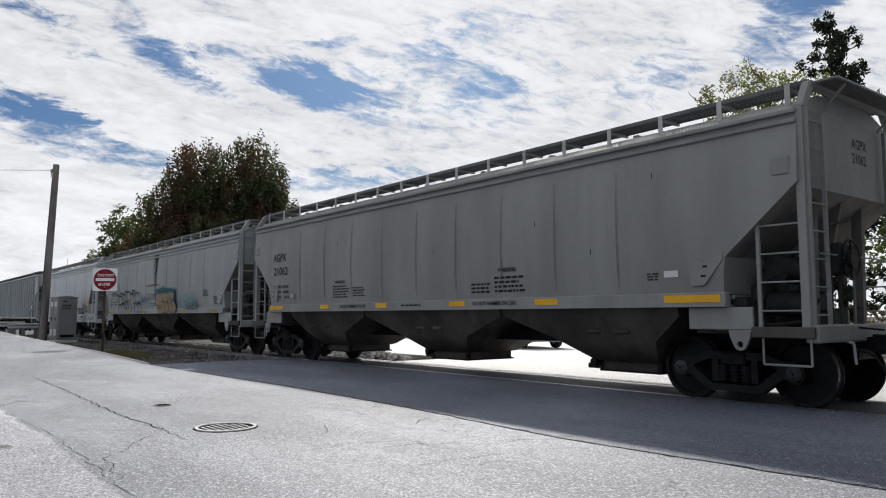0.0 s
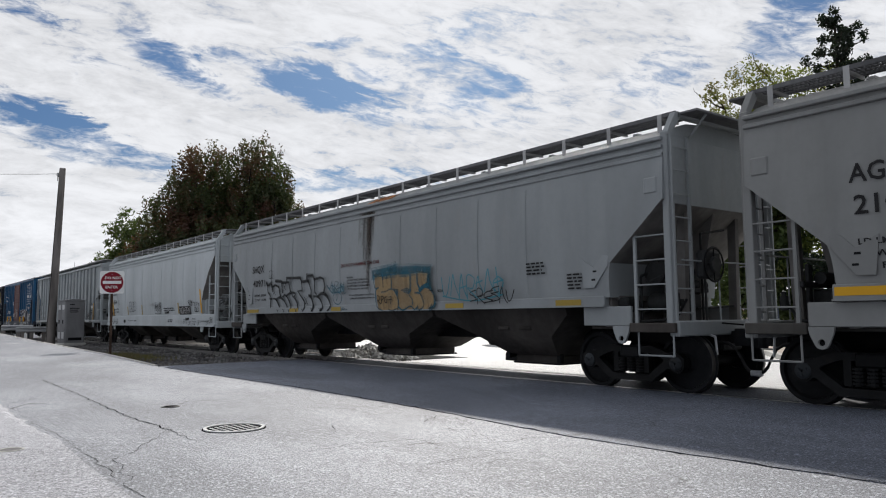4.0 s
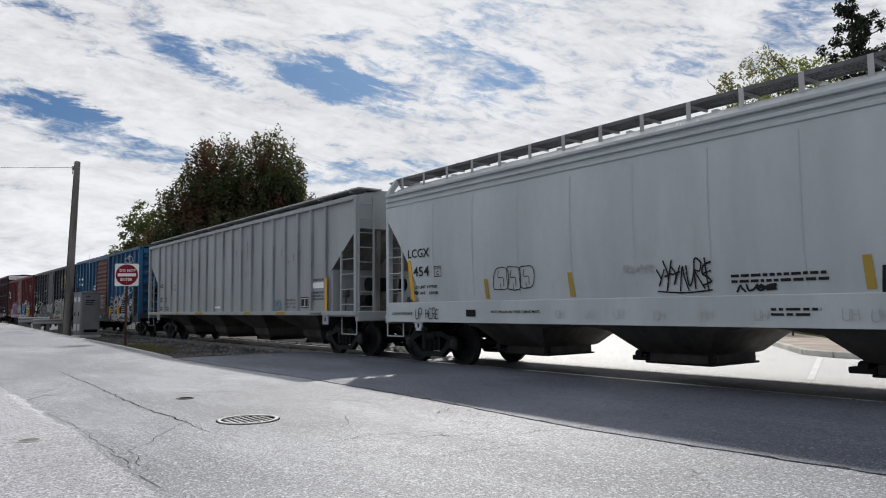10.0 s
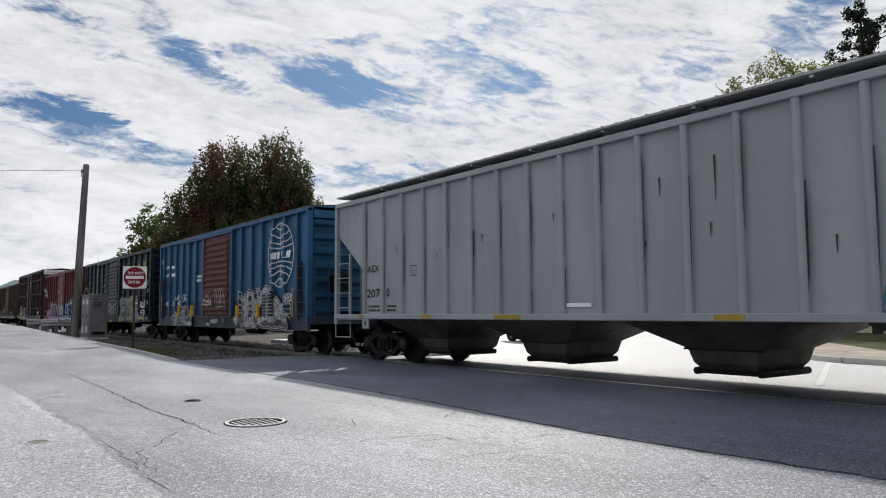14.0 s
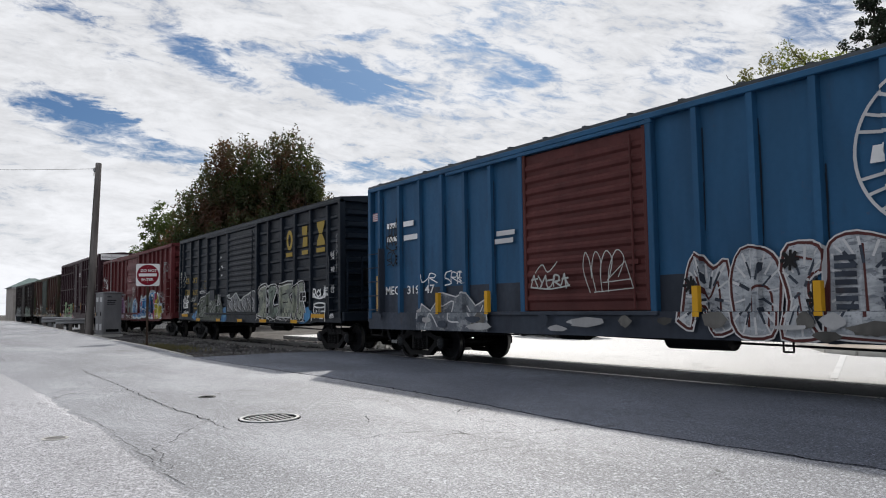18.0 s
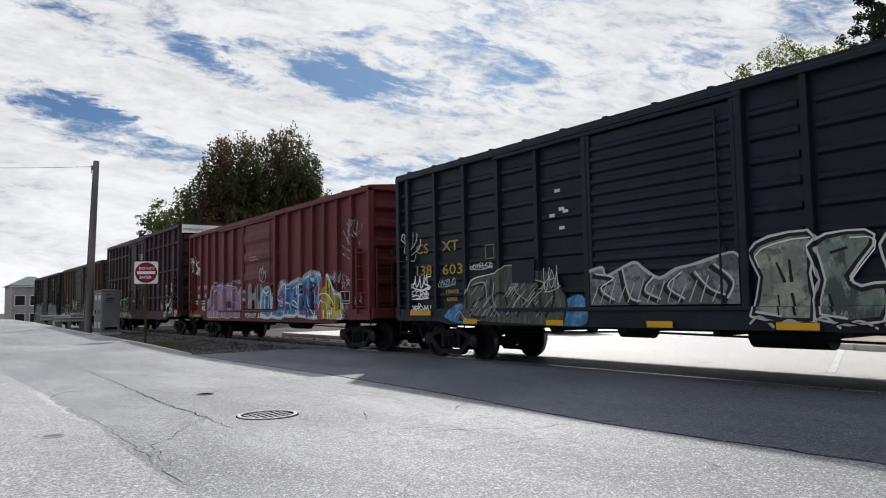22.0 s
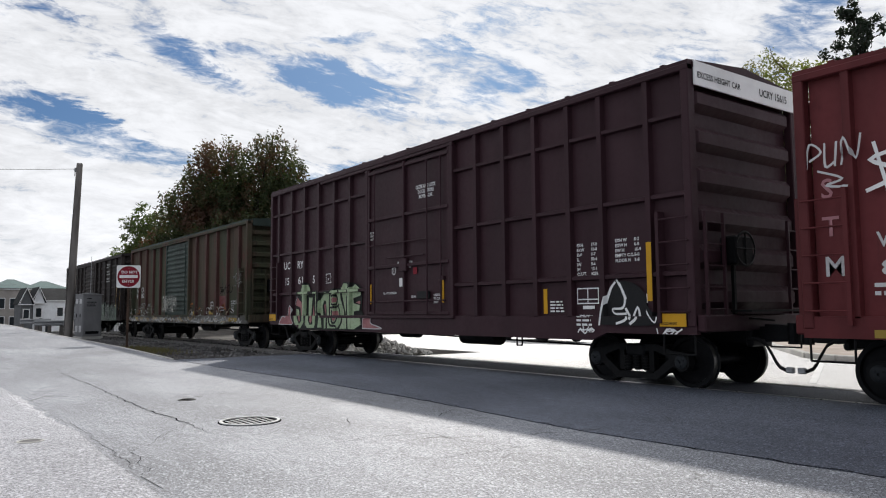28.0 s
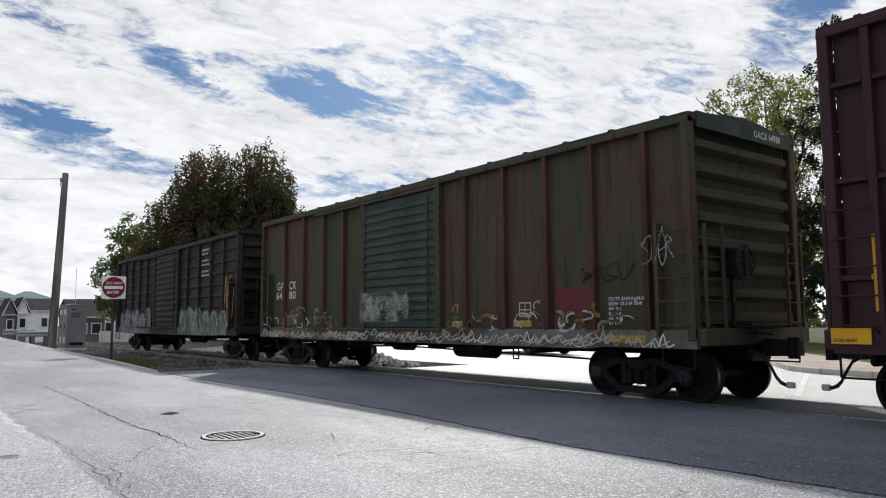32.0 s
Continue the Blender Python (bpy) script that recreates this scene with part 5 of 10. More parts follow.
EDGE = ((-400.0, -5.15), (-38.0, -5.15), (-26.0, -4.95), (-21.0, -5.06), (-17.0, -5.09), (-12.5, -4.98), (-9.0, -5.08), (-7.5, -5.19), (-5.5, -5.36), (-3.8, -5.27), (-2.3, -5.2), (400.0, -5.15))


RISE = ((-400.0, 0.2), (-90.0, 0.5), (-70.0, 0.62), (-53.7, 0.516), (-44.1, 0.369), (-36.3, 0.247), (-27.4, 0.112), (-20.9, 0.0), (400.0, 0.0))


def road_z(x):
    """The road climbs gently to a crest before it falls away."""
    for (x0, z0), (x1, z1) in zip(RISE, RISE[1:]):
        if x0 <= x <= x1:
            return z0 + (z1 - z0) * (x - x0) / (x1 - x0)
    return 0.0


def sheet(xs, rows, z):
    """A sheet between lines across, given for each x as a list of y."""
    m = M()
    n = len(rows(xs[0]))
    vs = [(x, y, z + fall(x, y)) for x in xs for y in rows(x)]
    fs = [(i * n + j, (i + 1) * n + j, (i + 1) * n + j + 1, i * n + j + 1) for i in range(len(xs) - 1) for j in range(n - 1)]
    return m.add(vs, fs)


def slab(xs, lo, hi, top, thick, lie=lambda x: fall(x, 0)):
    m = M()
    vs = []
    for x in xs:
        f = lie(x)
        vs += [(x, lo(x), top + f), (x, hi(x), top + f), (x, hi(x), top - thick + f), (x, lo(x), top - thick + f)]
    fs = []
    for i in range(len(xs) - 1):
        for j in range(4):
            fs.append((i * 4 + j, i * 4 + (j + 1) % 4, i * 4 + 4 + (j + 1) % 4, i * 4 + 4 + j))
    fs += [(0, 3, 2, 1), tuple(len(xs) * 4 - 4 + k for k in range(4))]
    return m.add(vs, fs)


def steps(a, b, d):
    n = max(1, round((b - a) / d))
    return [a + (b - a) * i / n for i in range(n + 1)]


far_x = [-2500, -1200, -600, -300] + steps(-190, -62, 6.4) + [-30, 0, 40, 100, 300, 900, 2500]
solid("ground", sheet(far_x, lambda x: [-2500, -600, -120, -40, -12, 0, 20, 60, 150, 600, 2500], -0.16), EARTH, "dry brown earth and stony verge", "ground", "", "structure")
road_x = steps(-400, -62, 6.4) + steps(-60, -21, 1.0) + steps(-20.8, 10, 0.2) + steps(11, 60, 1.0)
solid("road", slab(road_x, lambda x: -21.0, lambda x: edge_y(x), 0.0, 0.9, road_z), ROAD, "pale worn grey asphalt road with cracks and patches", "road", "", "structure")
solid("crossing_apron", slab(steps(-20.5, 10, 0.2) + steps(11, 60, 1.0), lambda x: edge_y(x) + 0.022, lambda x: -0.86, 0.004, 0.15), TAR, "darker newer asphalt strip beside the track", "road", "", "structure")
solid("kerb", slab(steps(-120, -21, 3.0), lambda x: edge_y(x) + 0.01, lambda x: edge_y(x) + 0.13, 0.012, 0.9, road_z), KERB, "pale low concrete road edge", "kerb", "", "structure")
solid("track_infill", slab(steps(-19.5, 60, 2.0), lambda x: -0.66, lambda x: 0.66, -0.006, 0.12), INFILL, "asphalt between the rails of the crossing, blackened for the train's shade", "road", "", "structure")
solid("parking_lot", slab(steps(-17.5, 60, 2.0), lambda x: 0.86, lambda x: 60.0, 0.0, 0.15), LOT, "sunlit pale concrete lot beyond the track", "pavement", "", "structure")
solid("side_street", slab(steps(-34, -17.52, 2.0), lambda x: 3.3, lambda x: 60.0, -0.004, 0.15), LOT, "sunlit pale concrete side street beyond the track", "pavement", "", "structure")


def rail(y):
    prof = [(-0.036, 0.0), (0.036, 0.0), (0.036, -0.04), (0.01, -0.055), (0.01, -0.13), (0.07, -0.16), (-0.07, -0.16), (-0.01, -0.13), (-0.01, -0.055), (-0.036, -0.04)]
    rings = []
    for x in steps(-190, -62, 6.4) + [-40, -20, 0, 60]:
        rings.append([(x, y + a, b + fall(x, 0)) for a, b in prof])
    return solid("rail", M().loft(rings), STEEL, "steel rail with a bright worn head", "rail", "rails of the track")


rail(-0.753)
rail(0.753)


def ties():
    m = M()
    x = -150.0
    rng = random.Random(4)
    tie = M().chunk(-0.11, 0.11, -1.3, 1.3, -0.26, -0.15, 0.012).mesh("railway_tie")
    tie.materials.append(WOOD)
    n = 0
    while x < -20.2:
        if x > -75:
            o = tagged(new("railway_tie", tie), "weathered wooden railway tie in ballast", "railway tie", "ties under the rails")
            o.matrix_basis = pose(x, rng.uniform(-0.04, 0.04), fall(x, 0), 0, 0, rng.uniform(-1, 1))
        x += 0.55


ties()


def stones(name, label, n, spot, lo, hi, seed, mat=STONE):
    """Loose broken stones scattered over an area, in one mesh."""
    rng = random.Random(seed)
    m = M()
    for _ in range(n):
        x, y, z = spot(rng)
        r = rng.uniform(lo, hi)
        base = [(1, 0, 0), (0, 1, 0), (-1, 0, 0), (0, -1, 0), (0, 0, 1), (0, 0, -1)]
        vs = [Vector(p) * r * rng.uniform(0.6, 1.2) for p in base]
        rot = Euler((rng.uniform(0, 6), rng.uniform(0, 6), rng.uniform(0, 6))).to_matrix()
        m.add([rot @ p + Vector((x, y, z)) for p in vs], ((0, 1, 4), (1, 2, 4), (2, 3, 4), (3, 0, 4), (1, 0, 5), (2, 1, 5), (3, 2, 5), (0, 3, 5)))
    return solid(name, m, mat, label, "gravel", "", "stuff")


def ballast_spot(r):
    x = -20.2 - 60 * r.random() ** 1.6
    y = r.uniform(-2.6, 2.4)
    return x, y, -0.15 + fall(x, y) + (0.03 if abs(y) > 0.9 else 0.0)


stones("ballast", "grey crushed-stone ballast along the track", 5200, ballast_spot, 0.03, 0.075, 5)


def verge_spot(r):
    x = -20.8 - 30 * r.random()
    y = r.uniform(-4.6, -1.6)
    return x, y, -0.14


stones("verge_gravel", "loose gravel on the verge", 2500, verge_spot, 0.02, 0.06, 6)


def heap_spot(r):
    a, q = r.uniform(0, 6.28), r.random()
    return -21.6 + 2.4 * q * math.cos(a), 2.3 + 0.9 * q * math.sin(a), -0.1 + 0.42 * (1 - q) * r.random()


stones("rubble_heap", "low heap of broken pale rubble beside the track", 700, heap_spot, 0.05, 0.14, 8, KERB)


def cracks():
    """Open cracks in the road, as thin black lines that wander."""
    def line(pts, w, seed, step=0.14):
        rng = random.Random(seed)
        m = M()
        fine = []
        for (x0, y0), (x1, y1) in zip(pts, pts[1:]):
            d = math.hypot(x1 - x0, y1 - y0)
            k = max(1, int(d / step))
            for i in range(k):
                u = i / k
                fine.append((x0 + (x1 - x0) * u + rng.uniform(-0.035, 0.035), y0 + (y1 - y0) * u + rng.uniform(-0.035, 0.035)))
        fine.append(pts[-1])
        for a, b in zip(fine, fine[1:]):
            d = Vector((b[0] - a[0], b[1] - a[1]))
            if d.length < 1e-5:
                continue
            d.normalize()
            ww = w * rng.uniform(0.5, 1.3) / 2
            s = Vector((-d.y, d.x)) * ww
            m.add([(a[0] - s.x, a[1] - s.y, 0.005), (b[0] - s.x, b[1] - s.y, 0.005), (b[0] + s.x, b[1] + s.y, 0.005), (a[0] + s.x, a[1] + s.y, 0.005)], ((0, 1, 2, 3),))
        solid("road_crack", m, CRACK, "thin dark open crack in the asphalt", "crack", "", "structure")
    for i, (pts, w) in enumerate(CRACKS):
        line(pts, w, i)


CRACKS = (
    ([(x, edge_y(x) + 0.012 + 0.03 * noise.noise(Vector((x * 3.7, 3.0, 0.0)))) for x in steps(-20, 14, 0.16)], 0.02),
    ([(-17.85, -8.26), (-14.13, -8.34), (-12.16, -8.42), (-10.69, -8.47), (-9.65, -8.47), (-8.73, -8.41)], 0.014),
    ([(-8.67, -8.46), (-8.35, -8.7), (-7.82, -9.03), (-7.27, -9.38), (-6.26, -9.52)], 0.0055),
    ([(-8.65, -8.44), (-8.02, -8.46), (-7.78, -8.45)], 0.007),
    ([(-13.03, -9.49), (-10.54, -9.57), (-8.93, -9.48), (-7.32, -9.56), (-6.3, -9.57), (-5.62, -9.59)], 0.005),
    ([(-6.5, -7.87), (-6.52, -7.52), (-6.58, -7.23), (-6.36, -6.69), (-5.72, -6.67), (-5.19, -6.48)], 0.007),
    ([(-5.25, -7.38), (-5.23, -6.99), (-5.18, -6.42)], 0.007),
    ([(-7.17, -7.23), (-7.36, -7.04), (-7.88, -6.8)], 0.008),
    ([(-7.28, -5.91), (-7.65, -5.42)], 0.01),
    ([(-8.73, -8.41), (-8.62, -8.5), (-8.68, -8.55)], 0.008))
cracks()
patch_road = M().add([(x, y, 0.006) for x, y in ((-13.2, -9.6), (-10.5, -9.66), (-8.9, -9.56), (-7.3, -9.64), (-4.9, -9.68), (-4.9, -14.0), (-19.0, -14.0), (-19.0, -9.8))], ((0, 1, 2, 3, 4, 5, 6, 7),))
solid("road_patch", patch_road, asphalt("paler_asphalt", (0.36, 0.362, 0.388), (0.54, 0.542, 0.578), (0.42, 0.422, 0.45)), "paler resurfaced patch of the road", "road", "", "structure")

rng = random.Random(57)
rim_hi, rim_lo = [], []
for k in range(28):
    x = -13.4 + k * 0.16
    rim_hi.append((x, -9.62 + 0.03 * math.sin(k * 1.3) + rng.uniform(-0.03, 0.03), 0.0075))
    rim_lo.append((x, rim_hi[-1][1] - rng.uniform(0.1, 0.2) * (1 - k / 34), 0.0075))
rim = M().add(rim_hi + rim_lo, [(k, k + 1, 29 + k, 28 + k) for k in range(27)])
solid("patch_rim", rim, asphalt("broken_pale_edge", (0.5, 0.502, 0.525), (0.66, 0.662, 0.69), (0.55, 0.552, 0.575)), "pale broken rim of the road patch", "road", "", "structure")


# ---- land beyond the track ----
def flat_slab(pts, top, thick):
    n = len(pts)
    return M().add([(x, y, top) for x, y in pts] + [(x, y, top - thick) for x, y in pts],
                   [tuple(range(n)), tuple(range(2 * n - 1, n - 1, -1))] + [(i, n + i, n + (i + 1) % n, (i + 1) % n) for i in range(n)])


PAVE = surf("tan_concrete_paving", (0.42, 0.36, 0.31), 0.9, 0, 0.12, 9.0, 0.3)
GRASS = surf("dry_grass_turf", (0.07, 0.085, 0.03), 0.95, 0, 0.3, 22.0, 0.8, (0.12, 0.1, 0.05), 0.5)
walk_pts = [(-21.2, 21.6), (-13.7, 12.7), (-9.6, 7.5), (-8.6, 6.95), (-7.4, 6.8), (60, 6.8), (60, 9.4), (-8.2, 9.4), (-12.2, 13.9), (-19.4, 22.6)]
solid("sidewalk", flat_slab(walk_pts, 0.13, 0.2), PAVE, "tan concrete sidewalk with a kerb face", "pavement", "", "structure")
solid("lawn", flat_slab([(-19.4, 22.62), (-12.2, 13.92), (-8.2, 9.42), (60, 9.42), (60, 60), (-50, 60), (-34, 40)], 0.12, 0.2), GRASS, "dry green lawn behind the sidewalk", "grass", "", "structure")
kerb_pts = walk_pts[:6]
for (x0, y0), (x1, y1) in zip(kerb_pts, kerb_pts[1:]):
    d = math.hypot(x1 - x0, y1 - y0)
    m = pose(x0, y0, 0, 0, 0, math.degrees(math.atan2(y1 - y0, x1 - x0)))
    solid("kerb", M().chunk(0, d, -0.16, 0.02, -0.1, 0.145, 0.02, m), KERB, "pale concrete kerb along the sidewalk", "kerb", "", "structure")
for (x0, y0, x1, y1) in ((-6.4, 1.3, -8.9, 6.7), (2.0, 1.3, 0.5, 6.7)):
    d = math.hypot(x1 - x0, y1 - y0)
    solid("road_marking", M().box(0, d, -0.06, 0.06, 0.003, 0.007, pose(x0, y0, 0, 0, 0, math.degrees(math.atan2(y1 - y0, x1 - x0)))), WHITE, "worn white line painted on the lot", "road marking", "", "structure")


# ---- the train, from its head to its end ----
ROOF_GREY = surf("weathered_roof_sheet", (0.09, 0.1, 0.11), 0.7, 0.2, 0.2, 6.0, 0.1, (0.05, 0.045, 0.04), 0.5)
AGPX_CUT = ((0.0, 3.05), (1.08, 2.12), (1.12, 1.9))
LC_CUT = ((0.0, 3.5), (0.5, 2.96), (1.0, 2.3), (1.22, 1.95), (1.3, 1.7))
LONG_BAYS = (-4.9, 0.1, 5.1)
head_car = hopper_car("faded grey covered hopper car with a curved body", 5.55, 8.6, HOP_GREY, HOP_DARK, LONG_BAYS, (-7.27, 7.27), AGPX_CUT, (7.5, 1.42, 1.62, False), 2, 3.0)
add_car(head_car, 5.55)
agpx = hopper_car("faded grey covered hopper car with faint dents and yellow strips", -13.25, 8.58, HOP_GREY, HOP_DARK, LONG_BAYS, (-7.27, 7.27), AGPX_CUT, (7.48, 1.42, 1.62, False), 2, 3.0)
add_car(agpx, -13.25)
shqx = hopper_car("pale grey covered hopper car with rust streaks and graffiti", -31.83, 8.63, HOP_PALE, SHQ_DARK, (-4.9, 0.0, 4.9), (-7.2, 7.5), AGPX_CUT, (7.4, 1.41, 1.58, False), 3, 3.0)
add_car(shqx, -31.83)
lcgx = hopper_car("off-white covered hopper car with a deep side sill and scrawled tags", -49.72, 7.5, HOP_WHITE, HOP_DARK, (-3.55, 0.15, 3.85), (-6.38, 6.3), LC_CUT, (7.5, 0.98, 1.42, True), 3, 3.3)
add_car(lcgx, -49.72)
aex = ribbed_car("light grey covered hopper car with upright side posts", -68.37, 9.62, HOP_RIB, (-6.1, -2.25, 1.75, 5.65), (-7.9, 8.12))
add_car(aex, -68.37)
mec = add_car(box_car("faded blue boxcar with a brown-red sliding door and graffiti", -87.48, 7.77, 4.42, BLUE, BLUE_LOW, 12, (-1.62, 1.40), DOOR_RED, (2.33, 3.27, 4.19, 5.1, 6.0, 6.92), (-7.24, -6.29, -5.38, -4.46, -3.6, -2.69), 0.74, belly=1.0, end_ribs=7, roof_mat=ROOF_GREY), -87.48, (-6.17, 6.29))
csx = add_car(box_car("dark navy boxcar with ribbed side panels and graffiti", -104.72, 7.88, 4.4, NAVY, None, 14, (-1.45, 1.46), NAVY, (2.5, 3.66, 4.69, 5.85, 7.01), (-7.4, -6.26, -5.14, -4.0, -2.83), 0.82, panel_ribs=8, end_ribs=9, roof_mat=NAVY), -104.72, (-6.42, 6.35))
wtrm = add_car(box_car("oxide-red boxcar with colourful graffiti along its foot", -121.83, 7.88, 4.4, OXIDE, None, 4, (-1.35, 1.53), OXIDE, (2.56, 3.54, 4.38, 5.16, 5.98, 6.85), (-7.21, -6.32, -5.44, -4.55, -3.5, -2.47), 0.77, end_ribs=6, roof_mat=OXIDE), -121.83, (-6.31, 6.22))
ucry = add_car(box_car("tall plum-brown boxcar with a grid of side ribs", -139.12, 7.79, 5.06, PLUM, None, 0, (-1.72, 1.71), PLUM, (2.57, 3.45, 4.34, 5.21, 5.97, 6.96), (-7.21, -6.3, -5.43, -4.53, -3.6, -2.73), 0.75, rows=(1.82, 3.05, 4.3), end_ribs=6, roof_mat=PLUM), -139.12, (-6.34, 6.23))
gacx = add_car(box_car("patchy olive-brown boxcar with a dull green door", -156.62, 7.75, 4.42, OLIVE, None, 14, (-1.63, 1.41), OLIVE_DOOR, (2.34, 3.53, 4.68, 5.78, 6.89), (-6.16, -4.94, -3.77, -2.69), 0.84, end_ribs=8, roof_mat=OLIVE_DOOR), -156.62, (-6.2, 6.27))
last = add_car(box_car("dark umber boxcar with ribbed panels, the last of the train", -174.1, 7.8, 4.38, UMBER, None, 12, (-1.5, 1.5), UMBER, (2.6, 3.9, 5.17, 6.4), (-6.4, -5.2, -4.0, -2.8), 0.84, panel_ribs=7, end_ribs=8, roof_mat=UMBER), -174.1, (-6.3, 6.3))


WORN_IRON = surf("worn_bright_iron", (0.62, 0.62, 0.61), 0.55, 0.2, 0.12, 20.0, 0.2)

# ---- beside the road ----
def manhole(x, y, r):
    t = thing("manhole_cover", "round cast-iron manhole grate in the road", "manhole cover", pose(x, y, 0.0))
    part("seat_ring", M().cyl((0, 0, -0.02), (0, 0, 0.0055), r * 1.05, n=40), CRACK, t, "dark gap round the rim")
    part("frame", M().lathe([(r * 0.9, 0.0), (r, 0.0), (r, 0.016), (r * 0.9, 0.016)], (0, 0, 0), "z", 40), WORN_IRON, t, "bright worn rim")
    m = M()
    m.cyl((0, 0, -0.02), (0, 0, 0.0065), r * 0.9, n=36)
    part("plate", m, CRACK, t)
    bars = M()
    k = 4
    for i in range(-k, k + 1):
        for j in range(-k, k + 1):
            u, v = (i + (0.5 if j % 2 else 0)) * r * 0.25, j * r * 0.215
            if math.hypot(u, v) < r * 0.84:
                bars.chunk(u - 0.026, u + 0.026, v - 0.019, v + 0.019, 0.004, 0.0095, 0.002)
    part("tread_studs", bars, WORN_IRON, t)["kind"] = "stuff"
    return t


manhole(-8.4, -7.81, 0.345)
for x, y in ((-11.04, -7.71), (-8.5, -10.06)):
    t = thing("valve_cover", "small dark iron valve cover set in the asphalt", "valve cover", pose(x, y, 0.0))
    part("rim", M().lathe([(0.1, 0.0), (0.125, 0.0), (0.125, 0.012), (0.1, 0.012)], (0, 0, 0), "z", 24), KERB if x > -9 else IRON, t)
    part("lid", M().cyl((0, 0, -0.01), (0, 0, 0.008), 0.1, n=24), IRON if x > -9 else CRACK, t)


def no_entry_sign():
    t = thing("road_sign", "red and white square no-entry sign on a rusty post", "road sign", pose(-30.3, -3.93, -0.1, 0, 0, 68))
    part("post", M().box(-0.03, 0.03, -0.02, 0.02, 0.0, 3.2).box(-0.045, -0.03, -0.02, -0.012, 0.0, 3.2).box(0.03, 0.045, -0.02, -0.012, 0.0, 3.2), RUST, t)
    h, zc = 0.435, 2.79
    board = M()
    ring = []
    for cx, cz, a0 in ((h - 0.06, h - 0.06, 0), (-h + 0.06, h - 0.06, 90), (-h + 0.06, -h + 0.06, 180), (h - 0.06, -h + 0.06, 270)):
        for k in range(5):
            a = radians(a0 + 22.5 * k)
            ring.append((cx + 0.06 * math.cos(a), zc + cz + 0.06 * math.sin(a)))
    board.prism(ring, -0.033, -0.03)
    part("plate", board, WHITE, t)
    disc = [(0.405 * math.cos(2 * math.pi * k / 40), zc + 0.405 * math.sin(2 * math.pi * k / 40)) for k in range(40)]
    part("red_disc", M().patch(disc, -0.036), RED, t)
    part("bar", M().patch([(-0.33, zc - 0.058), (0.33, zc - 0.058), (0.33, zc + 0.058), (-0.33, zc + 0.058)], -0.0385), WHITE, t)
    lettering("lettering", "DO NOT", -0.268, zc + 0.12, 0.105, -0.0385, WHITE, t, 1.0)
    lettering("lettering", "ENTER", -0.235, zc - 0.235, 0.105, -0.0385, WHITE, t, 1.0)
    for z in (zc - 0.3, zc + 0.3):
        part("bolt", M().cyl((0, -0.045, z), (0, -0.03, z), 0.012, n=8), GALV, t)


no_entry_sign()


def power_pole():
    t = thing("utility_pole", "weathered wooden utility pole beside the cabinet", "utility pole", pose(-45.3, -3.44, -0.1, -1.5, 2.3, 0))
    m = M()
    m.loft([[(r * math.cos(2 * math.pi * k / 14), r * math.sin(2 * math.pi * k / 14), z) for k in range(14)] for r, z in ((0.24, 0), (0.21, 3), (0.185, 6.5), (0.16, 9.72), (0.14, 9.78))])
    part("shaft", m, WOOD, t, "", True)
    part("insulator", M().cyl((-0.05, -0.2, 9.3), (-0.05, -0.2, 9.5), 0.05, n=10).cyl((-0.05, -0.2, 9.36), (-0.05, -0.2, 9.4), 0.075, n=10), ZINC, t)
    part("bracket", M().box(-0.07, -0.03, -0.22, -0.1, 9.27, 9.31).cyl((-0.05, -0.2, 9.05), (-0.05, -0.2, 9.3), 0.02), GRIME, t)
    part("down_wire", M().pipe([(0.1, -0.22, 0.2), (0.1, -0.2, 4.0), (0.1, -0.17, 8.9)], 0.012), GRIME, t)
    part("meter_box", M().chunk(-0.3, -0.18, -0.2, 0.05, 1.35, 1.7, 0.02), ZINC, t)
    w = M()
    a, b = Vector((-44.95, -3.4, 9.33)), Vector((-62.0, -32.0, 12.0))
    pts = []
    for i in range(25):
        u = i / 24
        p = a.lerp(b, u)
        p.z -= 1.5 * 4 * u * (1 - u) * 0.6
        pts.append(p)
    w.pipe(pts, 0.012, 5)
    solid("overhead_wire", w, BLACK, "thin black overhead wire tied to the pole", "cable")


power_pole()


CABINET = surf("dull_grey_cabinet_paint", (0.22, 0.22, 0.225), 0.6, 0, 0.12, 8.0, 0.08, (0.14, 0.13, 0.12), 0.3, 0.6)


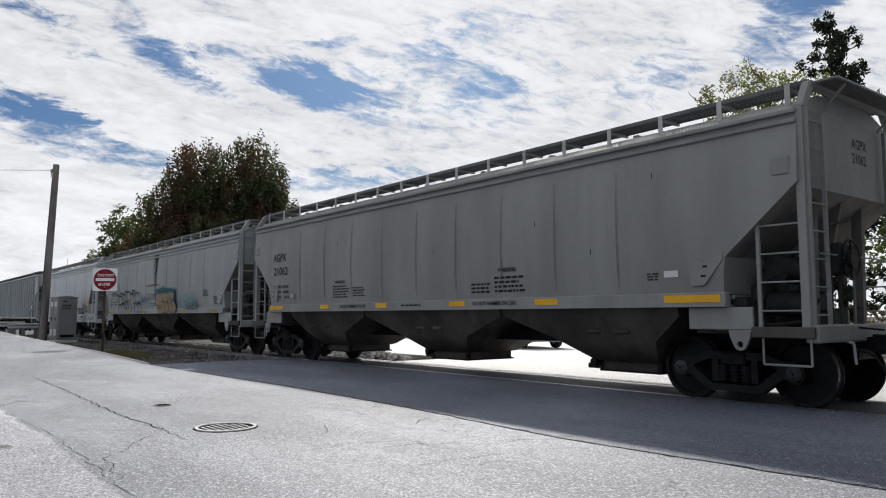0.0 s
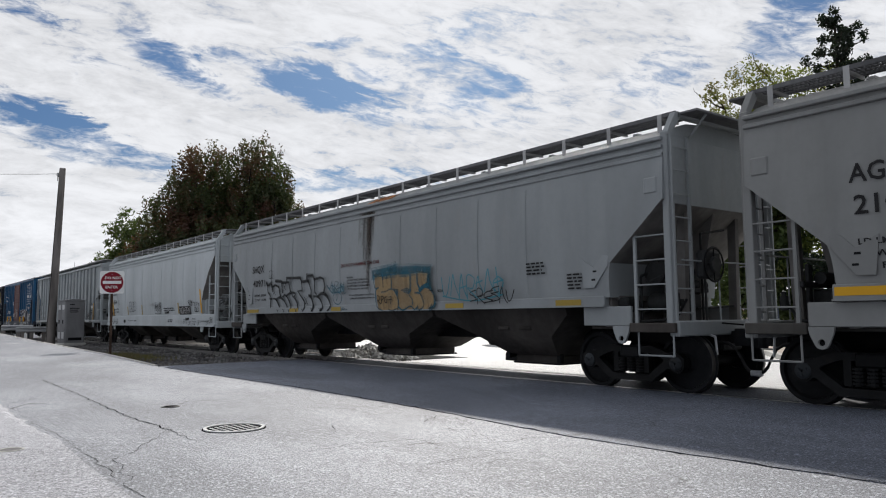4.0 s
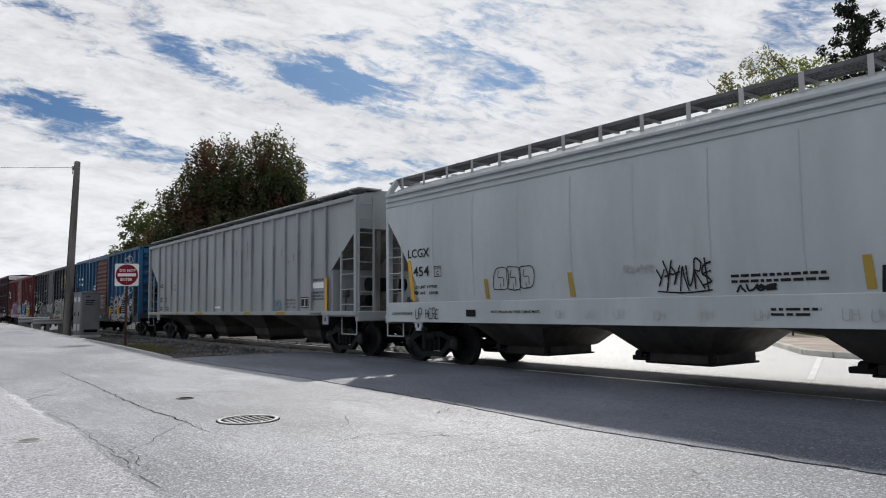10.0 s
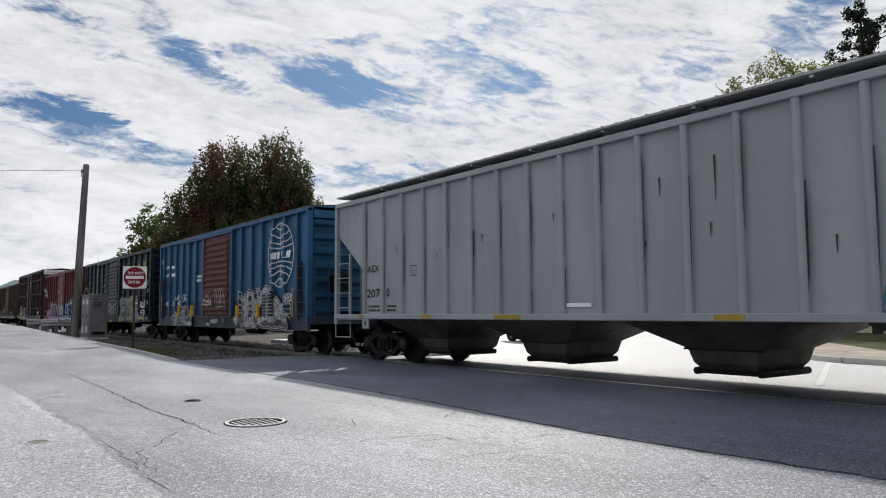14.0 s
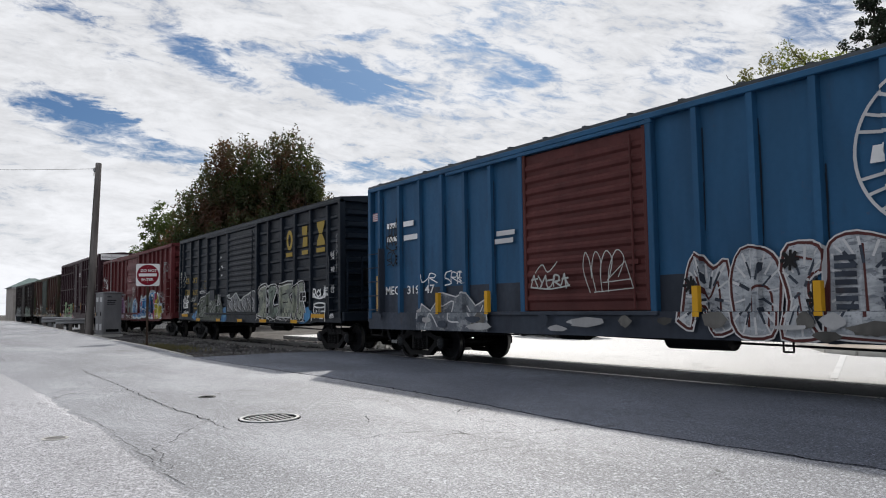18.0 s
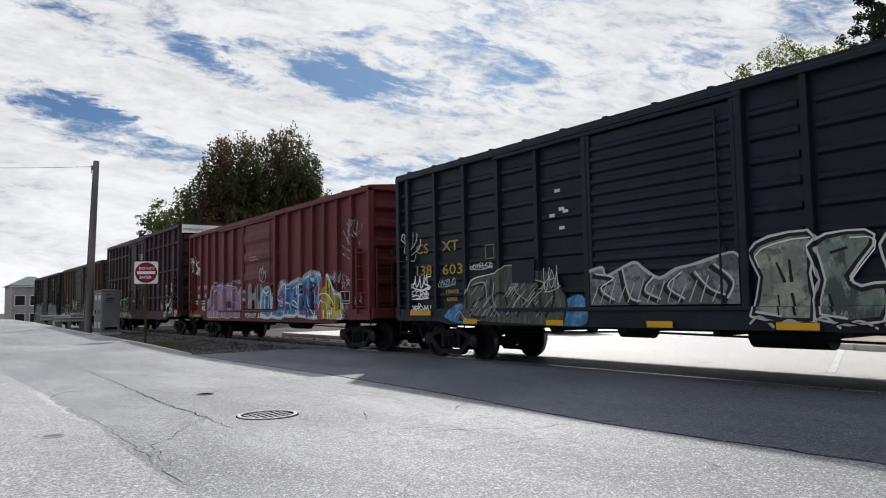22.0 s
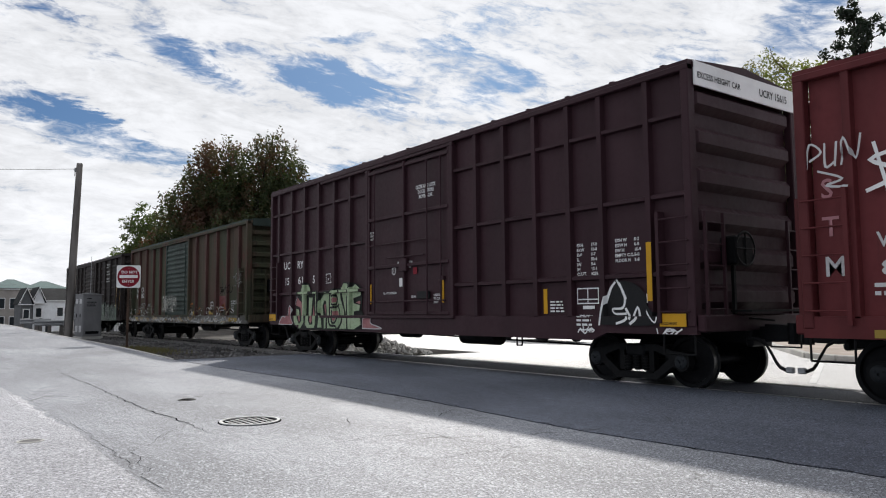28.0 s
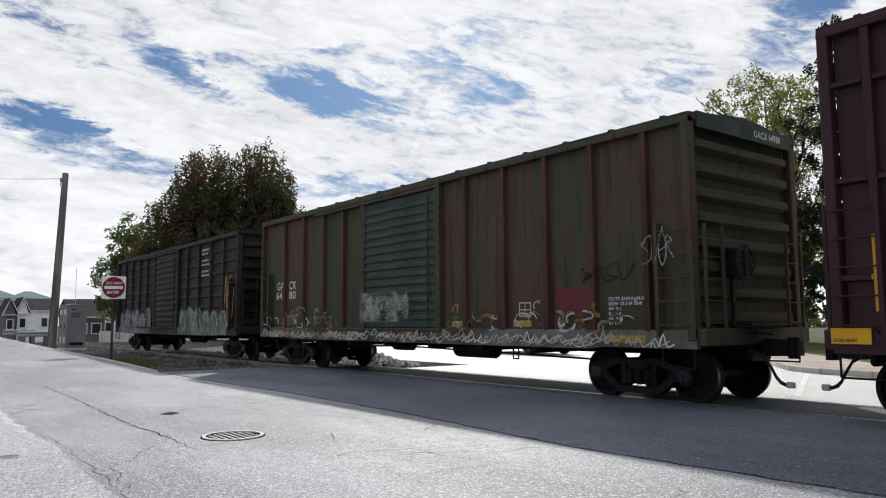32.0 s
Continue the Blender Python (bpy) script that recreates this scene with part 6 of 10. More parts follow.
def cabinet():
    t = thing("signal_cabinet", "grey steel railway signal cabinet on a concrete base", "cabinet", pose(-44.33, -2.6, -0.14, 0, 0, 11))
    part("base", M().chunk(-0.58, 0.58, -0.58, 0.58, 0.0, 0.16, 0.02), KERB, t)
    part("case", M().chunk(-0.5, 0.5, -0.5, 0.5, 0.16, 2.42, 0.015), CABINET, t)
    part("roof", M().prism_x([(-0.55, 2.42), (0.55, 2.42), (0.55, 2.46), (0, 2.53), (-0.55, 2.46)], -0.55, 0.55), CABINET, t)
    for x0, x1 in ((-0.48, -0.01), (0.01, 0.48)):
        d = part("door", M().chunk(x0, x1, -0.525, -0.5, 0.22, 2.38, 0.008), CABINET, t)
        part("handle", M().box((x0 + x1) / 2 - 0.02, (x0 + x1) / 2 + 0.02, -0.555, -0.525, 1.2, 1.4), GRIME, d)
        part("louvre", M().box(x0 + 0.1, x1 - 0.1, -0.535, -0.525, 1.95, 2.2), OFFWHITE, d)
        part("louvre", M().box(x0 + 0.1, x1 - 0.1, -0.535, -0.525, 0.4, 0.75), OFFWHITE, d)
    e = part("side_door", M().chunk(0.5, 0.52, -0.46, 0.46, 0.22, 2.38, 0.008), CABINET, t)
    for z, w in ((2.0, 0.5), (1.9, 0.42), (1.8, 0.45), (2.2, 0.25)):
        part("notice", M().box(0.521, 0.524, -0.3, -0.3 + w, z, z + 0.045), BLACK, e)
    part("vent", M().box(0.52, 0.532, -0.35, 0.35, 0.3, 0.45), GRIME, e)
    part("antenna", M().cyl((-0.3, 0.2, 2.45), (-0.3, 0.2, 4.6), 0.012, n=6), GALV, t)


cabinet()


def guard_rail():
    t = thing("guard_rail", "galvanised W-beam guard rail on stout posts beside the road", "guard rail", pose(-50.0, -3.7, -0.1, 0, 0, 90))
    prof = [(0, 0.55), (-0.05, 0.58), (-0.05, 0.64), (0, 0.69), (0, 0.73), (-0.05, 0.78), (-0.05, 0.84), (0, 0.87)]
    m = M()
    n = len(prof)
    vs = [(x, y, z + 0.1) for x in (-0.75, 0.95) for y, z in prof]
    vs += [(x, y + 0.006, z + 0.1) for x in (-0.75, 0.95) for y, z in prof]
    fs = []
    for o in (0, 2 * n):
        fs += [(o + i, o + i + 1, o + n + i + 1, o + n + i) for i in range(n - 1)]
    part("beam", m.add(vs, fs), GALV, t).location = (0, 0.12, 0)
    part("beam", M().add(vs, fs), GALV, t).matrix_basis = pose(-0.6, 1.4, 0.1)
    for x in (-0.6, 0.1, 0.75):
        part("post", M().chunk(x - 0.09, x + 0.09, 0.13, 0.33, -0.1, 0.95, 0.015), WOOD, t)
    for x in (-1.2, -0.2):
        part("post", M().chunk(x - 0.09, x + 0.09, 1.42, 1.6, -0.1, 1.1, 0.015), WOOD, t)


guard_rail()


# ---- planting ----
def leaf_mesh(centres, per, spread, size, seed, flat=0.75):
    rng = np.random.default_rng(seed)
    c = np.repeat(np.array(centres), per, axis=0)
    n = len(c)
    off = rng.normal(0, 1, (n, 3))
    off /= np.linalg.norm(off, axis=1)[:, None]
    off *= (rng.random(n) ** 0.5)[:, None] * np.array(spread)
    p = c + off
    a = rng.normal(0, 1, (n, 3))
    a /= np.linalg.norm(a, axis=1)[:, None]
    b = np.cross(a, rng.normal(0, 1, (n, 3)))
    b /= np.linalg.norm(b, axis=1)[:, None]
    s = size * rng.uniform(0.6, 1.3, n)[:, None]
    nrm = np.cross(a, b)
    v = np.stack([p - a * s, p - b * s * 0.45 + nrm * s * 0.15, p + a * s, p + b * s * 0.45 + nrm * s * 0.15], 1).reshape(-1, 3)
    f = np.arange(4 * n).reshape(-1, 4)
    d = bpy.data.meshes.new("crown")
    d.from_pydata(v.tolist(), [], f.tolist())
    return d


def limbs(m, base, tip, r, rng, depth, ends):
    """A tapering, slightly crooked limb with side limbs."""
    base, tip = Vector(base), Vector(tip)
    pts = [base]
    k = 4
    for i in range(1, k + 1):
        p = base.lerp(tip, i / k)
        p += Vector((rng.uniform(-1, 1), rng.uniform(-1, 1), rng.uniform(-0.4, 0.4))) * (tip - base).length * 0.05
        pts.append(p)
    for i in range(k):
        m.cyl(pts[i], pts[i + 1], r * (1 - 0.75 * i / k), r * (1 - 0.75 * (i + 1) / k), 7 if depth > 1 else 5, False)
    ends.append(pts[-1])
    if depth:
        for _ in range(3 if depth > 1 else 2):
            q = pts[rng.choice((2, 3, 4))]
            way = (tip - base).normalized()
            side = Vector((rng.uniform(-1, 1), rng.uniform(-1, 1), rng.uniform(-0.1, 0.9)))
            limbs(m, q, q + (way * 0.5 + side * 0.8).normalized() * (tip - base).length * rng.uniform(0.14, 0.24), r * 0.4, rng, depth - 1, ends)


def leafy_tree(label, x, y, z0, lobes, trunk_r, leaf, count, per, size, spread, seed, clear=0.0):
    """lobes: (dx, dy, z, half width, half height) of the crown's swellings."""
    rng = random.Random(seed)
    t = thing("tree", label, "tree", pose(x, y, z0))
    wood = M()
    ends = []
    top = max(l[2] for l in lobes)
    wood.cyl((0, 0, -0.2), (0.1, 0.05, top * 0.3), trunk_r * 1.15, trunk_r * 0.85, 10, False)
    wood.cyl((0, 0, -0.2), (0, 0, 0.5), trunk_r * 1.6, trunk_r * 1.1, 10, False)
    part("trunk", wood, BARK, t, "", True)
    for dx, dy, z, w, h in lobes:
        for _ in range(3):
            b = M()
            tip = (dx + rng.uniform(-0.55, 0.55) * w, dy + rng.uniform(-0.55, 0.55) * w, z + rng.uniform(-0.3, 0.4) * h)
            limbs(b, (0.1, 0.05, top * rng.uniform(0.2, 0.3)), tip, trunk_r * 0.45, rng, 2, ends)
            part("limb", b, BARK, t)
    cs = []
    tot = sum(l[3] * l[3] * l[4] for l in lobes)
    for dx, dy, z, w, h in lobes:
        for _ in range(int(count * w * w * h / tot)):
            while True:
                d = Vector((rng.gauss(0, 1), rng.gauss(0, 1), rng.gauss(0, 1))).normalized()
                q = rng.random() ** 0.42
                bump = 1.0 + 0.16 * noise.noise(Vector((d.x * 2.2 + seed, d.y * 2.2, d.z * 2.2))) + 0.10 * noise.noise(Vector((d.x * 6 + seed, d.y * 6, d.z * 6)))
                p = Vector((dx + d.x * w * q * bump, dy + d.y * w * q * bump, z + d.z * h * q * bump))
                if p.z > clear:
                    break
            cs.append(p)
    cs += [e for e in ends if e.z > clear and any(((e.x - l[0]) / l[3]) ** 2 + ((e.y - l[1]) / l[3]) ** 2 + ((e.z - l[2]) / l[4]) ** 2 < 0.95 for l in lobes)]
    d = leaf_mesh(cs, per, spread, size, seed)
    crown = part("crown", d, leaf, t)
    crown["kind"] = "stuff"
    return t


MAPLE = leaf_mat("reddening_maple_leaves", (0.04, 0.058, 0.022), (0.068, 0.082, 0.032), (0.1, 0.048, 0.032))
GREENLEAF = leaf_mat("fresh_green_leaves", (0.055, 0.085, 0.026), (0.1, 0.14, 0.042), (0.08, 0.1, 0.035))
LIME = leaf_mat("yellow_green_leaves", (0.12, 0.15, 0.035), (0.2, 0.23, 0.06), (0.16, 0.15, 0.07))
PINE = leaf_mat("dark_conifer_needles", (0.008, 0.016, 0.01), (0.014, 0.024, 0.014), (0.012, 0.02, 0.012))
ACROSS = Vector((0.61, 0.79, 0))


def lobe(u, z, w, h):
    return (ACROSS.x * u, ACROSS.y * u, z, w, h)


leafy_tree("large maple with leaves turning dark red", -63.5, 12.0, -0.15, (lobe(-0.4, 11.6, 3.3, 5.3), lobe(4.1, 11.6, 3.2, 5.6), lobe(-2.6, 8.8, 3.5, 4.3), lobe(5.3, 8.6, 3.2, 4.8), lobe(1.2, 6.4, 5.4, 4.2), lobe(-4.7, 6.2, 2.9, 3.2)), 0.42, MAPLE, 5000, 24, 0.15, (0.36, 0.36, 0.85), 11, 2.2)
leafy_tree("smaller bright green tree beside the maple", -75.0, 7.2, -0.5, (lobe(1.4, 9.0, 2.4, 3.2), lobe(-0.3, 6.2, 2.2, 2.4), lobe(1.8, 4.8, 2.4, 3.0), lobe(-0.6, 3.8, 1.5, 1.8)), 0.18, GREENLEAF, 420, 26, 0.18, (0.6, 0.6, 0.5), 12, 1.2)
leafy_tree("round tree with yellow-green leaves and open twigs", -20.3, 26.0, 0.1, ((-0.7, 0.3, 12.7, 2.3, 2.7), (2.2, 0, 12.1, 2.6, 2.2), (0.6, 0, 8.8, 4.2, 3.3), (-0.2, 0, 5.2, 3.6, 2.8)), 0.28, LIME, 760, 30, 0.1, (0.42, 0.42, 0.4), 13, 2.0)
leafy_tree("dense dark green tree behind the lawn", -22.2, 25.8, 0.1, ((0, 0, 5.3, 3.4, 4.2), (1.8, 0.6, 4.4, 3.0, 3.8)), 0.3, GREENLEAF, 800, 26, 0.2, (0.65, 0.65, 0.6), 15, 0.3)
leafy_tree("broad green tree behind the lawn", -13.0, 32.0, 0.1, ((0, 0, 6.5, 5.0, 5.4), (4.0, 1, 5.6, 3.8, 4.6)), 0.3, GREENLEAF, 800, 26, 0.18, (0.6, 0.6, 0.5), 14, 1.2)


def conifer(x, y, h, seed):
    rng = random.Random(seed)
    t = thing("tree", "dark spiky conifer with upturned tufts", "tree", pose(x, y, 0.1))
    part("trunk", M().cyl((0, 0, -0.2), (0, 0, h * 0.97), 0.24, 0.05, 9, False), BARK, t, "", True)
    cs = []
    z = 1.0
    while z < h * 0.97:
        reach = min(2.9, 0.45 + (h - z) * 0.34)
        for _ in range(4):
            a = rng.uniform(0, 6.28)
            m = M()
            r = reach * rng.uniform(0.4, 1.15)
            tip = Vector((math.cos(a) * r, math.sin(a) * r, z + rng.uniform(0.2, 0.6) * r))
            m.cyl((0, 0, z), tip, 0.05, 0.02, 5, False)
            part("limb", m, BARK, t)
            for k in range(max(2, int(r * 2.4))):
                u = (k + 0.8) / max(2, int(r * 2.4))
                cs.append((tip.x * u + rng.uniform(-0.12, 0.12), tip.y * u + rng.uniform(-0.12, 0.12), z + (tip.z - z) * u + rng.uniform(-0.05, 0.25)))
        z += 0.7
    cs.append((0, 0, h))
    crown = part("crown", leaf_mesh(cs, 60, (0.26, 0.26, 0.34), 0.11, seed), PINE, t)
    crown["kind"] = "stuff"


conifer(-15.75, 25.15, 15.7, 21)


def far_woods():
    rng = random.Random(31)
    cs = []
    for _ in range(900):
        x = rng.uniform(-260, 60)
        y = 120 + rng.uniform(-8, 8) + 0.1 * abs(x)
        cs.append((x, y, rng.uniform(-1.0, 3.0 + 1.6 * noise.noise(Vector((x * 0.05, 0, 0))))))
    tagged(part("far_woods", leaf_mesh(cs, 14, (2.2, 2.2, 1.1), 0.6, 31), MAPLE), "low dark line of distant trees", "trees", "", "stuff")


far_woods()


def tufts():
    rng = random.Random(41)
    m = M()
    for _ in range(700):
        x, y = -29.0 + rng.gauss(0, 1.5), -3.6 + rng.gauss(0, 0.4)
        if y < edge_y(x) + 0.25 or y > -1.7 or x > -20.8:
            continue
        for _ in range(4):
            a = rng.uniform(0, 6.28)
            h = rng.uniform(0.05, 0.19)
            lean = rng.uniform(0.02, 0.09)
            w = 0.008
            m.add([(x - w * math.sin(a), y + w * math.cos(a), -0.15), (x + w * math.sin(a), y - w * math.cos(a), -0.15), (x + lean * math.cos(a), y + lean * math.sin(a), -0.15 + h)], ((0, 1, 2),))
    solid("verge_grass", m, leaf_mat("dry_verge_grass", (0.09, 0.09, 0.035), (0.15, 0.13, 0.06), (0.12, 0.1, 0.05)), "thin dry grass round the sign post", "grass", "", "stuff")


tufts()


# ---- houses beyond the crest ----
GLASSY = surf("dark_window_glass", (0.03, 0.035, 0.04), 0.12, 0, 0.1, 4.0, 0.0)
SIDING = surf("white_clapboard", (0.8, 0.81, 0.82), 0.7, 0, 0.05, 6.0, 0.1)
SLATE = surf("dark_shingles", (0.022, 0.023, 0.025), 0.95, 0, 0.2, 14.0, 0.3)
GREENROOF = surf("green_metal_roof", (0.11, 0.17, 0.16), 0.5, 0.2, 0.1, 4.0, 0.1)
TANWALL = surf("tan_stucco", (0.36, 0.33, 0.3), 0.9, 0, 0.08, 6.0, 0.1)
GREYSIDE = surf("dark_grey_siding", (0.12, 0.125, 0.13), 0.8, 0, 0.1, 6.0, 0.1)


def house(label, x, y, wide, deep, eave, ridge, wall, roof, windows, turn=0.0, hip=False, name="house", gable=False):
    """wide along y, deep along x, front towards +x; windows: (y, z, width, height) on the front."""
    g = fall(x, y) - 0.2
    t = thing(name, label, "house", pose(x, y, g, 0, 0, turn))
    part("wall", M().box(-deep, 0, 0, wide, 0, eave - g), wall, t)
    e, r = eave - g, ridge - g
    m = M()
    if gable:
        m.add([(0.3, -0.25, e - 0.15), (0.3, wide / 2, r), (0.3, wide + 0.25, e - 0.15), (-deep, -0.25, e - 0.15), (-deep, wide / 2, r), (-deep, wide + 0.25, e - 0.15), (0.3, -0.25, e), (0.3, wide / 2, r + 0.16), (0.3, wide + 0.25, e), (-deep, -0.25, e), (-deep, wide / 2, r + 0.16), (-deep, wide + 0.25, e)],
              ((0, 1, 7, 6), (1, 2, 8, 7), (6, 7, 10, 9), (7, 8, 11, 10), (0, 3, 4, 1), (1, 4, 5, 2), (3, 9, 10, 4), (4, 10, 11, 5), (0, 6, 9, 3), (2, 5, 11, 8)))
        part("gable_wall", M().prism_x([(0.0, e), (wide, e), (wide / 2, r)], -0.05, 0.0), wall, t)
        part("gable_trim", M().add([(0.31, -0.3, e - 0.2), (0.31, wide / 2, r - 0.05), (0.31, wide / 2, r + 0.14), (0.31, -0.3, e), (0.31, wide + 0.3, e - 0.2), (0.31, wide + 0.3, e), (0.36, -0.3, e - 0.2), (0.36, wide / 2, r - 0.05), (0.36, wide / 2, r + 0.14), (0.36, -0.3, e), (0.36, wide + 0.3, e - 0.2), (0.36, wide + 0.3, e)], ((0, 1, 2, 3), (1, 4, 5, 2), (6, 7, 8, 9), (7, 10, 11, 8), (0, 1, 7, 6), (1, 4, 10, 7), (3, 2, 8, 9), (2, 5, 11, 8), (0, 3, 9, 6), (4, 5, 11, 10))), WHITE, t, "white gable trim")
    elif hip:
        i = min(wide, deep) * 0.42
        m.add([(0.4, -0.4, e), (0.4, wide + 0.4, e), (-deep - 0.4, wide + 0.4, e), (-deep - 0.4, -0.4, e), (-deep / 2, i, r), (-deep / 2, wide - i, r)], ((0, 1, 5, 4), (1, 2, 5), (2, 3, 4, 5), (3, 0, 4), (3, 2, 1, 0)))
    else:
        for dz in (0.0,):
            m.add([(0.35, -0.35, e - 0.1), (0.35, wide + 0.35, e - 0.1), (-deep / 2, wide + 0.35, r), (-deep / 2, -0.35, r), (-deep - 0.35, wide + 0.35, e - 0.1), (-deep - 0.35, -0.35, e - 0.1)], ((0, 1, 2, 3), (3, 2, 4, 5), (0, 3, 5), (1, 4, 2), (0, 5, 4, 1)))
    part("roof", m, roof, t)
    part("eave_board", M().box(0.0, 0.36, -0.3, wide + 0.3, e - 0.22, e - 0.1), WHITE, t)
    for wy, wz, ww, wh in windows:
        w = part("window", M().box(0.0, 0.06, wy - ww / 2 - 0.1, wy + ww / 2 + 0.1, wz - g - 0.1, wz - g + wh + 0.1), WHITE, t)
        part("pane", M().box(0.05, 0.075, wy - ww / 2, wy + ww / 2, wz - g, wz - g + wh), GLASSY, w)
    return t


house("white clapboard house with a dark shingle roof", -130.0, 6.9, 4.6, 8.0, 3.5, 5.3, SIDING, SLATE, ((3.0, 0.9, 0.8, 1.3), (1.4, -1.6, 0.8, 1.3), (3.4, -1.6, 0.8, 1.3)))
house("narrow gabled house with white trim", -126.0, 5.6, 1.5, 7.0, 3.0, 5.2, SIDING, SLATE, ((0.75, 0.8, 0.7, 1.3), (0.75, -1.6, 0.7, 1.3)), 0, False, "house", True)
house("second narrow gabled house with white trim", -124.0, 3.7, 1.5, 7.0, 2.8, 5.0, GREYSIDE, SLATE, ((0.75, 0.6, 0.7, 1.3),), 0, False, "house", True)
house("large tan building with a green hipped metal roof", -140.0, 1.4, 6.6, 12.0, 5.5, 7.2, TANWALL, GREENROOF, ((1.2, 2.2, 1.4, 1.6), (3.4, 2.2, 1.4, 1.6), (1.2, -1.0, 1.4, 1.8), (3.4, -1.0, 1.4, 1.8)), 0, True, "building")
house("second tan building with a green hipped metal roof", -152.0, 8.0, 6.6, 10.0, 5.9, 7.4, TANWALL, GREENROOF, ((1.5, 2.6, 1.2, 1.5), (4.0, 2.6, 1.2, 1.5)), 0, True, "building")
house("low house with a dark roof and grey siding", -92.0, 6.6, 3.4, 8.0, 2.2, 4.2, GREYSIDE, SLATE, ((1.0, 0.2, 0.9, 1.1), (2.5, 0.2, 0.9, 1.1)))
house("white-sided house with a steep roof", -104.0, 10.4, 4.4, 7.0, 2.6, 4.6, SIDING, SLATE, ((1.2, 0.2, 0.9, 1.2), (2.9, 0.2, 0.9, 1.2)))


def fence():
    t = thing("fence", "white board fence beyond the track", "fence", pose(-74.0, 5.4, fall(-74, 0) - 0.1))
    for i in range(22):
        part("board", M().chunk(-0.02, 0.02, i * 0.24, i * 0.24 + 0.21, 0.05, 1.1, 0.006), WHITE, t)
    part("rail", M().box(-0.07, -0.02, 0, 5.3, 0.3, 0.4), WHITE, t)
    part("rail", M().box(-0.07, -0.02, 0, 5.3, 0.8, 0.9), WHITE, t)


fence()
t = thing("street_post", "grey steel post at the lawn's edge", "post", pose(-17.3, 19.0, 0.1))
part("shaft", M().cyl((0, 0, 0), (0, 0, 3.6), 0.12, 0.1, 14), ZINC, t, "", True)
part("foot", M().chunk(-0.22, 0.22, -0.22, 0.22, 0, 0.05, 0.01), ZINC, t)
t = thing("collection_bin", "dark street collection box on four legs", "box", pose(-14.5, 15.4, 0.12, 0, 0, 30))
part("case", M().chunk(-0.34, 0.34, -0.32, 0.32, 0.28, 1.3, 0.04), BLUE_LOW, t)
for x in (-0.28, 0.28):
    for y in (-0.26, 0.26):
        part("leg", M().box(x - 0.03, x + 0.03, y - 0.03, y + 0.03, 0, 0.3), BLUE_LOW, t)


def minivan(x, y, turn):
    silver = surf("silver_car_paint", (0.32, 0.34, 0.36), 0.3, 0.5, 0.04, 5.0, 0.0)
    t = thing("minivan", "silver minivan parked on the pale lot", "car", pose(x, y, 0.0, 0, 0, turn))
    # side outline, nose towards +x
    prof = [(0.05, 0.28), (0.0, 0.5), (-0.05, 0.72), (-0.35, 0.9), (-1.15, 1.02), (-1.3, 1.08), (-2.15, 1.62), (-2.6, 1.72), (-4.3, 1.7), (-4.75, 1.45), (-4.85, 0.9), (-4.85, 0.3)]
    rings = []
    for yy, k in ((-0.92, 0.0), (-0.86, 0.35), (-0.7, 0.75), (-0.45, 0.95), (0.0, 1.0), (0.45, 0.95), (0.7, 0.75), (0.86, 0.35), (0.92, 0.0)):
        rings.append([(px - (1 - k) * 0.1 * (1 if px > -2 else -0.5), yy * (1.0 if pz < 1.05 else 1.0 - 0.22 * (pz - 1.05)), pz - (1 - k) * 0.05 * (1 if pz > 0.5 else 0)) for px, pz in prof])
    part("body", M().loft(rings), silver, t, "", True)
    part("windscreen", M().add([(-1.30, -0.7, 1.10), (-1.30, 0.7, 1.10), (-2.1, 0.62, 1.60), (-2.1, -0.62, 1.60), (-1.26, -0.7, 1.12), (-1.26, 0.7, 1.12), (-2.06, 0.62, 1.62), (-2.06, -0.62, 1.62)], ((0, 1, 2, 3), (4, 5, 6, 7), (0, 1, 5, 4), (2, 3, 7, 6), (1, 2, 6, 5), (0, 3, 7, 4))), GLASSY, t)
    for s in (-1, 1):
        part("side_window", M().prism([(-1.75, 1.1), (-4.4, 1.1), (-4.3, 1.55), (-2.3, 1.55)][::-1], *sorted((s * 0.83, s * 0.925))), GLASSY, t)
        part("headlight", M().chunk(-0.3, 0.03, s * 0.68 - 0.16, s * 0.68 + 0.16, 0.66, 0.84, 0.03), GALV, t)
        part("mirror", M().chunk(-1.75, -1.6, s * 1.0 - 0.08, s * 1.0 + 0.08, 1.05, 1.2, 0.03), silver, t)
        for wx in (-0.95, -3.95):
            w = part("wheel", M().lathe([(0.2, 0.0), (0.33, 0.0), (0.34, 0.05), (0.34, 0.18), (0.33, 0.22), (0.2, 0.22)], (wx, s * 0.78 - 0.11, 0.34), "y", 24), BLACK, t, "", True)
            part("rim", M().lathe([(0.03, 0.09), (0.2, 0.05), (0.21, 0.17), (0.03, 0.13)], (wx, s * 0.78 - 0.11, 0.34), "y", 20), GALV, w, "", True)
    part("grille", M().chunk(-0.02, 0.06, -0.45, 0.45, 0.62, 0.8, 0.02), BLACK, t)
    part("bumper", M().chunk(-0.15, 0.1, -0.86, 0.86, 0.3, 0.56, 0.06), silver, t)
    part("number_plate", M().chunk(0.1, 0.115, -0.16, 0.16, 0.4, 0.52, 0.004), OFFWHITE, t)


minivan(-19.9, 9.75, -14)


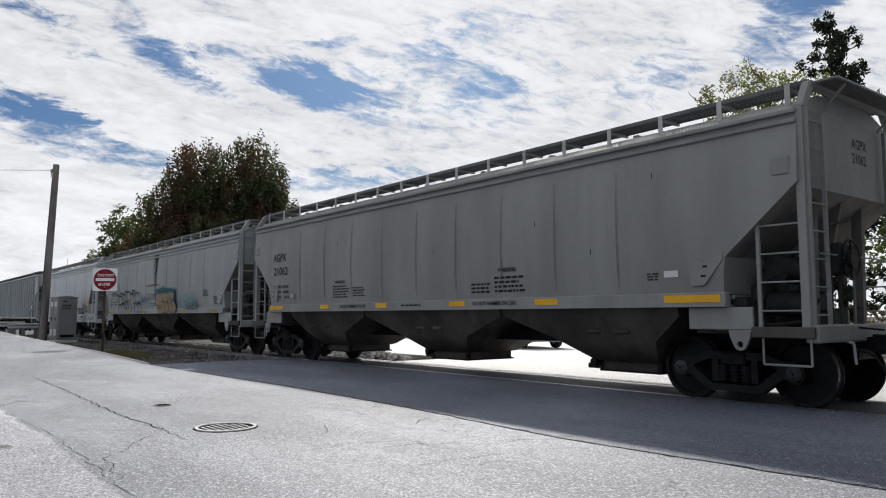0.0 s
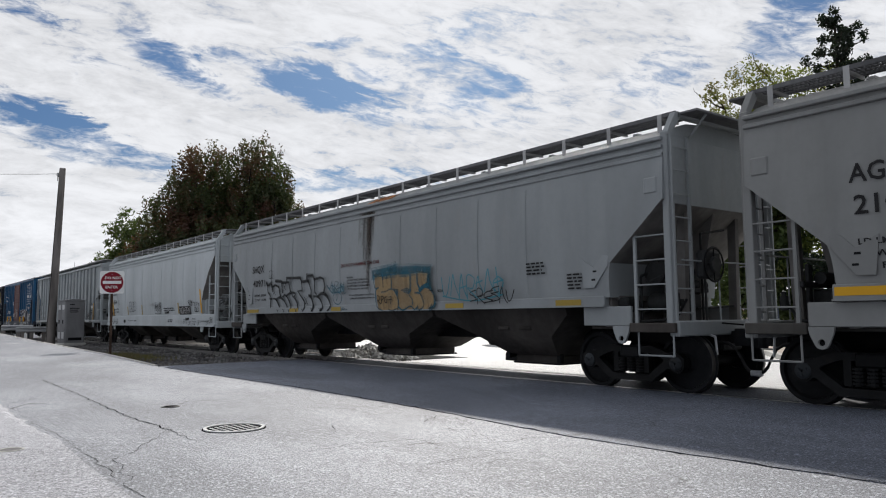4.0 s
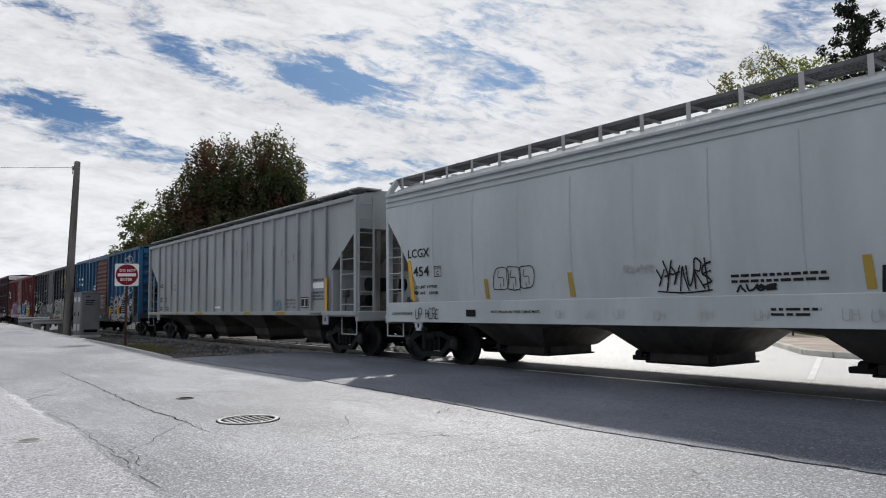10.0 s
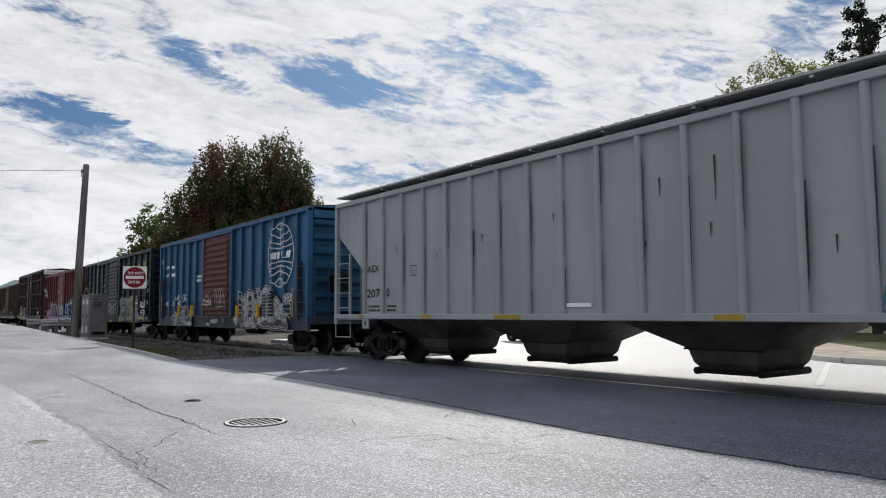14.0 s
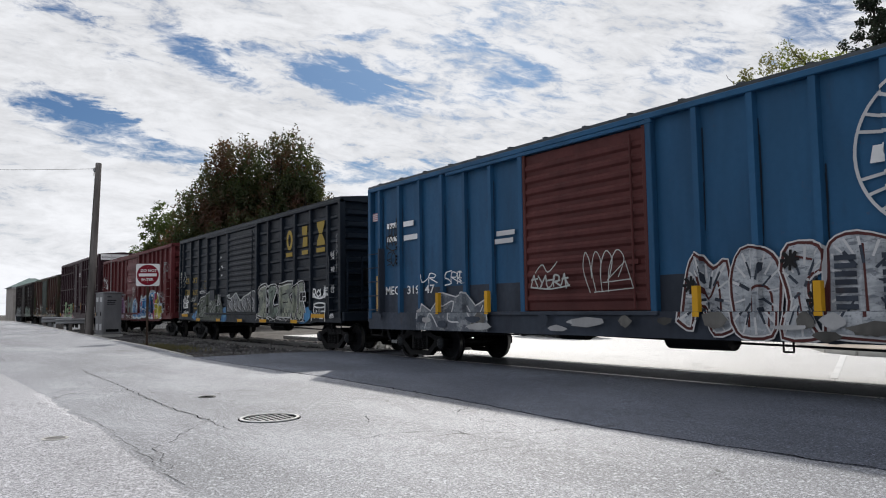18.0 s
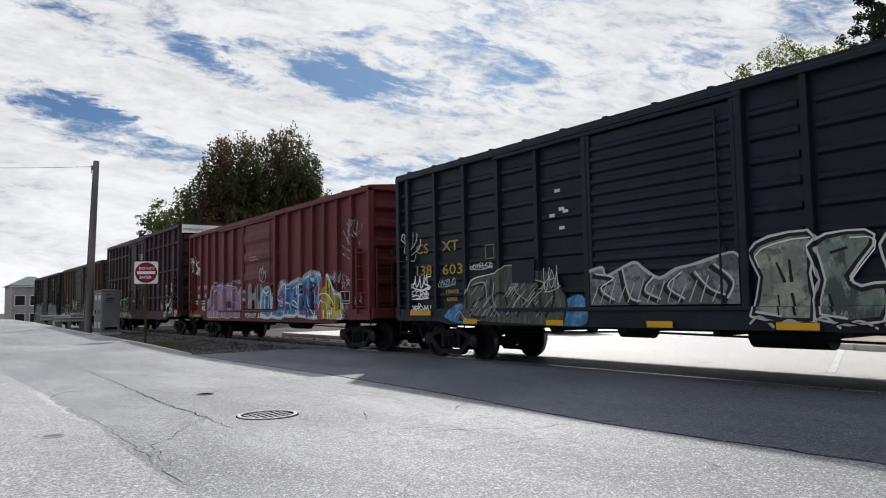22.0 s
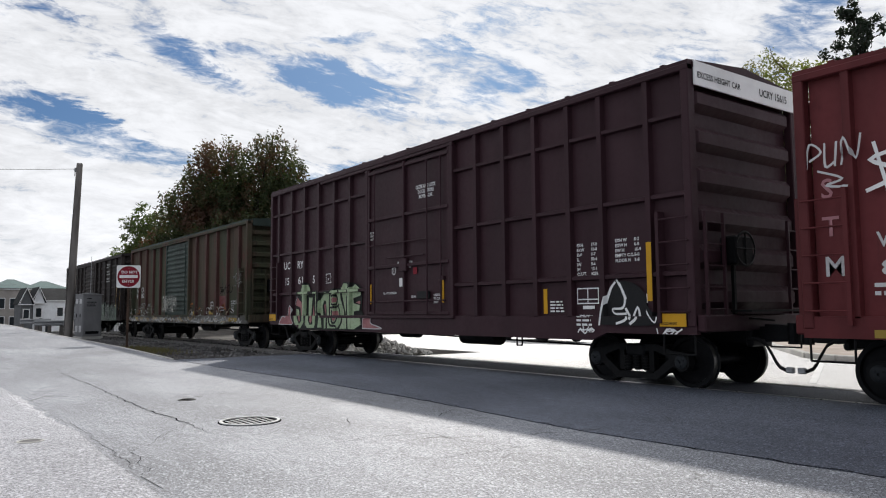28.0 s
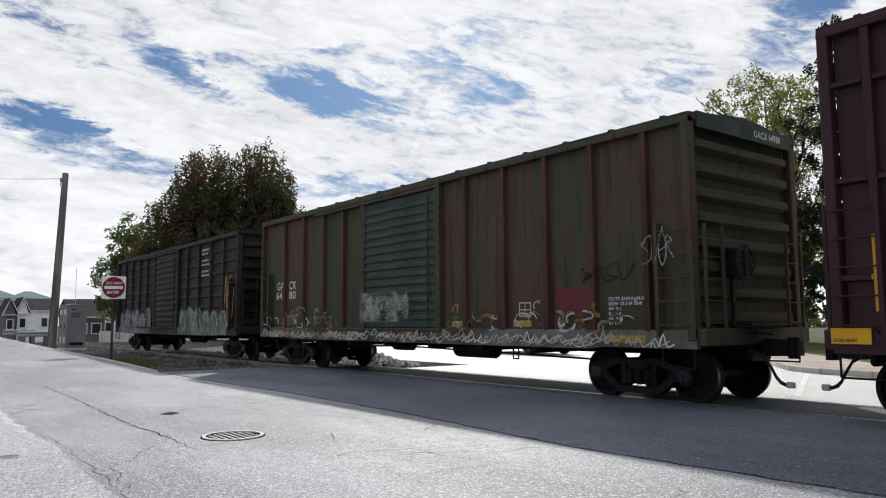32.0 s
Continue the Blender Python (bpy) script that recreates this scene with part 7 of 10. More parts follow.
# ---- paint on the cars: lettering, strips and graffiti ----
def clip(poly, axis, lo, hi):
    """A convex outline cut to lo..hi along x (0) or z (1)."""
    for keep, v in ((1, lo), (-1, hi)):
        out = []
        for a, b in zip(poly, poly[1:] + poly[:1]):
            da, db = keep * (a[axis] - v), keep * (b[axis] - v)
            if da >= 0:
                out.append(a)
            if (da > 0) != (db > 0) and da != db:
                u = da / (da - db)
                out.append(tuple(p + (q - p) * u for p, q in zip(a, b)))
        poly = out
        if len(poly) < 3:
            return []
    return poly


class Side:
    """The near side of a car, on which paint follows its bulge or its sheets, posts, door and sill."""

    def __init__(self, car, levels=None, bulge=False):
        self.car, self.levels, self.bulge, self.layer = car, levels, bulge, 0

    def y(self, z):
        return -(1.6 - 0.085 * ((z - 2.75) / 1.3) ** 2)

    def polys(self, polys, mat, name, label=""):
        """Flat convex outlines of (x, z), or (x, z, lift), laid on the side and welded where they meet."""
        self.layer += 1
        m = M()
        for i_, p in enumerate(polys):
            base = 0.004 + 0.0009 * self.layer
            p = [(q[0], q[1], base + (q[2] if len(q) > 2 else 0.0002 * (i_ % 4))) for q in p]
            area = sum(a[0] * b[1] - b[0] * a[1] for a, b in zip(p, p[1:] + p[:1]))
            if area < 0:
                p = p[::-1]
            if self.bulge:
                z0, z1 = min(q[1] for q in p), max(q[1] for q in p)
                k0, k1 = math.floor(z0 / 0.2), math.floor(z1 / 0.2)
                for i in range(k0, k1 + 1):
                    c = clip(p, 1, i * 0.2, (i + 1) * 0.2)
                    if c:
                        m.add([(x, self.y(z) - up, z) for x, z, up in c], (tuple(range(len(c))),))
            else:
                for x0, x1, z0, z1, y0, y1 in self.levels:
                    c = clip(clip(p, 0, x0, x1), 1, z0, z1) if p else []
                    if c:
                        m.add([(x, y0 + (y1 - y0) * (x - x0) / (x1 - x0) - up, z) for x, z, up in c], (tuple(range(len(c))),))
        if m.v:
            d = bpy.data.meshes.new(name)
            d.from_pydata(m.v, [], m.f)
            b = bmesh.new()
            b.from_mesh(d)
            bmesh.ops.remove_doubles(b, verts=b.verts, dist=0.00004)
            b.to_mesh(d)
            b.free()
            ob = part(name, d, mat, self.car, label)
            if len(polys) > 1:
                ob["kind"] = "stuff"

    def strokes(self, lines, w, mat, name="graffiti", label="", soft=0.25):
        """Painted lines of one running ribbon each, whose width swells and thins a little."""
        out = []
        for n, pts in enumerate(lines):
            pts = [Vector(p[:2]) for p in pts]
            pts = [p for i, p in enumerate(pts) if i == 0 or (p - pts[i - 1]).length > 1e-4]
            if len(pts) < 2:
                continue
            edge = []
            for i, p in enumerate(pts):
                a = (p - pts[i - 1]).normalized() if i else (pts[1] - p).normalized()
                b = (pts[i + 1] - p).normalized() if i + 1 < len(pts) else a
                d = (a + b).normalized() if (a + b).length > 0.2 else b
                k = min(1.6, 1.0 / max(0.4, abs(d.dot(b))))
                swell = 1.0 + soft * noise.noise(Vector((p.x * 2.3, p.y * 2.3, n * 0.7)))
                s = Vector((-d.y, d.x)) * w / 2 * k * swell
                if i == 0:
                    p = p - d * w * 0.4
                if i + 1 == len(pts):
                    p = p + d * w * 0.4
                up = 0.00006 * (i + 3 * (n % 7))
                edge.append(((p.x - s.x, p.y - s.y, up), (p.x + s.x, p.y + s.y, up)))
            for (a0, a1), (b0, b1) in zip(edge, edge[1:]):
                out.append([a0, b0, b1, a1])
        self.polys(out, mat, name, label)

    def area(self, ring, mat, label="", k=4, name="graffiti"):
        """An area with a rounded outline through the ring's points."""
        fine = spline(list(ring) + [ring[0]], k)[:-1] if k > 1 else list(ring)
        tris = geometry.tessellate_polygon([[Vector((x, z, 0.0)) for x, z in fine]])
        self.polys([[(*fine[i], 0.0) for i in t] for t in tris], mat, name, label)
        return fine + [fine[0]]

    def letter(self, ring, fill, marks=(), halo=OFFWHITE, line=BLACK, w=0.05, glow=0.1, shine=WHITE, k=4):
        """One fat spray-painted form: pale halo, fill, dark outline, inner marks and thin highlights."""
        fine = spline(list(ring) + [ring[0]], k)
        if halo:
            self.strokes([fine], w + glow, halo, "graffiti", "pale spray-painted outer line", 0.5)
        self.area(ring, fill, "spray-painted letter form", k)
        self.strokes([fine], w, line, "graffiti", "dark outline", 0.5)
        if marks:
            self.strokes([spline(q, 4) for q in marks], w * 0.85, line, soft=0.5)
        if shine:
            self.strokes([[(x + 0.05, z - 0.06) for x, z in fine[3:9]]], 0.016, shine)

    def rect(self, x0, z0, x1, z1, mat, name="reflective_strip", label=""):
        self.polys([[(x0, z0), (x1, z0), (x1, z1), (x0, z1)]], mat, name, label)

    def words(self, text, x, z, h, mat, wide=None, name="lettering"):
        """Words with letters h high from x on; wide: how far they reach."""
        y = self.y(z + h / 2) - 0.008 if self.bulge else self.levels[0][4] - 0.006
        ob = lettering(name, text, x, z, h, y, mat, self.car)
        xs = [v.co.x for v in ob.data.vertices]
        k = wide / max(1e-6, max(xs) - x) if wide else 1.0
        for v in ob.data.vertices:
            v.co.x = x + (v.co.x - x) * k
            if self.bulge:
                v.co.y = self.y(v.co.z) - 0.008
        return ob

    def print_block(self, x0, z0, x1, z1, rows, mat, seed=1):
        rng = random.Random(seed)
        out = []
        step = (z1 - z0) / rows
        for i in range(rows):
            u, end, z = x0, x0 + (x1 - x0) * rng.uniform(0.75, 1.0), z1 - (i + 0.8) * step
            while u < end:
                w = rng.uniform(0.05, 0.16)
                e = min(u + w, end)
                out.append([(u, z), (e, z), (e, z + step * 0.5), (u, z + step * 0.5)])
                u += w + 0.03
        self.polys(out, mat, "small_print")

    def tag(self, x0, z0, x1, z1, mat, w=0.022, n=9, seed=1, lines=1):
        """A scrawled tag: hooks, loops and spikes that hold no letters."""
        rng = random.Random(seed)
        k = max(2, n // 2)
        step = (x1 - x0) / k
        out = []
        for i in range(k):
            a, d, h = x0 + i * step, step * rng.uniform(0.9, 1.25), z1 - z0
            lo, hi = z0 + h * rng.uniform(0, 0.25), z1 - h * rng.uniform(0, 0.3)
            m = (lo + hi) / 2 + h * rng.uniform(-0.1, 0.1)
            shape = rng.randrange(6)
            out.append(spline(([(a, hi), (a + d * 0.15, lo), (a + d * 0.6, lo + h * 0.1), (a + d, hi)],
                               [(a, lo), (a + d * 0.4, hi), (a + d * 0.55, m), (a + d * 0.9, lo)],
                               [(a + d, hi), (a + d * 0.2, hi - h * 0.1), (a, m), (a + d * 0.5, m - h * 0.1), (a + d * 0.9, lo + h * 0.1), (a, lo)],
                               [(a, lo), (a + d * 0.1, hi), (a + d * 0.8, hi - h * 0.1), (a + d * 0.6, m), (a + d * 0.1, m), (a + d, lo)],
                               [(a + d * 0.5, hi), (a, m), (a + d * 0.4, lo), (a + d * 0.9, m), (a + d * 0.5, hi)],
                               [(a, hi), (a + d * 0.5, m), (a + d * 0.2, lo), (a + d, hi)])[shape], 4))
            if rng.random() < 0.5:
                out.append([(a + d * 0.1, m), (a + d * 0.9, m + h * 0.08)])
        for k in range(lines - 1):
            out.append(spline([(x0, z0 + rng.uniform(-0.1, 0.2) * (z1 - z0)), ((x0 + x1) / 2, z0 - 0.05 * (z1 - z0)), (x1, z0 + rng.uniform(0.0, 0.3) * (z1 - z0))], 6))
            out.append([(x1 - step * 0.6, z1), (x1 - step * 0.4, z0)])
        self.strokes(out, w, mat)

    def scrawl(self, text, x0, z0, x1, z1, w, mat, seed=1, edge=None, edge_w=0.0, lean=0.0):
        """Hand-drawn capitals; edge: colour of a wider line under them."""
        rng = random.Random(seed)
        n = len(text)
        step = (x1 - x0) / n
        out = []
        for i, ch in enumerate(text):
            if ch == " ":
                continue
            hi, lo = z1 + (z1 - z0) * rng.uniform(-0.12, 0.04), z0 + (z1 - z0) * rng.uniform(-0.04, 0.08)
            for run in STROKES[ch].split("|"):
                key = []
                for p in run.split():
                    u, v = int(p[0]) / 2, int(p[1]) / 4
                    key.append((x0 + (i + 0.12 + 0.74 * u + rng.uniform(-0.06, 0.06)) * step + lean * v, lo + (hi - lo) * v))
                out.append(spline(key, 3) if len(key) > 2 else key)
        if edge:
            self.strokes(out, w + edge_w, edge)
        self.strokes(out, w, mat)

    def band(self, top, z0, mat, label=""):
        """Paint between a level foot and an outline of (x, z) above it."""
        self.polys([[(a[0], z0, 0.0), (b[0], z0, 0.0), (b[0], b[1], 0.0), (a[0], a[1], 0.0)] for a, b in zip(top, top[1:])], mat, "graffiti", label)

    def bubbles(self, x0, z0, x1, z1, n, fills, line, w, seed, inner=True, glow=None):
        """Fat overlapping graffiti forms with outlines."""
        rng = random.Random(seed)
        shapes = []
        step = (x1 - x0) / n
        for i in range(n):
            cx, hw = x0 + (i + 0.5) * step, step * rng.uniform(0.52, 0.62)
            lo, hi = z0 + (z1 - z0) * rng.uniform(0.0, 0.08), z0 + (z1 - z0) * rng.uniform(0.86, 1.0)
            cz, hz = (lo + hi) / 2, (hi - lo) / 2
            ring = []
            q, lean, taper = 2.0 / rng.uniform(2.6, 6.0), rng.uniform(-0.16, 0.16), rng.uniform(-0.22, 0.22)
            for k in range(20):
                b = 2 * math.pi * k / 20
                c, s = math.cos(b), math.sin(b)
                u, v = math.copysign(abs(c) ** q, c), math.copysign(abs(s) ** q, s)
                u = u * (1 + taper * v) * (1 + 0.07 * math.sin(3 * b + i)) * rng.uniform(0.96, 1.04)
                ring.append((cx + hw * u + lean * v * hz, cz + hz * v * (1 + 0.05 * math.cos(2 * b + i * 2)) * rng.uniform(0.97, 1.03)))
            shapes.append((ring, cx, cz, hw, hz))
        if glow:
            for ring, cx, cz, hw, hz in shapes:
                self.polys([[(cx + (x - cx) * 1.12, cz + (z - cz) * 1.07) for x, z in ring]], glow, "graffiti")
        for i, (ring, cx, cz, hw, hz) in enumerate(shapes):
            if fills:
                self.polys([ring], fills[i % len(fills)], "graffiti", "spray-painted fat letter forms")
            self.strokes([ring + ring[:1]], w, line)
            if inner:
                a, b = cx - hw * 0.25, cx + hw * 0.3
                self.strokes([spline([(a, cz + hz * 0.7), (a - hw * 0.1, cz + hz * 0.1), (b, cz + hz * 0.05), (b, cz - hz * 0.65)], 4), [(cx - hw * 0.1, cz - hz * 0.95), (cx - hw * 0.1, cz - hz * 0.45)]], w * 0.8, line)


STROKES = {"A": "00 14 20|02 22", "C": "24 04 00 20", "D": "04 14 23 21 10 00 04", "E": "24 04 00 20|02 12", "F": "24 04 00|02 12", "G": "24 04 00 20 22 12", "H": "04 00|24 20|02 22",
           "I": "14 10", "J": "24 20 00 01", "L": "04 00 20", "N": "00 04 20 24", "O": "04 24 20 00 04", "P": "00 04 24 22 02", "R": "00 04 24 22 02|12 20", "S": "24 04 02 22 20 00",
           "T": "04 24|14 10", "U": "04 00 20 24", "'": "14 13"}


def spline(pts, k):
    out = []
    for i in range(len(pts) - 1):
        p0, p1, p2, p3 = pts[max(0, i - 1)], pts[i], pts[i + 1], pts[min(len(pts) - 1, i + 2)]
        for j in range(k):
            u = j / k
            out.append(tuple(0.5 * (2 * p1[c] + (p2[c] - p0[c]) * u + (2 * p0[c] - 5 * p1[c] + 4 * p2[c] - p3[c]) * u * u + (3 * p1[c] - p0[c] - 3 * p2[c] + p3[c]) * u ** 3) for c in (0, 1)))
    out.append(pts[-1])
    return out


def box_levels(half, eave, door, posts, foot, sheet=1.484, door_y=1.59, cut=True, row=None):
    """Faces of a boxcar's side for paint: x0, x1, z0, z1 and y at x0 and x1; sheets and sloping posts meet edge to edge."""
    lo, hi, out = 1.16, eave - 0.12, -1.58
    lv, x = [], -half
    for p in sorted(list(posts) + [(door[0] + door[1]) / 2]):
        if door[0] < p < door[1]:
            lv += [(x, door[0], lo, hi, -sheet, -sheet), (door[0], door[1], 1.2, eave - 0.2, -door_y, -door_y)]
            x = door[1]
            continue
        lv += [(x, p - 0.062, lo, hi, -sheet, -sheet), (p - 0.062, p - 0.05, lo, hi, -sheet, out), (p - 0.05, p + 0.05, lo, hi, out, out), (p + 0.05, p + 0.062, lo, hi, out, -sheet)]
        x = p + 0.062
    lv.append((x, half, lo, hi, -sheet, -sheet))
    if row:
        # a level rib crosses the sheets: paint lies on its face too
        split = []
        for q in lv:
            if q[4] == q[5] == -sheet:
                split += [(q[0], q[1], lo, row - 0.045, -sheet, -sheet), (q[0], q[1], row - 0.032, row + 0.032, -1.572, -1.572), (q[0], q[1], row + 0.045, hi, -sheet, -sheet)]
            else:
                split.append(q)
        lv = split
    e = half - 2.1 if cut else half - 0.02
    lv.append((-e, e, foot, 1.155, out, out))
    if cut:
        lv += [(-half + 0.02, -e, 0.885, 1.155, out, out), (e, half - 0.02, 0.885, 1.155, out, out)]
    return lv


# curved grey hopper
a = Side(agpx, None, True)
for x0, x1 in ((-7.45, -6.58), (-4.34, -3.88), (-1.62, -1.15), (1.2, 1.7), (3.70, 4.26), (6.46, 7.40)):
    part("reflective_strip", M().box(x0, x1, -1.578, -1.574, 1.475, 1.585), YELLOW, agpx, "yellow reflective strip")
a.words("AGPX", -7.18, 2.88, 0.24, BLACK, 0.82)
a.words("21062", -7.15, 2.48, 0.24, BLACK, 0.9)
a.words("LD LMT 223000", -7.13, 2.10, 0.075, BLACK, 0.92)
a.words("LT WT   63000", -7.13, 1.95, 0.075, BLACK, 0.92)
a.words("CU FT     5612", -7.13, 1.80, 0.075, BLACK, 0.92)
a.words("WARNING", -3.54, 2.12, 0.075, BLACK, 0.5)
a.print_block(-3.67, 1.74, -2.81, 2.08, 5, BLACK, 3)
a.print_block(-2.68, 1.76, -2.08, 2.02, 4, BLACK, 4)
a.words("WARNING", 2.72, 2.12, 0.085, BLACK, 0.5)
a.print_block(2.6, 1.72, 3.5, 2.06, 4, BLACK, 5)
a.print_block(1.9, 1.72, 2.5, 1.95, 3, BLACK, 6)
a.print_block(6.16, 1.82, 6.42, 1.95, 3, BLACK, 7)
a.rect(6.47, 1.86, 6.72, 1.96, OFFWHITE, "label_plate")
for t_, z in (("AGPX", 3.72), ("21062", 3.5)):
    lettering("lettering", t_, 0, 0, 0.15, 0, BLACK, agpx, 0.9).matrix_basis = pose(8.605, 0.05, z, 0, 0, 90)
sill_y = -1.58
for x in (-3.31, 1.95):
    lettering("lettering", "DO NOT HAMMER ON CAR", x, 1.49, 0.075, sill_y, BLACK, agpx, 0.95)
small_print(1, -0.56, 1.5, 1.0, 0.08, sill_y, BLACK, agpx, 3)
part("dent_mark", M().box(-6.04, -5.86, -1.6, -1.575, 1.8, 1.91), ZINC, agpx)

SEAM_GREY = plain("grey_seam_streak", (0.13, 0.125, 0.12), 0.7)
rng = random.Random(90)
for x in (-5.53, -4.14, -2.75, -1.36, 0.03, 1.42, 2.81, 4.2, 5.59):
    z, h, d = rng.uniform(1.75, 2.0), rng.uniform(1.1, 1.6), rng.uniform(-0.02, 0.02)
    a.polys([[(x + d - 0.008, z), (x + d + 0.007, z), (x + d + 0.02, z + h), (x + d + 0.012, z + h)]], SEAM_GREY, "soot_streak", "thin grey streak along a weld")
    if rng.random() < 0.6:
        z += rng.uniform(0.2, 0.7)
        a.polys([[(x + 0.02, z), (x + 0.035, z), (x + 0.045, z + 0.3), (x + 0.025, z + 0.35)]], SEAM_GREY, "soot_streak")
for x, z in ((3.75, 2.9), (5.05, 2.3), (6.3, 3.4), (-3.4, 3.1), (0.7, 2.6)):
    a.polys([[(x, z), (x + 0.02, z + 0.01), (x + 0.015, z + 0.12), (x + 0.005, z + 0.1)]], GRIME2, "scratch", "small dark scratch")

# pale hopper with rust and graffiti
a = Side(shqx, None, True)
rng = random.Random(44)
for k in range(16):
    # soft brown runs, close together at the middle and long there
    x = 0.05 + rng.gauss(0, 0.2)
    near = math.exp(-((x - 0.05) / 0.2) ** 2)
    lo, w = 3.4 - (0.4 + 1.3 * near) * rng.uniform(0.5, 1.0), rng.uniform(0.12, 0.3)
    a.polys([[(x - w * 0.25, lo), (x + w * 0.2, lo + 0.1), (x + w / 2, 3.88), (x - w / 2, 3.88)]], H_RUST, "rust_stain", "soft brown rust run from the roof")
for x, lo, w in ((-0.02, 1.75, 0.03), (0.12, 2.9, 0.02), (-0.15, 2.6, 0.022), (0.3, 3.1, 0.02)):
    a.polys([[(x - w / 3, lo), (x + w / 3, lo), (x + w, 3.86), (x - w, 3.86)]], H_RUST, "rust_stain", "thin dark rust run")
part("rust_patch", M().add([(-0.42, -1.412, 4.086), (0.7, -1.412, 4.086), (0.92, -1.21, 4.228), (-0.1, -1.21, 4.228), (-0.42, -1.406, 4.09), (0.7, -1.406, 4.09), (0.92, -1.204, 4.232), (-0.1, -1.204, 4.232)], ((0, 1, 2, 3), (4, 5, 6, 7), (0, 1, 5, 4), (2, 3, 7, 6))), H_DUST, shqx, "orange rust dust spilt on the roof")
for x0, x1 in ((-7.38, -6.5), (-4.32, -3.77), (-1.85, -1.35), (3.1, 3.7), (6.3, 6.9)):
    part("reflective_strip", M().box(x0, x1, -1.576, -1.572, 1.43, 1.53), YELLOW2, shqx, "faded yellow strip")
a.words("SHQX", -6.93, 2.68, 0.22, BLACK, 0.88)
a.words("40971", -6.89, 2.24, 0.21, BLACK, 0.92)
a.words("LD LMT 223300", -6.82, 1.94, 0.06, BLACK, 0.86)
a.words("LT WT   62700", -6.82, 1.80, 0.06, BLACK, 0.86)
a.strokes([[(-5.63, 2.46), (-5.37, 2.46), (-5.37, 2.69), (-5.63, 2.69), (-5.63, 2.46)]], 0.015, BLACK, "plate_mark")
a.words("C", -5.55, 2.49, 0.09, BLACK)
a.words("DO NOT HAMMER ON CAR", -1.28, 2.55, 0.085, MAROON_TXT, 1.85)
a.words("WARNING", -1.0, 2.25, 0.045, BLACK, 0.3)
for i, (text, wide) in enumerate((("DO NOT APPLY VIBRATORS", 1.05), ("TO ANY PART OF CAR BODY", 1.08), ("EXCEPT VIBRATOR BRACKETS", 1.1), ("USE ON LOADED CAR ONLY", 1.02))):
    a.words(text, -1.0, 2.18 - 0.075 * i, 0.042, BLACK, wide)
a.words("CLOSE LOCK AND SECURE HATCH", -0.92, 1.8, 0.035, BLACK, 1.15)
a.words("COVERS AND GATES BEFORE MOVING CAR", -0.9, 1.72, 0.035, BLACK, 1.18)
a.words("CAUTION", -0.68, 1.49, 0.045, BLACK, 0.3)
a.print_block(5.6, 2.0, 6.1, 2.25, 4, BLACK, 10)
a.print_block(6.6, 1.7, 7.0, 2.0, 5, BLACK, 11)
# black outlined letters: square heads, round feet
OUTLINE = (
    ([(-5.83, 2.34), (-5.73, 2.24), (-5.47, 2.33), (-5.43, 2.07)], 0.05), ([(-5.19, 2.37), (-4.76, 2.34), (-4.74, 2.02)], 0.05),
    ([(-5.44, 2.2), (-5.19, 2.25), (-4.96, 2.18), (-4.89, 1.88)], 0.035), ([(-5.79, 2.31), (-5.73, 2.04), (-5.59, 1.95), (-5.64, 1.85), (-5.49, 1.84)], 0.035),
    ([(-5.55, 1.84), (-5.64, 1.6), (-5.62, 1.43)], 0.035), ([(-5.38, 1.84), (-5.2, 1.81), (-5.01, 1.58), (-5.12, 1.44)], 0.04),
    ([(-5.18, 1.81), (-4.95, 1.87), (-4.67, 1.78), (-4.49, 1.58), (-4.59, 1.44)], 0.035), ([(-4.39, 2.3), (-4.39, 2.42), (-3.54, 2.39), (-3.44, 2.27)], 0.055),
    ([(-4.74, 2.3), (-4.27, 2.29), (-4.17, 1.97)], 0.04), ([(-4.71, 1.88), (-4.52, 1.93), (-4.31, 1.75), (-4.23, 1.57), (-4.35, 1.43)], 0.035),
    ([(-4.45, 1.91), (-4.13, 1.99), (-3.88, 1.96), (-3.93, 1.88)], 0.04), ([(-4.05, 1.89), (-3.83, 1.73), (-3.79, 1.53), (-3.91, 1.42)], 0.04),
    ([(-3.44, 2.27), (-3.03, 2.28), (-2.89, 2.02), (-2.92, 1.86), (-3.04, 1.87)], 0.04), ([(-3.44, 2.27), (-3.42, 2.02), (-3.71, 2.02), (-3.55, 1.89), (-3.34, 1.72), (-3.35, 1.56), (-3.53, 1.42)], 0.035),
    ([(-3.11, 2.3), (-3.09, 2.43), (-2.76, 2.42), (-2.67, 2.3)], 0.06), ([(-2.67, 2.3), (-2.68, 1.96), (-2.59, 1.9)], 0.035),
    ([(-2.67, 2.3), (-2.32, 2.34), (-2.14, 2.29), (-2.09, 2.08), (-2.17, 1.92)], 0.038), ([(-3.03, 1.87), (-2.88, 1.78), (-2.82, 1.58), (-2.95, 1.43)], 0.036),
    ([(-2.73, 1.84), (-2.52, 1.83), (-2.34, 1.69), (-2.3, 1.53), (-2.49, 1.42)], 0.036), ([(-2.51, 1.83), (-2.26, 1.91), (-1.99, 1.83), (-1.85, 1.62), (-1.89, 1.53), (-2.07, 1.42)], 0.04))
for pts, w in OUTLINE:
    pts = spline(pts, 3) if pts[0][1] < 2.0 else pts
    a.strokes([pts], w + 0.035, H_BLACK, "graffiti", "", 0.5)
    a.strokes([pts], w * 0.8, BLACK, "graffiti", "black spray-painted outline letters", 0.4)
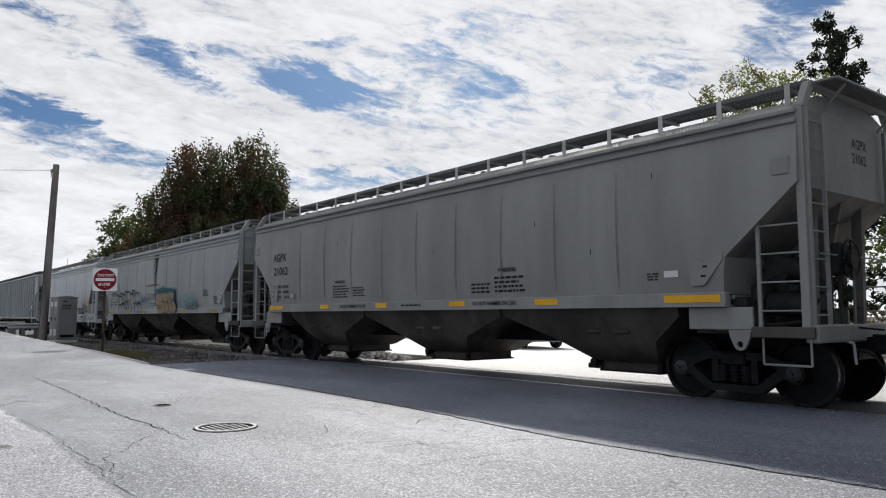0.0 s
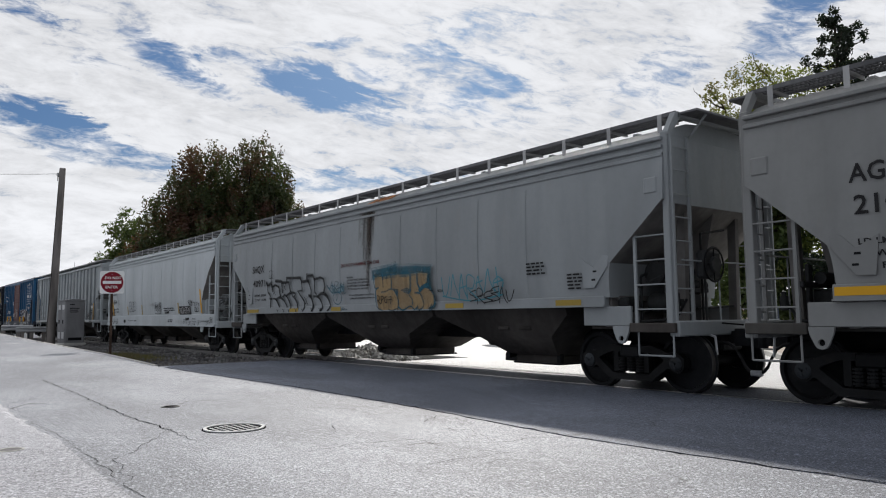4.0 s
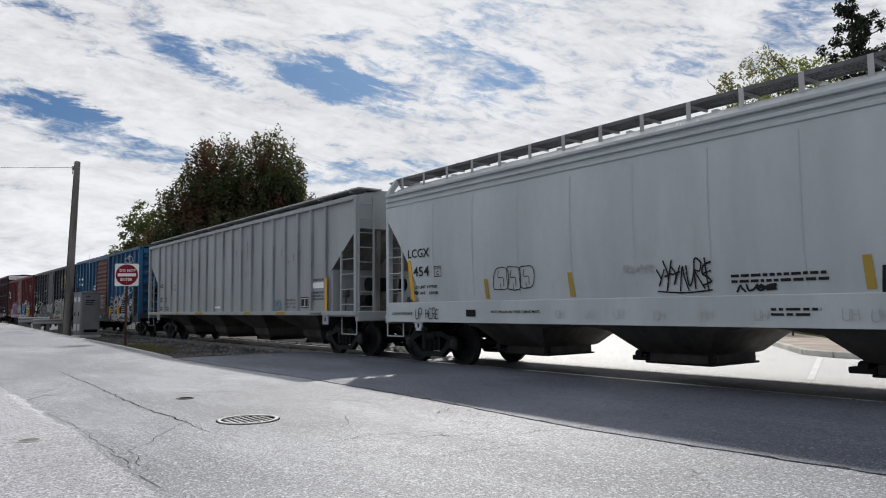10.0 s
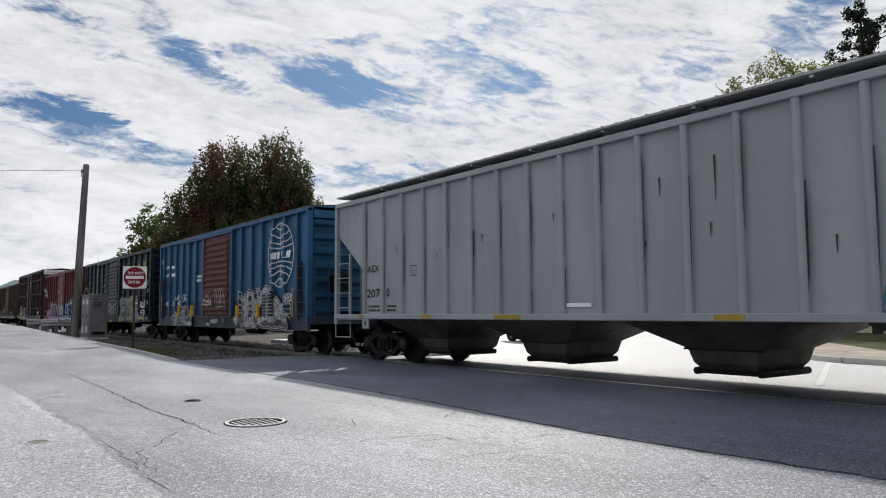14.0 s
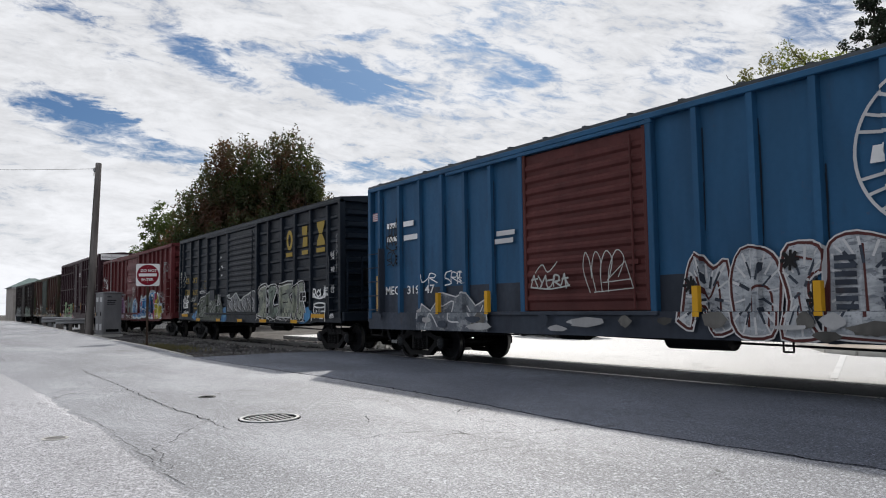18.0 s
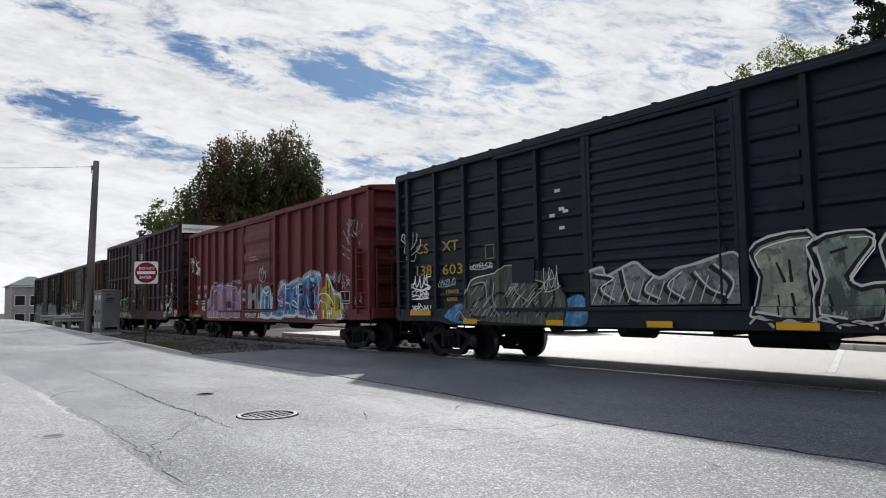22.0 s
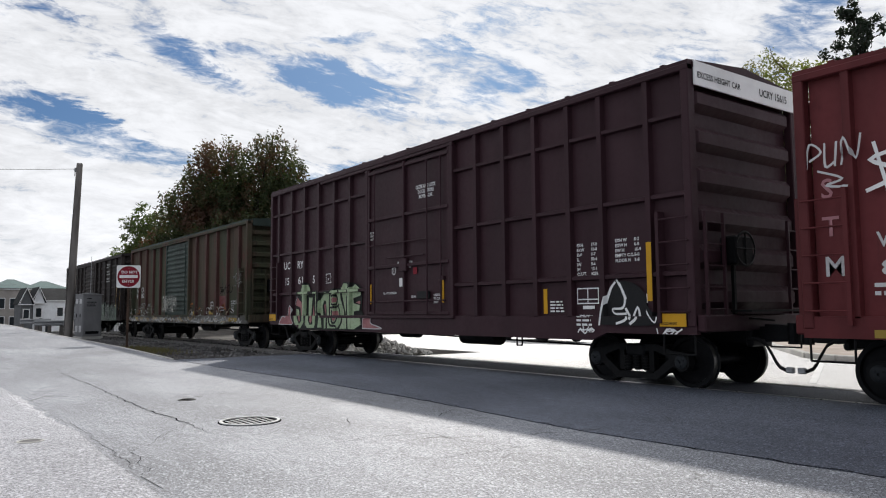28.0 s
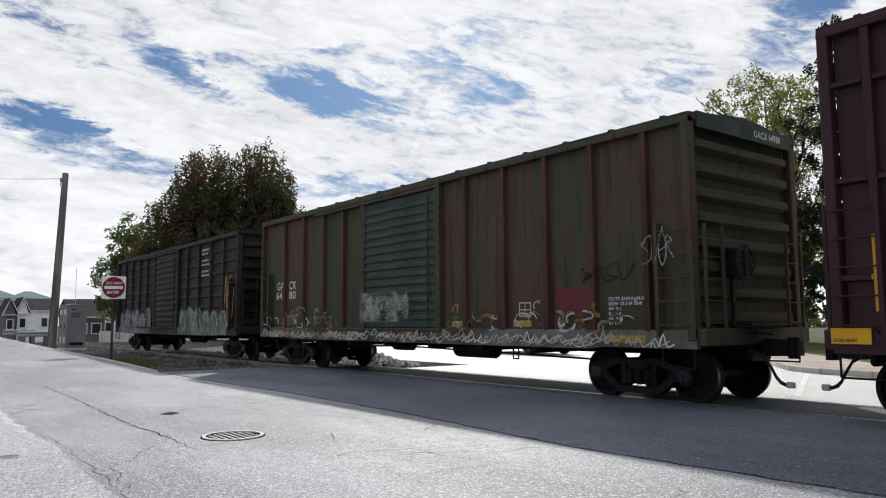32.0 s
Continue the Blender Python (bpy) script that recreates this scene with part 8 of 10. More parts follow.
for x, z in ((-5.24, 2.05), (-4.5, 2.16), (-3.2, 1.72), (-5.1, 1.46), (-4.7, 1.46), (-4.35, 1.45), (-3.9, 1.46), (-3.5, 1.45), (-2.95, 1.46), (-2.45, 1.45)):
    r = 0.09 if z > 1.6 else 0.05
    a.strokes([[(x - r, z - r * 1.2), (x + r, z + r * 1.2)], [(x - r, z + r * 1.2), (x + r, z - r * 1.2)]], 0.018, BLACK)
# small teal tag over a ring
a.strokes([spline(q, 3) for q in ([(-1.95, 2.12), (-1.78, 2.02), (-1.66, 2.2), (-1.64, 1.9), (-1.9, 2.06)], [(-1.55, 1.9), (-1.5, 2.18), (-1.32, 2.15), (-1.48, 2.02), (-1.3, 1.9)], [(-1.25, 1.9), (-1.18, 2.16), (-1.08, 1.92)], [(-1.42, 2.0), (-1.12, 2.05)], [(-1.04, 2.17), (-1.07, 1.88), (-0.98, 1.9)], [(-1.7, 2.1), (-1.52, 2.05)])] + [[(-1.43 + 0.23 * math.cos(k * 0.45), 1.76 + 0.16 * math.sin(k * 0.45)) for k in range(15)], [(-1.43, 1.9), (-1.44, 1.76), (-1.5, 1.7)]], 0.024, H_TEAL, soft=0.5)
a.strokes([[(-1.62, 2.0), (-1.1, 2.02)]], 0.2, H_TEAL_THIN, soft=0.6)
a.tag(-1.3, 1.43, -0.98, 1.51, H_TEAL, 0.014, 8, 7)
# orange letters with a teal cap, worn edges and round feet
a.area([(0.42, 2.3), (1.16, 2.31), (2.6, 2.25), (2.55, 1.95), (2.76, 1.7), (2.72, 1.42), (2.5, 1.4), (0.5, 1.4), (0.46, 1.9), (0.44, 2.0)], S_TAN, "dull orange spray-painted letters", 1)
for q, w in (([(0.4, 2.3), (0.8, 2.31), (1.2, 2.33), (1.87, 2.31), (2.18, 2.31), (2.62, 2.27)], 0.17), ([(1.1, 2.37), (1.3, 2.4)], 0.12), ([(2.62, 2.27), (2.58, 1.97)], 0.09)):
    a.strokes([q], w, H_TEAL, "graffiti", "hazy teal cap of the letters", 0.5)
    a.strokes([q], w + 0.12, H_TEAL_THIN, soft=0.5)
for q, w in (([(0.4, 2.33), (0.42, 1.97), (0.59, 1.96)], 0.03), ([(0.52, 1.93), (0.46, 1.88), (0.44, 1.52), (0.7, 1.41)], 0.03), ([(0.79, 2.3), (0.8, 1.97)], 0.04), ([(1.16, 2.25), (1.16, 1.92)], 0.04),
             ([(0.72, 1.85), (0.91, 1.86), (1.09, 1.91), (1.27, 1.86), (1.39, 1.65), (1.33, 1.42)], 0.035), ([(1.84, 1.75), (1.96, 1.63), (1.94, 1.54)], 0.03), ([(1.94, 2.2), (1.9, 1.86)], 0.05),
             ([(2.21, 2.24), (2.2, 2.0), (2.31, 1.83)], 0.05), ([(2.08, 1.79), (2.27, 1.77), (2.37, 1.58), (2.32, 1.46), (2.17, 1.41)], 0.04), ([(2.26, 1.84), (2.46, 1.93), (2.67, 1.86), (2.78, 1.67), (2.75, 1.5), (2.57, 1.41)], 0.07),
             ([(0.95, 1.44), (1.1, 1.41), (1.3, 1.45)], 0.03), ([(1.36, 1.5), (1.55, 1.41), (1.85, 1.5), (2.0, 1.42)], 0.03), ([(2.57, 1.97), (2.46, 1.93)], 0.05)):
    a.strokes([spline(q, 3)], w, H_TEAL, "graffiti", "teal outline worn thin", 0.5)
for ring in ([(1.18, 1.92), (1.44, 1.9), (1.39, 1.72)], [(1.54, 1.87), (1.77, 1.92), (1.97, 1.86), (1.86, 1.77), (1.69, 1.8)], [(2.02, 1.42), (2.15, 1.52), (2.18, 1.42)], [(2.5, 1.42), (2.68, 1.54), (2.7, 1.44)]):
    a.area(ring, H_TEAL, "", 1)
a.strokes([[(0.99, 2.22), (1.0, 2.02)], [(2.62, 1.82), (2.76, 1.82)]], 0.022, H_BLACK)
a.strokes([spline(q, 3) for q in ([(0.5, 1.57), (0.52, 1.76), (0.62, 1.74), (0.6, 1.66), (0.53, 1.66), (0.66, 1.57)], [(0.7, 1.58), (0.71, 1.75), (0.81, 1.72), (0.72, 1.66)], [(0.93, 1.74), (0.84, 1.7), (0.85, 1.6), (0.94, 1.62), (0.9, 1.67)], [(0.97, 1.66), (1.0, 1.66)])] + [[(1.03, 1.72), (1.13, 1.74), (1.08, 1.57)], [(1.03, 1.66), (1.14, 1.66)]], 0.02, BLACK)
a.words("50234", 2.8, 1.78, 0.06, BLACK, 0.2)
a.tag(3.1, 1.6, 5.0, 2.2, G_TEAL, 0.026, 15, 12, 2)
a.tag(4.0, 1.5, 5.3, 1.85, BLACK, 0.024, 12, 14)

# off-white hopper with a deep sill
a = Side(lcgx, None, True)
a.words("LCGX", -6.51, 2.44, 0.2, BLACK, 0.86)
a.words("454", -6.31, 2.01, 0.22, BLACK, 0.62)
a.words("C", -5.41, 2.01, 0.09, BLACK)
a.words("PLATE", -5.46, 2.14, 0.035, BLACK, 0.18)
a.polys([[(-6.46, 1.46), (-6.33, 1.46), (-6.39, 2.38), (-6.52, 2.38)]], YELLOW, "reflective_strip")
a.strokes([[(-5.49, 1.98), (-5.24, 1.98), (-5.24, 2.2), (-5.49, 2.2), (-5.49, 1.98)], [(-5.49, 1.98), (-5.24, 1.98)]], 0.016, BLACK, "plate_mark")
a.words("LD LMT 197900", -6.3, 1.73, 0.065, BLACK, 0.88)
a.words("LT WT    65100", -6.29, 1.59, 0.065, BLACK, 0.88)
a.polys([[(6.12, 1.46), (6.25, 1.46), (6.2, 2.36), (6.07, 2.36)]], YELLOW, "reflective_strip")
for x, z1 in ((3.6, 1.89), (-1.4, 1.89), (-3.73, 1.86)):
    a.polys([[(x - 0.05, 1.46), (x + 0.07, 1.46), (x + 0.04, z1), (x - 0.07, z1)]], YELLOW2, "reflective_strip")
a.print_block(1.72, 1.58, 3.4, 1.74, 2, BLACK, 13)
a.tag(1.8, 1.47, 2.4, 1.57, BLACK, 0.03, 9, 31)
a.bubbles(-3.45, 1.62, -2.35, 2.1, 3, None, GRIME2, 0.018, 15)
a.tag(0.45, 1.5, 1.4, 1.98, BLACK, 0.026, 15, 17, 2)
a.tag(-0.2, 1.8, 0.4, 1.95, ZINC, 0.02, 8, 18)
a.polys([[(3.74, 1.44), (5.08, 1.44), (5.02, 1.74), (3.78, 1.74)]], BLACK, "graffiti", "black spray-painted block with pale letters")
a.strokes([[(3.75, 1.44), (5.08, 1.44), (5.02, 1.73), (3.78, 1.73), (3.75, 1.44)]], 0.04, BLACK)
a.scrawl("NOHORN", 3.84, 1.48, 4.98, 1.7, 0.028, ZINC, 4)
a.tag(4.85, 1.75, 5.3, 2.0, BLACK, 0.012, 14, 19, 2)
a.scrawl("TOO F'N", 5.40, 1.73, 6.02, 1.87, 0.018, BLACK, 20)
a.scrawl("COLD", 5.5, 1.53, 5.95, 1.68, 0.026, BLACK, 21)
sill_y = -1.556
b = Side(lcgx, [(-7.5, 7.5, 1.0, 1.42, sill_y, sill_y)])
for i, (x, k) in enumerate(((-1.8, 1.0), (-1.1, 1.0), (-0.45, 1.0), (0.35, 1.0), (1.2, 1.0), (2.05, 1.0), (3.25, 1.0), (3.6, 1.0), (3.92, 1.0), (4.86, 1.1), (5.83, 1.2), (6.75, 1.1))):
    low = 1.03 if i > 8 else 1.08
    b.scrawl("UH", x, low, x + 0.22 * k, low + 0.14 * k, 0.013, ZINC if i < 9 else GRIME2, i)
b.scrawl("STFU", 4.22, 1.09, 4.68, 1.24, 0.016, GRIME2, 31)
b.scrawl("UHI", 7.08, 1.12, 7.46, 1.32, 0.024, BLACK, 32)
for i, row in enumerate(("EXW 10-8 H 8-7", "EW   8-0 H 15-2", "CU FT 4650")):
    lettering("lettering", row, 5.22, 1.22 - 0.1 * i, 0.06, sill_y, BLACK, lcgx, 0.8)
lettering("lettering", "2 INCH HF COMP SHOES", 6.12, 1.13, 0.062, sill_y, BLACK, lcgx, 0.9)
lettering("lettering", "NOTE. THIS CAR HAS THREE COMPARTMENTS", -3.6, 1.17, 0.05, sill_y, BLACK, lcgx, 0.95)
b.scrawl("UP HERE", -6.25, 1.05, -5.35, 1.26, 0.02, GRIME2, 33)
lettering("lettering", "2 INCH HF COMP SHOES", -7.26, 1.13, 0.062, sill_y, BLACK, lcgx, 0.9)
small_print(2, 2.3, 1.2, 0.7, 0.07, sill_y, BLACK, lcgx, 22)
part("plate_mark", M().box(-4.4, -4.1, sill_y - 0.006, sill_y - 0.002, 1.1, 1.24).box(4.5, 4.9, sill_y - 0.006, sill_y - 0.002, 1.2, 1.3), GRIME2, lcgx)

# ribbed hopper
a = Side(aex, [(-9.6, 9.6, 1.24, 4.14, -1.504, -1.504)])
a.words("AEX", -8.01, 2.30, 0.18, BLACK, 0.58)
a.words("2071", -8.04, 1.66, 0.21, BLACK, 0.78)
a.words("0", -7.08, 1.66, 0.21, BLACK)
a.strokes([[(-6.01, 2.14), (-5.76, 2.14), (-5.76, 2.37), (-6.01, 2.37), (-6.01, 2.14)]], 0.016, BLACK, "plate_mark")
a.words("C", -5.94, 2.18, 0.08, BLACK)
a.print_block(-7.95, 1.28, -7.3, 1.48, 2, BLACK, 41)
a.print_block(-7.05, 1.28, -6.6, 1.48, 2, BLACK, 42)
for i, row in enumerate(("EXW 10-5 H 3-11", "EW   9-10 H 14-2", "CU FT       5540")):
    a.words(row, 5.32, 1.54 - 0.11 * i, 0.06, BLACK, 0.7)
a.rect(6.33, 1.32, 6.84, 1.64, BLACK, "label_plate")
a.strokes([[(6.36, 1.36), (6.58, 1.36), (6.58, 1.6), (6.36, 1.6), (6.36, 1.36)], [(6.62, 1.36), (6.81, 1.36), (6.81, 1.6), (6.62, 1.6), (6.62, 1.36)]], 0.014, WHITE, "label_frame")
a.words("INTERIOR COATING", 7.15, 2.09, 0.06, BLACK, 0.7)
a.rect(7.09, 1.88, 7.85, 2.04, WHITE, "label_plate")
for i, row in enumerate(("EXTERIOR PAINT", "SIGMA 5483-5529", "APPLIED 4-99 REGG")):
    a.words(row, 7.12, 1.73 - 0.095 * i, 0.055, BLACK, 0.72)
part("reflective_strip", M().box(7.99, 8.12, -1.592, -1.587, 1.24, 2.16), YELLOW, aex)
lettering("lettering", "2 IN. HF COMP SHOES", 7.13, 1.13, 0.058, -1.604, BLACK, aex, 0.85)
for x0, x1 in ((-5.4, -5.05), (-2.85, -2.06), (2.15, 2.64), (4.78, 5.43), (-8.3, -8.1)):
    part("reflective_strip", M().box(x0, x1, -1.606, -1.601, 1.125, 1.215), YELLOW2, aex)
for x, z, h in ((5.84, 2.97, 0.32), (4.99, 3.15, 0.3), (3.93, 2.25, 0.33), (6.3, 3.0, 0.14), (5.5, 2.75, 0.12), (2.2, 3.6, 0.9), (2.1, 2.6, 0.3), (-1.2, 3.1, 0.25), (-3.3, 2.9, 0.2), (0.9, 2.4, 0.2), (-4.9, 2.6, 0.22), (-6.6, 2.9, 0.3), (1.2, 3.4, 0.4)):
    a.polys([[(x - 0.005, z - h * 0.75), (x + 0.005, z - h * 0.75), (x + 0.017, z), (x - 0.017, z)]], RUST, "rust_stain", "dark rust drip")
a.rect(-0.9, 1.35, -0.3, 1.42, WHITE, "label_plate")
a.tag(4.45, 1.28, 5.0, 1.6, G_TEAL, 0.022, 9, 51, 2)

# dark runs painted down the sheets to give the shade beside the posts
def shade_runs(side, posts, top, foot, mat, seed):
    rng = random.Random(seed)
    for x in posts:
        for _ in range(rng.randrange(2, 5)):
            h = rng.uniform(0.4, 1.6)
            z = rng.uniform(foot + h, top)
            u, w = x + 0.07 + abs(rng.gauss(0, 0.012)), rng.uniform(0.012, 0.03)
            side.polys([[(u, z - h), (u + w * 0.4, z - h), (u + w, z - h * 0.3), (u + w * 0.8, z), (u, z)]], mat, "grime_run", "dark painted run that stands in for shade beside a post")


RUN_GREY = surf("dark_shade_run", (0.07, 0.072, 0.07), 0.8, 0, 0.3, 9.0, 0.05, (0.04, 0.035, 0.03), 0.5, 0.9)
RUN_NIGHT = surf("blue_black_shade_run", (0.018, 0.03, 0.045), 0.8, 0, 0.3, 9.0, 0.05, (0.03, 0.025, 0.02), 0.5, 0.9)
shade_runs(a, AEX_POSTS, 4.1, 1.25, RUN_GREY, 64)

# blue boxcar
MEC_POSTS = (2.33, 3.27, 4.19, 5.1, 6.0, 6.92, -7.24, -6.29, -5.38, -4.46, -3.6, -2.69)
a = Side(mec, box_levels(7.77, 4.42, (-1.62, 1.40), MEC_POSTS, 0.75, cut=False))
shade_runs(a, MEC_POSTS, 4.25, 1.2, RUN_NIGHT, 65)
gx, gz, rx, rz = 5.65, 3.12, 0.98, 1.02


def globe_arc(v, sag):
    """A level arc of the globe at height v, bowed by sag."""
    u = math.sqrt(max(0.0, 1.0 - v * v))
    return [(gx + rx * u * (i / 8 - 1), gz + rz * (v + sag * math.sin(math.pi * i / 16))) for i in range(17)]


arcs = [[(gx + rx * math.cos(2 * math.pi * i / 48), gz + rz * math.sin(2 * math.pi * i / 48)) for i in range(49)], [(gx, gz + 0.3 * rz), (gx, gz + 0.98 * rz)], [(gx, gz - 0.98 * rz), (gx, gz - 0.32 * rz)]]
arcs += [globe_arc(0.92, -0.12), globe_arc(0.74, -0.2), globe_arc(0.52, -0.17), globe_arc(0.31, -0.1), globe_arc(-0.3, 0.1), globe_arc(-0.5, 0.17), globe_arc(-0.7, 0.2), globe_arc(-0.9, 0.16)]
a.strokes(arcs, 0.042, OFFWHITE, "globe_emblem", "white line globe emblem", 0.1)
for i, (u, w) in enumerate(((-0.8, 0.22), (-0.54, 0.24), (-0.28, 0.24), (0.1, 0.26), (0.4, 0.4))):
    a.polys([[(gx + u, gz - 0.11), (gx + u + w * 0.8, gz - 0.11), (gx + u + w, gz + 0.11), (gx + u + w * 0.2, gz + 0.11)]], WHITE, "emblem_bar", "slanted white emblem bar")
a.rect(-7.66, 3.54, -7.32, 3.75, G_PINK, "flag_decal")
for i in range(4):
    a.rect(-7.66, 3.55 + 0.05 * i, -7.32, 3.575 + 0.05 * i, OFFWHITE, "flag_decal")
for x0, x1, z in ((-6.9, -6.42, 3.28), (-6.12, -5.66, 3.26), (-6.89, -6.38, 2.94), (-6.1, -5.46, 2.92)):
    a.rect(x0, z, x1, z + 0.13, WHITE, "emblem_bar", "plain white bar")
a.words("MEC", -7.07, 1.61, 0.21, WHITE, 0.66)
a.words("319", -6.05, 1.61, 0.2, WHITE, 0.55)
a.words("47", -5.27, 1.61, 0.2, WHITE, 0.4)
a.tag(-6.95, 2.75, -6.35, 3.5, BLACK, 0.03, 8, 70, 2)
a.tag(-6.9, 2.3, -6.3, 2.7, BLACK, 0.025, 7, 74)
a.rect(-7.3, 1.2, -7.18, 2.1, G_TAN)
a.rect(-2.52, 2.72, -1.95, 2.82, OFFWHITE, "white_bar")
a.rect(-2.58, 2.56, -2.0, 2.66, OFFWHITE, "white_bar")
silver = (([(1.96, 1.02), (2.1, 1.8), (2.29, 2.03), (2.55, 1.8), (2.78, 1.9), (2.84, 1.3), (2.95, 0.95), (2.6, 0.82), (2.45, 1.15), (2.28, 1.3), (2.2, 0.9)], ([(2.3, 1.75), (2.45, 1.35), (2.62, 1.6), (2.66, 1.05)],)),
          ([(2.9, 1.0), (2.84, 1.6), (3.02, 2.05), (3.4, 2.02), (3.6, 1.75), (3.58, 1.2), (3.5, 0.82), (3.05, 0.8)], ([(3.16, 0.95), (3.18, 1.4), (3.32, 1.52), (3.46, 1.4), (3.46, 0.95)],)),
          ([(3.62, 1.72), (3.74, 2.06), (4.2, 2.02), (4.22, 1.7), (4.0, 1.6), (4.05, 1.0), (4.2, 0.82), (3.66, 0.8), (3.72, 1.3)], ([(3.84, 1.9), (4.05, 1.85)], [(3.85, 1.4), (3.9, 1.0)])),
          ([(4.24, 0.84), (4.28, 1.7), (4.32, 2.05), (4.66, 2.15), (5.18, 1.95), (5.26, 1.5), (5.3, 0.84)], ([(4.72, 2.0), (4.74, 1.1)],)),
          ([(5.34, 0.84), (5.3, 1.4), (5.28, 1.78), (5.6, 1.68), (5.95, 1.36), (6.0, 0.84)], ([(5.55, 1.3), (5.7, 1.2), (5.65, 1.05), (5.52, 1.15)],)),
          ([(6.02, 1.3), (6.3, 1.22), (6.5, 0.95), (6.48, 0.82), (6.05, 0.82)], ()))
for ring, marks in silver:
    a.letter(ring, S_SILVER, marks, halo=OFFWHITE, line=DOOR_RED, w=0.04, glow=0.045, shine=None, k=3)
    cx_, cz_ = sum(q[0] for q in ring) / len(ring), sum(q[1] for q in ring) / len(ring)
    a.strokes([[(cx_ + (x - cx_) * 0.9, cz_ + (z - cz_) * 0.9), (cx_ + (x - cx_) * 0.5, cz_ + (z - cz_) * 0.55)] for x, z in spline(ring, 2)], 0.03, OFFWHITE, "graffiti", "pale spray strokes", 0.8)
    a.strokes([[(cx_ + (x - cx_) * 0.62, cz_ + (z - cz_) * 0.7), (cx_ + (x - cx_) * 0.3, cz_ + (z - cz_) * 0.35)] for x, z in ring], 0.035, BLUE_LOW, soft=0.8)
for x, z in ((2.16, 1.56), (3.76, 1.85), (4.1, 1.3), (5.24, 1.85)):
    a.strokes([[(x - 0.12, z), (x + 0.12, z + 0.02)], [(x, z - 0.12), (x + 0.02, z + 0.13)], [(x - 0.08, z - 0.08), (x + 0.09, z + 0.1)], [(x - 0.08, z + 0.1), (x + 0.08, z - 0.08)]], 0.045, BLACK, "graffiti", "black spray splat", 0.6)
for i, x in enumerate((4.36, 4.95)):
    for k in range(7):
        a.rect(x, 1.18 + 0.105 * k, x + (0.28, 0.32)[i], 1.25 + 0.105 * k, BLUE_LOW, "label_plate")
        a.words(("CU FT", "IH", "IW", "IL", "EW", "EXW", "EXH")[k] if i == 0 else ("5277", "11-0", "9-6", "50-6", "9-2", "10-8", "15-1")[k], x + 0.03, 1.195 + 0.105 * k, 0.04, WHITE)
low = [(-5.36, 1.02), (-5.28, 1.36), (-4.9, 1.2), (-4.42, 1.6), (-3.9, 1.5), (-3.57, 1.6), (-3.2, 1.3), (-2.8, 1.45), (-2.7, 1.0)]
a.band(low, 0.76, spray("worn_grey_spray", (0.17, 0.19, 0.21), (0.09, 0.1, 0.12), (0.3, 0.31, 0.32), 1.0, 1.3), "worn grey spray-painted letters")
a.strokes([low, spline([(-5.0, 0.8), (-4.8, 1.15), (-4.5, 0.85)], 4), spline([(-4.4, 1.3), (-4.0, 1.4), (-4.1, 1.0), (-3.7, 0.95)], 4), spline([(-3.5, 1.3), (-3.2, 1.0), (-2.95, 1.3)], 4)], 0.03, OFFWHITE)
a.tag(-5.3, 1.8, -4.6, 2.12, WHITE, 0.024, 5, 68)
a.tag(-4.3, 1.76, -3.6, 2.1, WHITE, 0.024, 6, 69)
a.tag(-1.32, 1.6, -0.3, 1.85, G_SILVER, 0.03, 10, 71, 2)
a.strokes([spline([(-1.2, 1.9), (-1.0, 2.05), (-0.85, 1.9), (-0.6, 2.08)], 4)], 0.02, G_SILVER)
a.strokes([spline([(0.2 + 0.14 * k, 1.5), (0.05 + 0.2 * k, 1.9), (0.1 + 0.24 * k, 2.2), (0.2 + 0.26 * k, 2.05), (0.25 + 0.2 * k, 1.75)], 4) for k in range(4)] + [[(0.3, 1.5), (1.16, 1.55), (1.0, 2.0), (0.6, 1.7)], [(0.5, 1.66), (1.1, 1.7)]], 0.018, G_SILVER)
a.strokes([[(6.05, 1.25), (6.6, 1.25), (6.6, 1.55), (6.05, 1.55), (6.05, 1.25)], [(6.05, 1.4), (6.6, 1.4)]], 0.02, OFFWHITE, "plate_mark")
a.tag(6.1, 1.62, 6.7, 1.9, WHITE, 0.022, 9, 73, 2)
rng = random.Random(78)
for k in range(26):
    x = rng.uniform(-7.4, 6.6)
    w, h = rng.uniform(0.25, 1.0), rng.uniform(0.05, 0.3)
    z = rng.uniform(0.76, 0.95)
    a.polys([[(x + w * 0.5 * math.cos(q) * rng.uniform(0.6, 1.1), z + h * 0.5 + h * 0.5 * math.sin(q) * rng.uniform(0.6, 1.1)) for q in (0, 0.8, 1.6, 2.4, 3.1, 3.9, 4.7, 5.5)]], (SILL_GREY, ZINC, SILL_GREY, BLUE_LOW)[k % 4], "flaking_paint", "worn patch of old paint on the sill")

for x, z0, z1, mt in ((2.33, 1.08, 1.55, YELLOW), (4.19, 1.1, 1.56, YELLOW), (-4.46, 1.12, 1.6, YELLOW), (-2.69, 1.12, 1.6, YELLOW), (6.8, 1.1, 2.05, YELLOW2)):
    a.rect(x - 0.06, z0, x + 0.06, z1, mt)

part("end_plate", M().box(7.6, 7.79, -1.4, 1.4, 4.12, 4.44), BLUE, mec, "plain blue plate above the end ribs")
ob = lettering("lettering", "MEC 31947", 0, 0, 0.13, 0, WHITE, mec, 0.9)
ob.matrix_basis = pose(7.795, 0.1, 4.2, 0, 0, 90)

# navy boxcar
CSX_POSTS = (2.5, 3.66, 4.69, 5.85, 7.01, -7.4, -6.26, -5.14, -4.0, -2.83)
a = Side(csx, box_levels(7.88, 4.4, (-1.45, 1.46), CSX_POSTS, 0.83, 1.53))
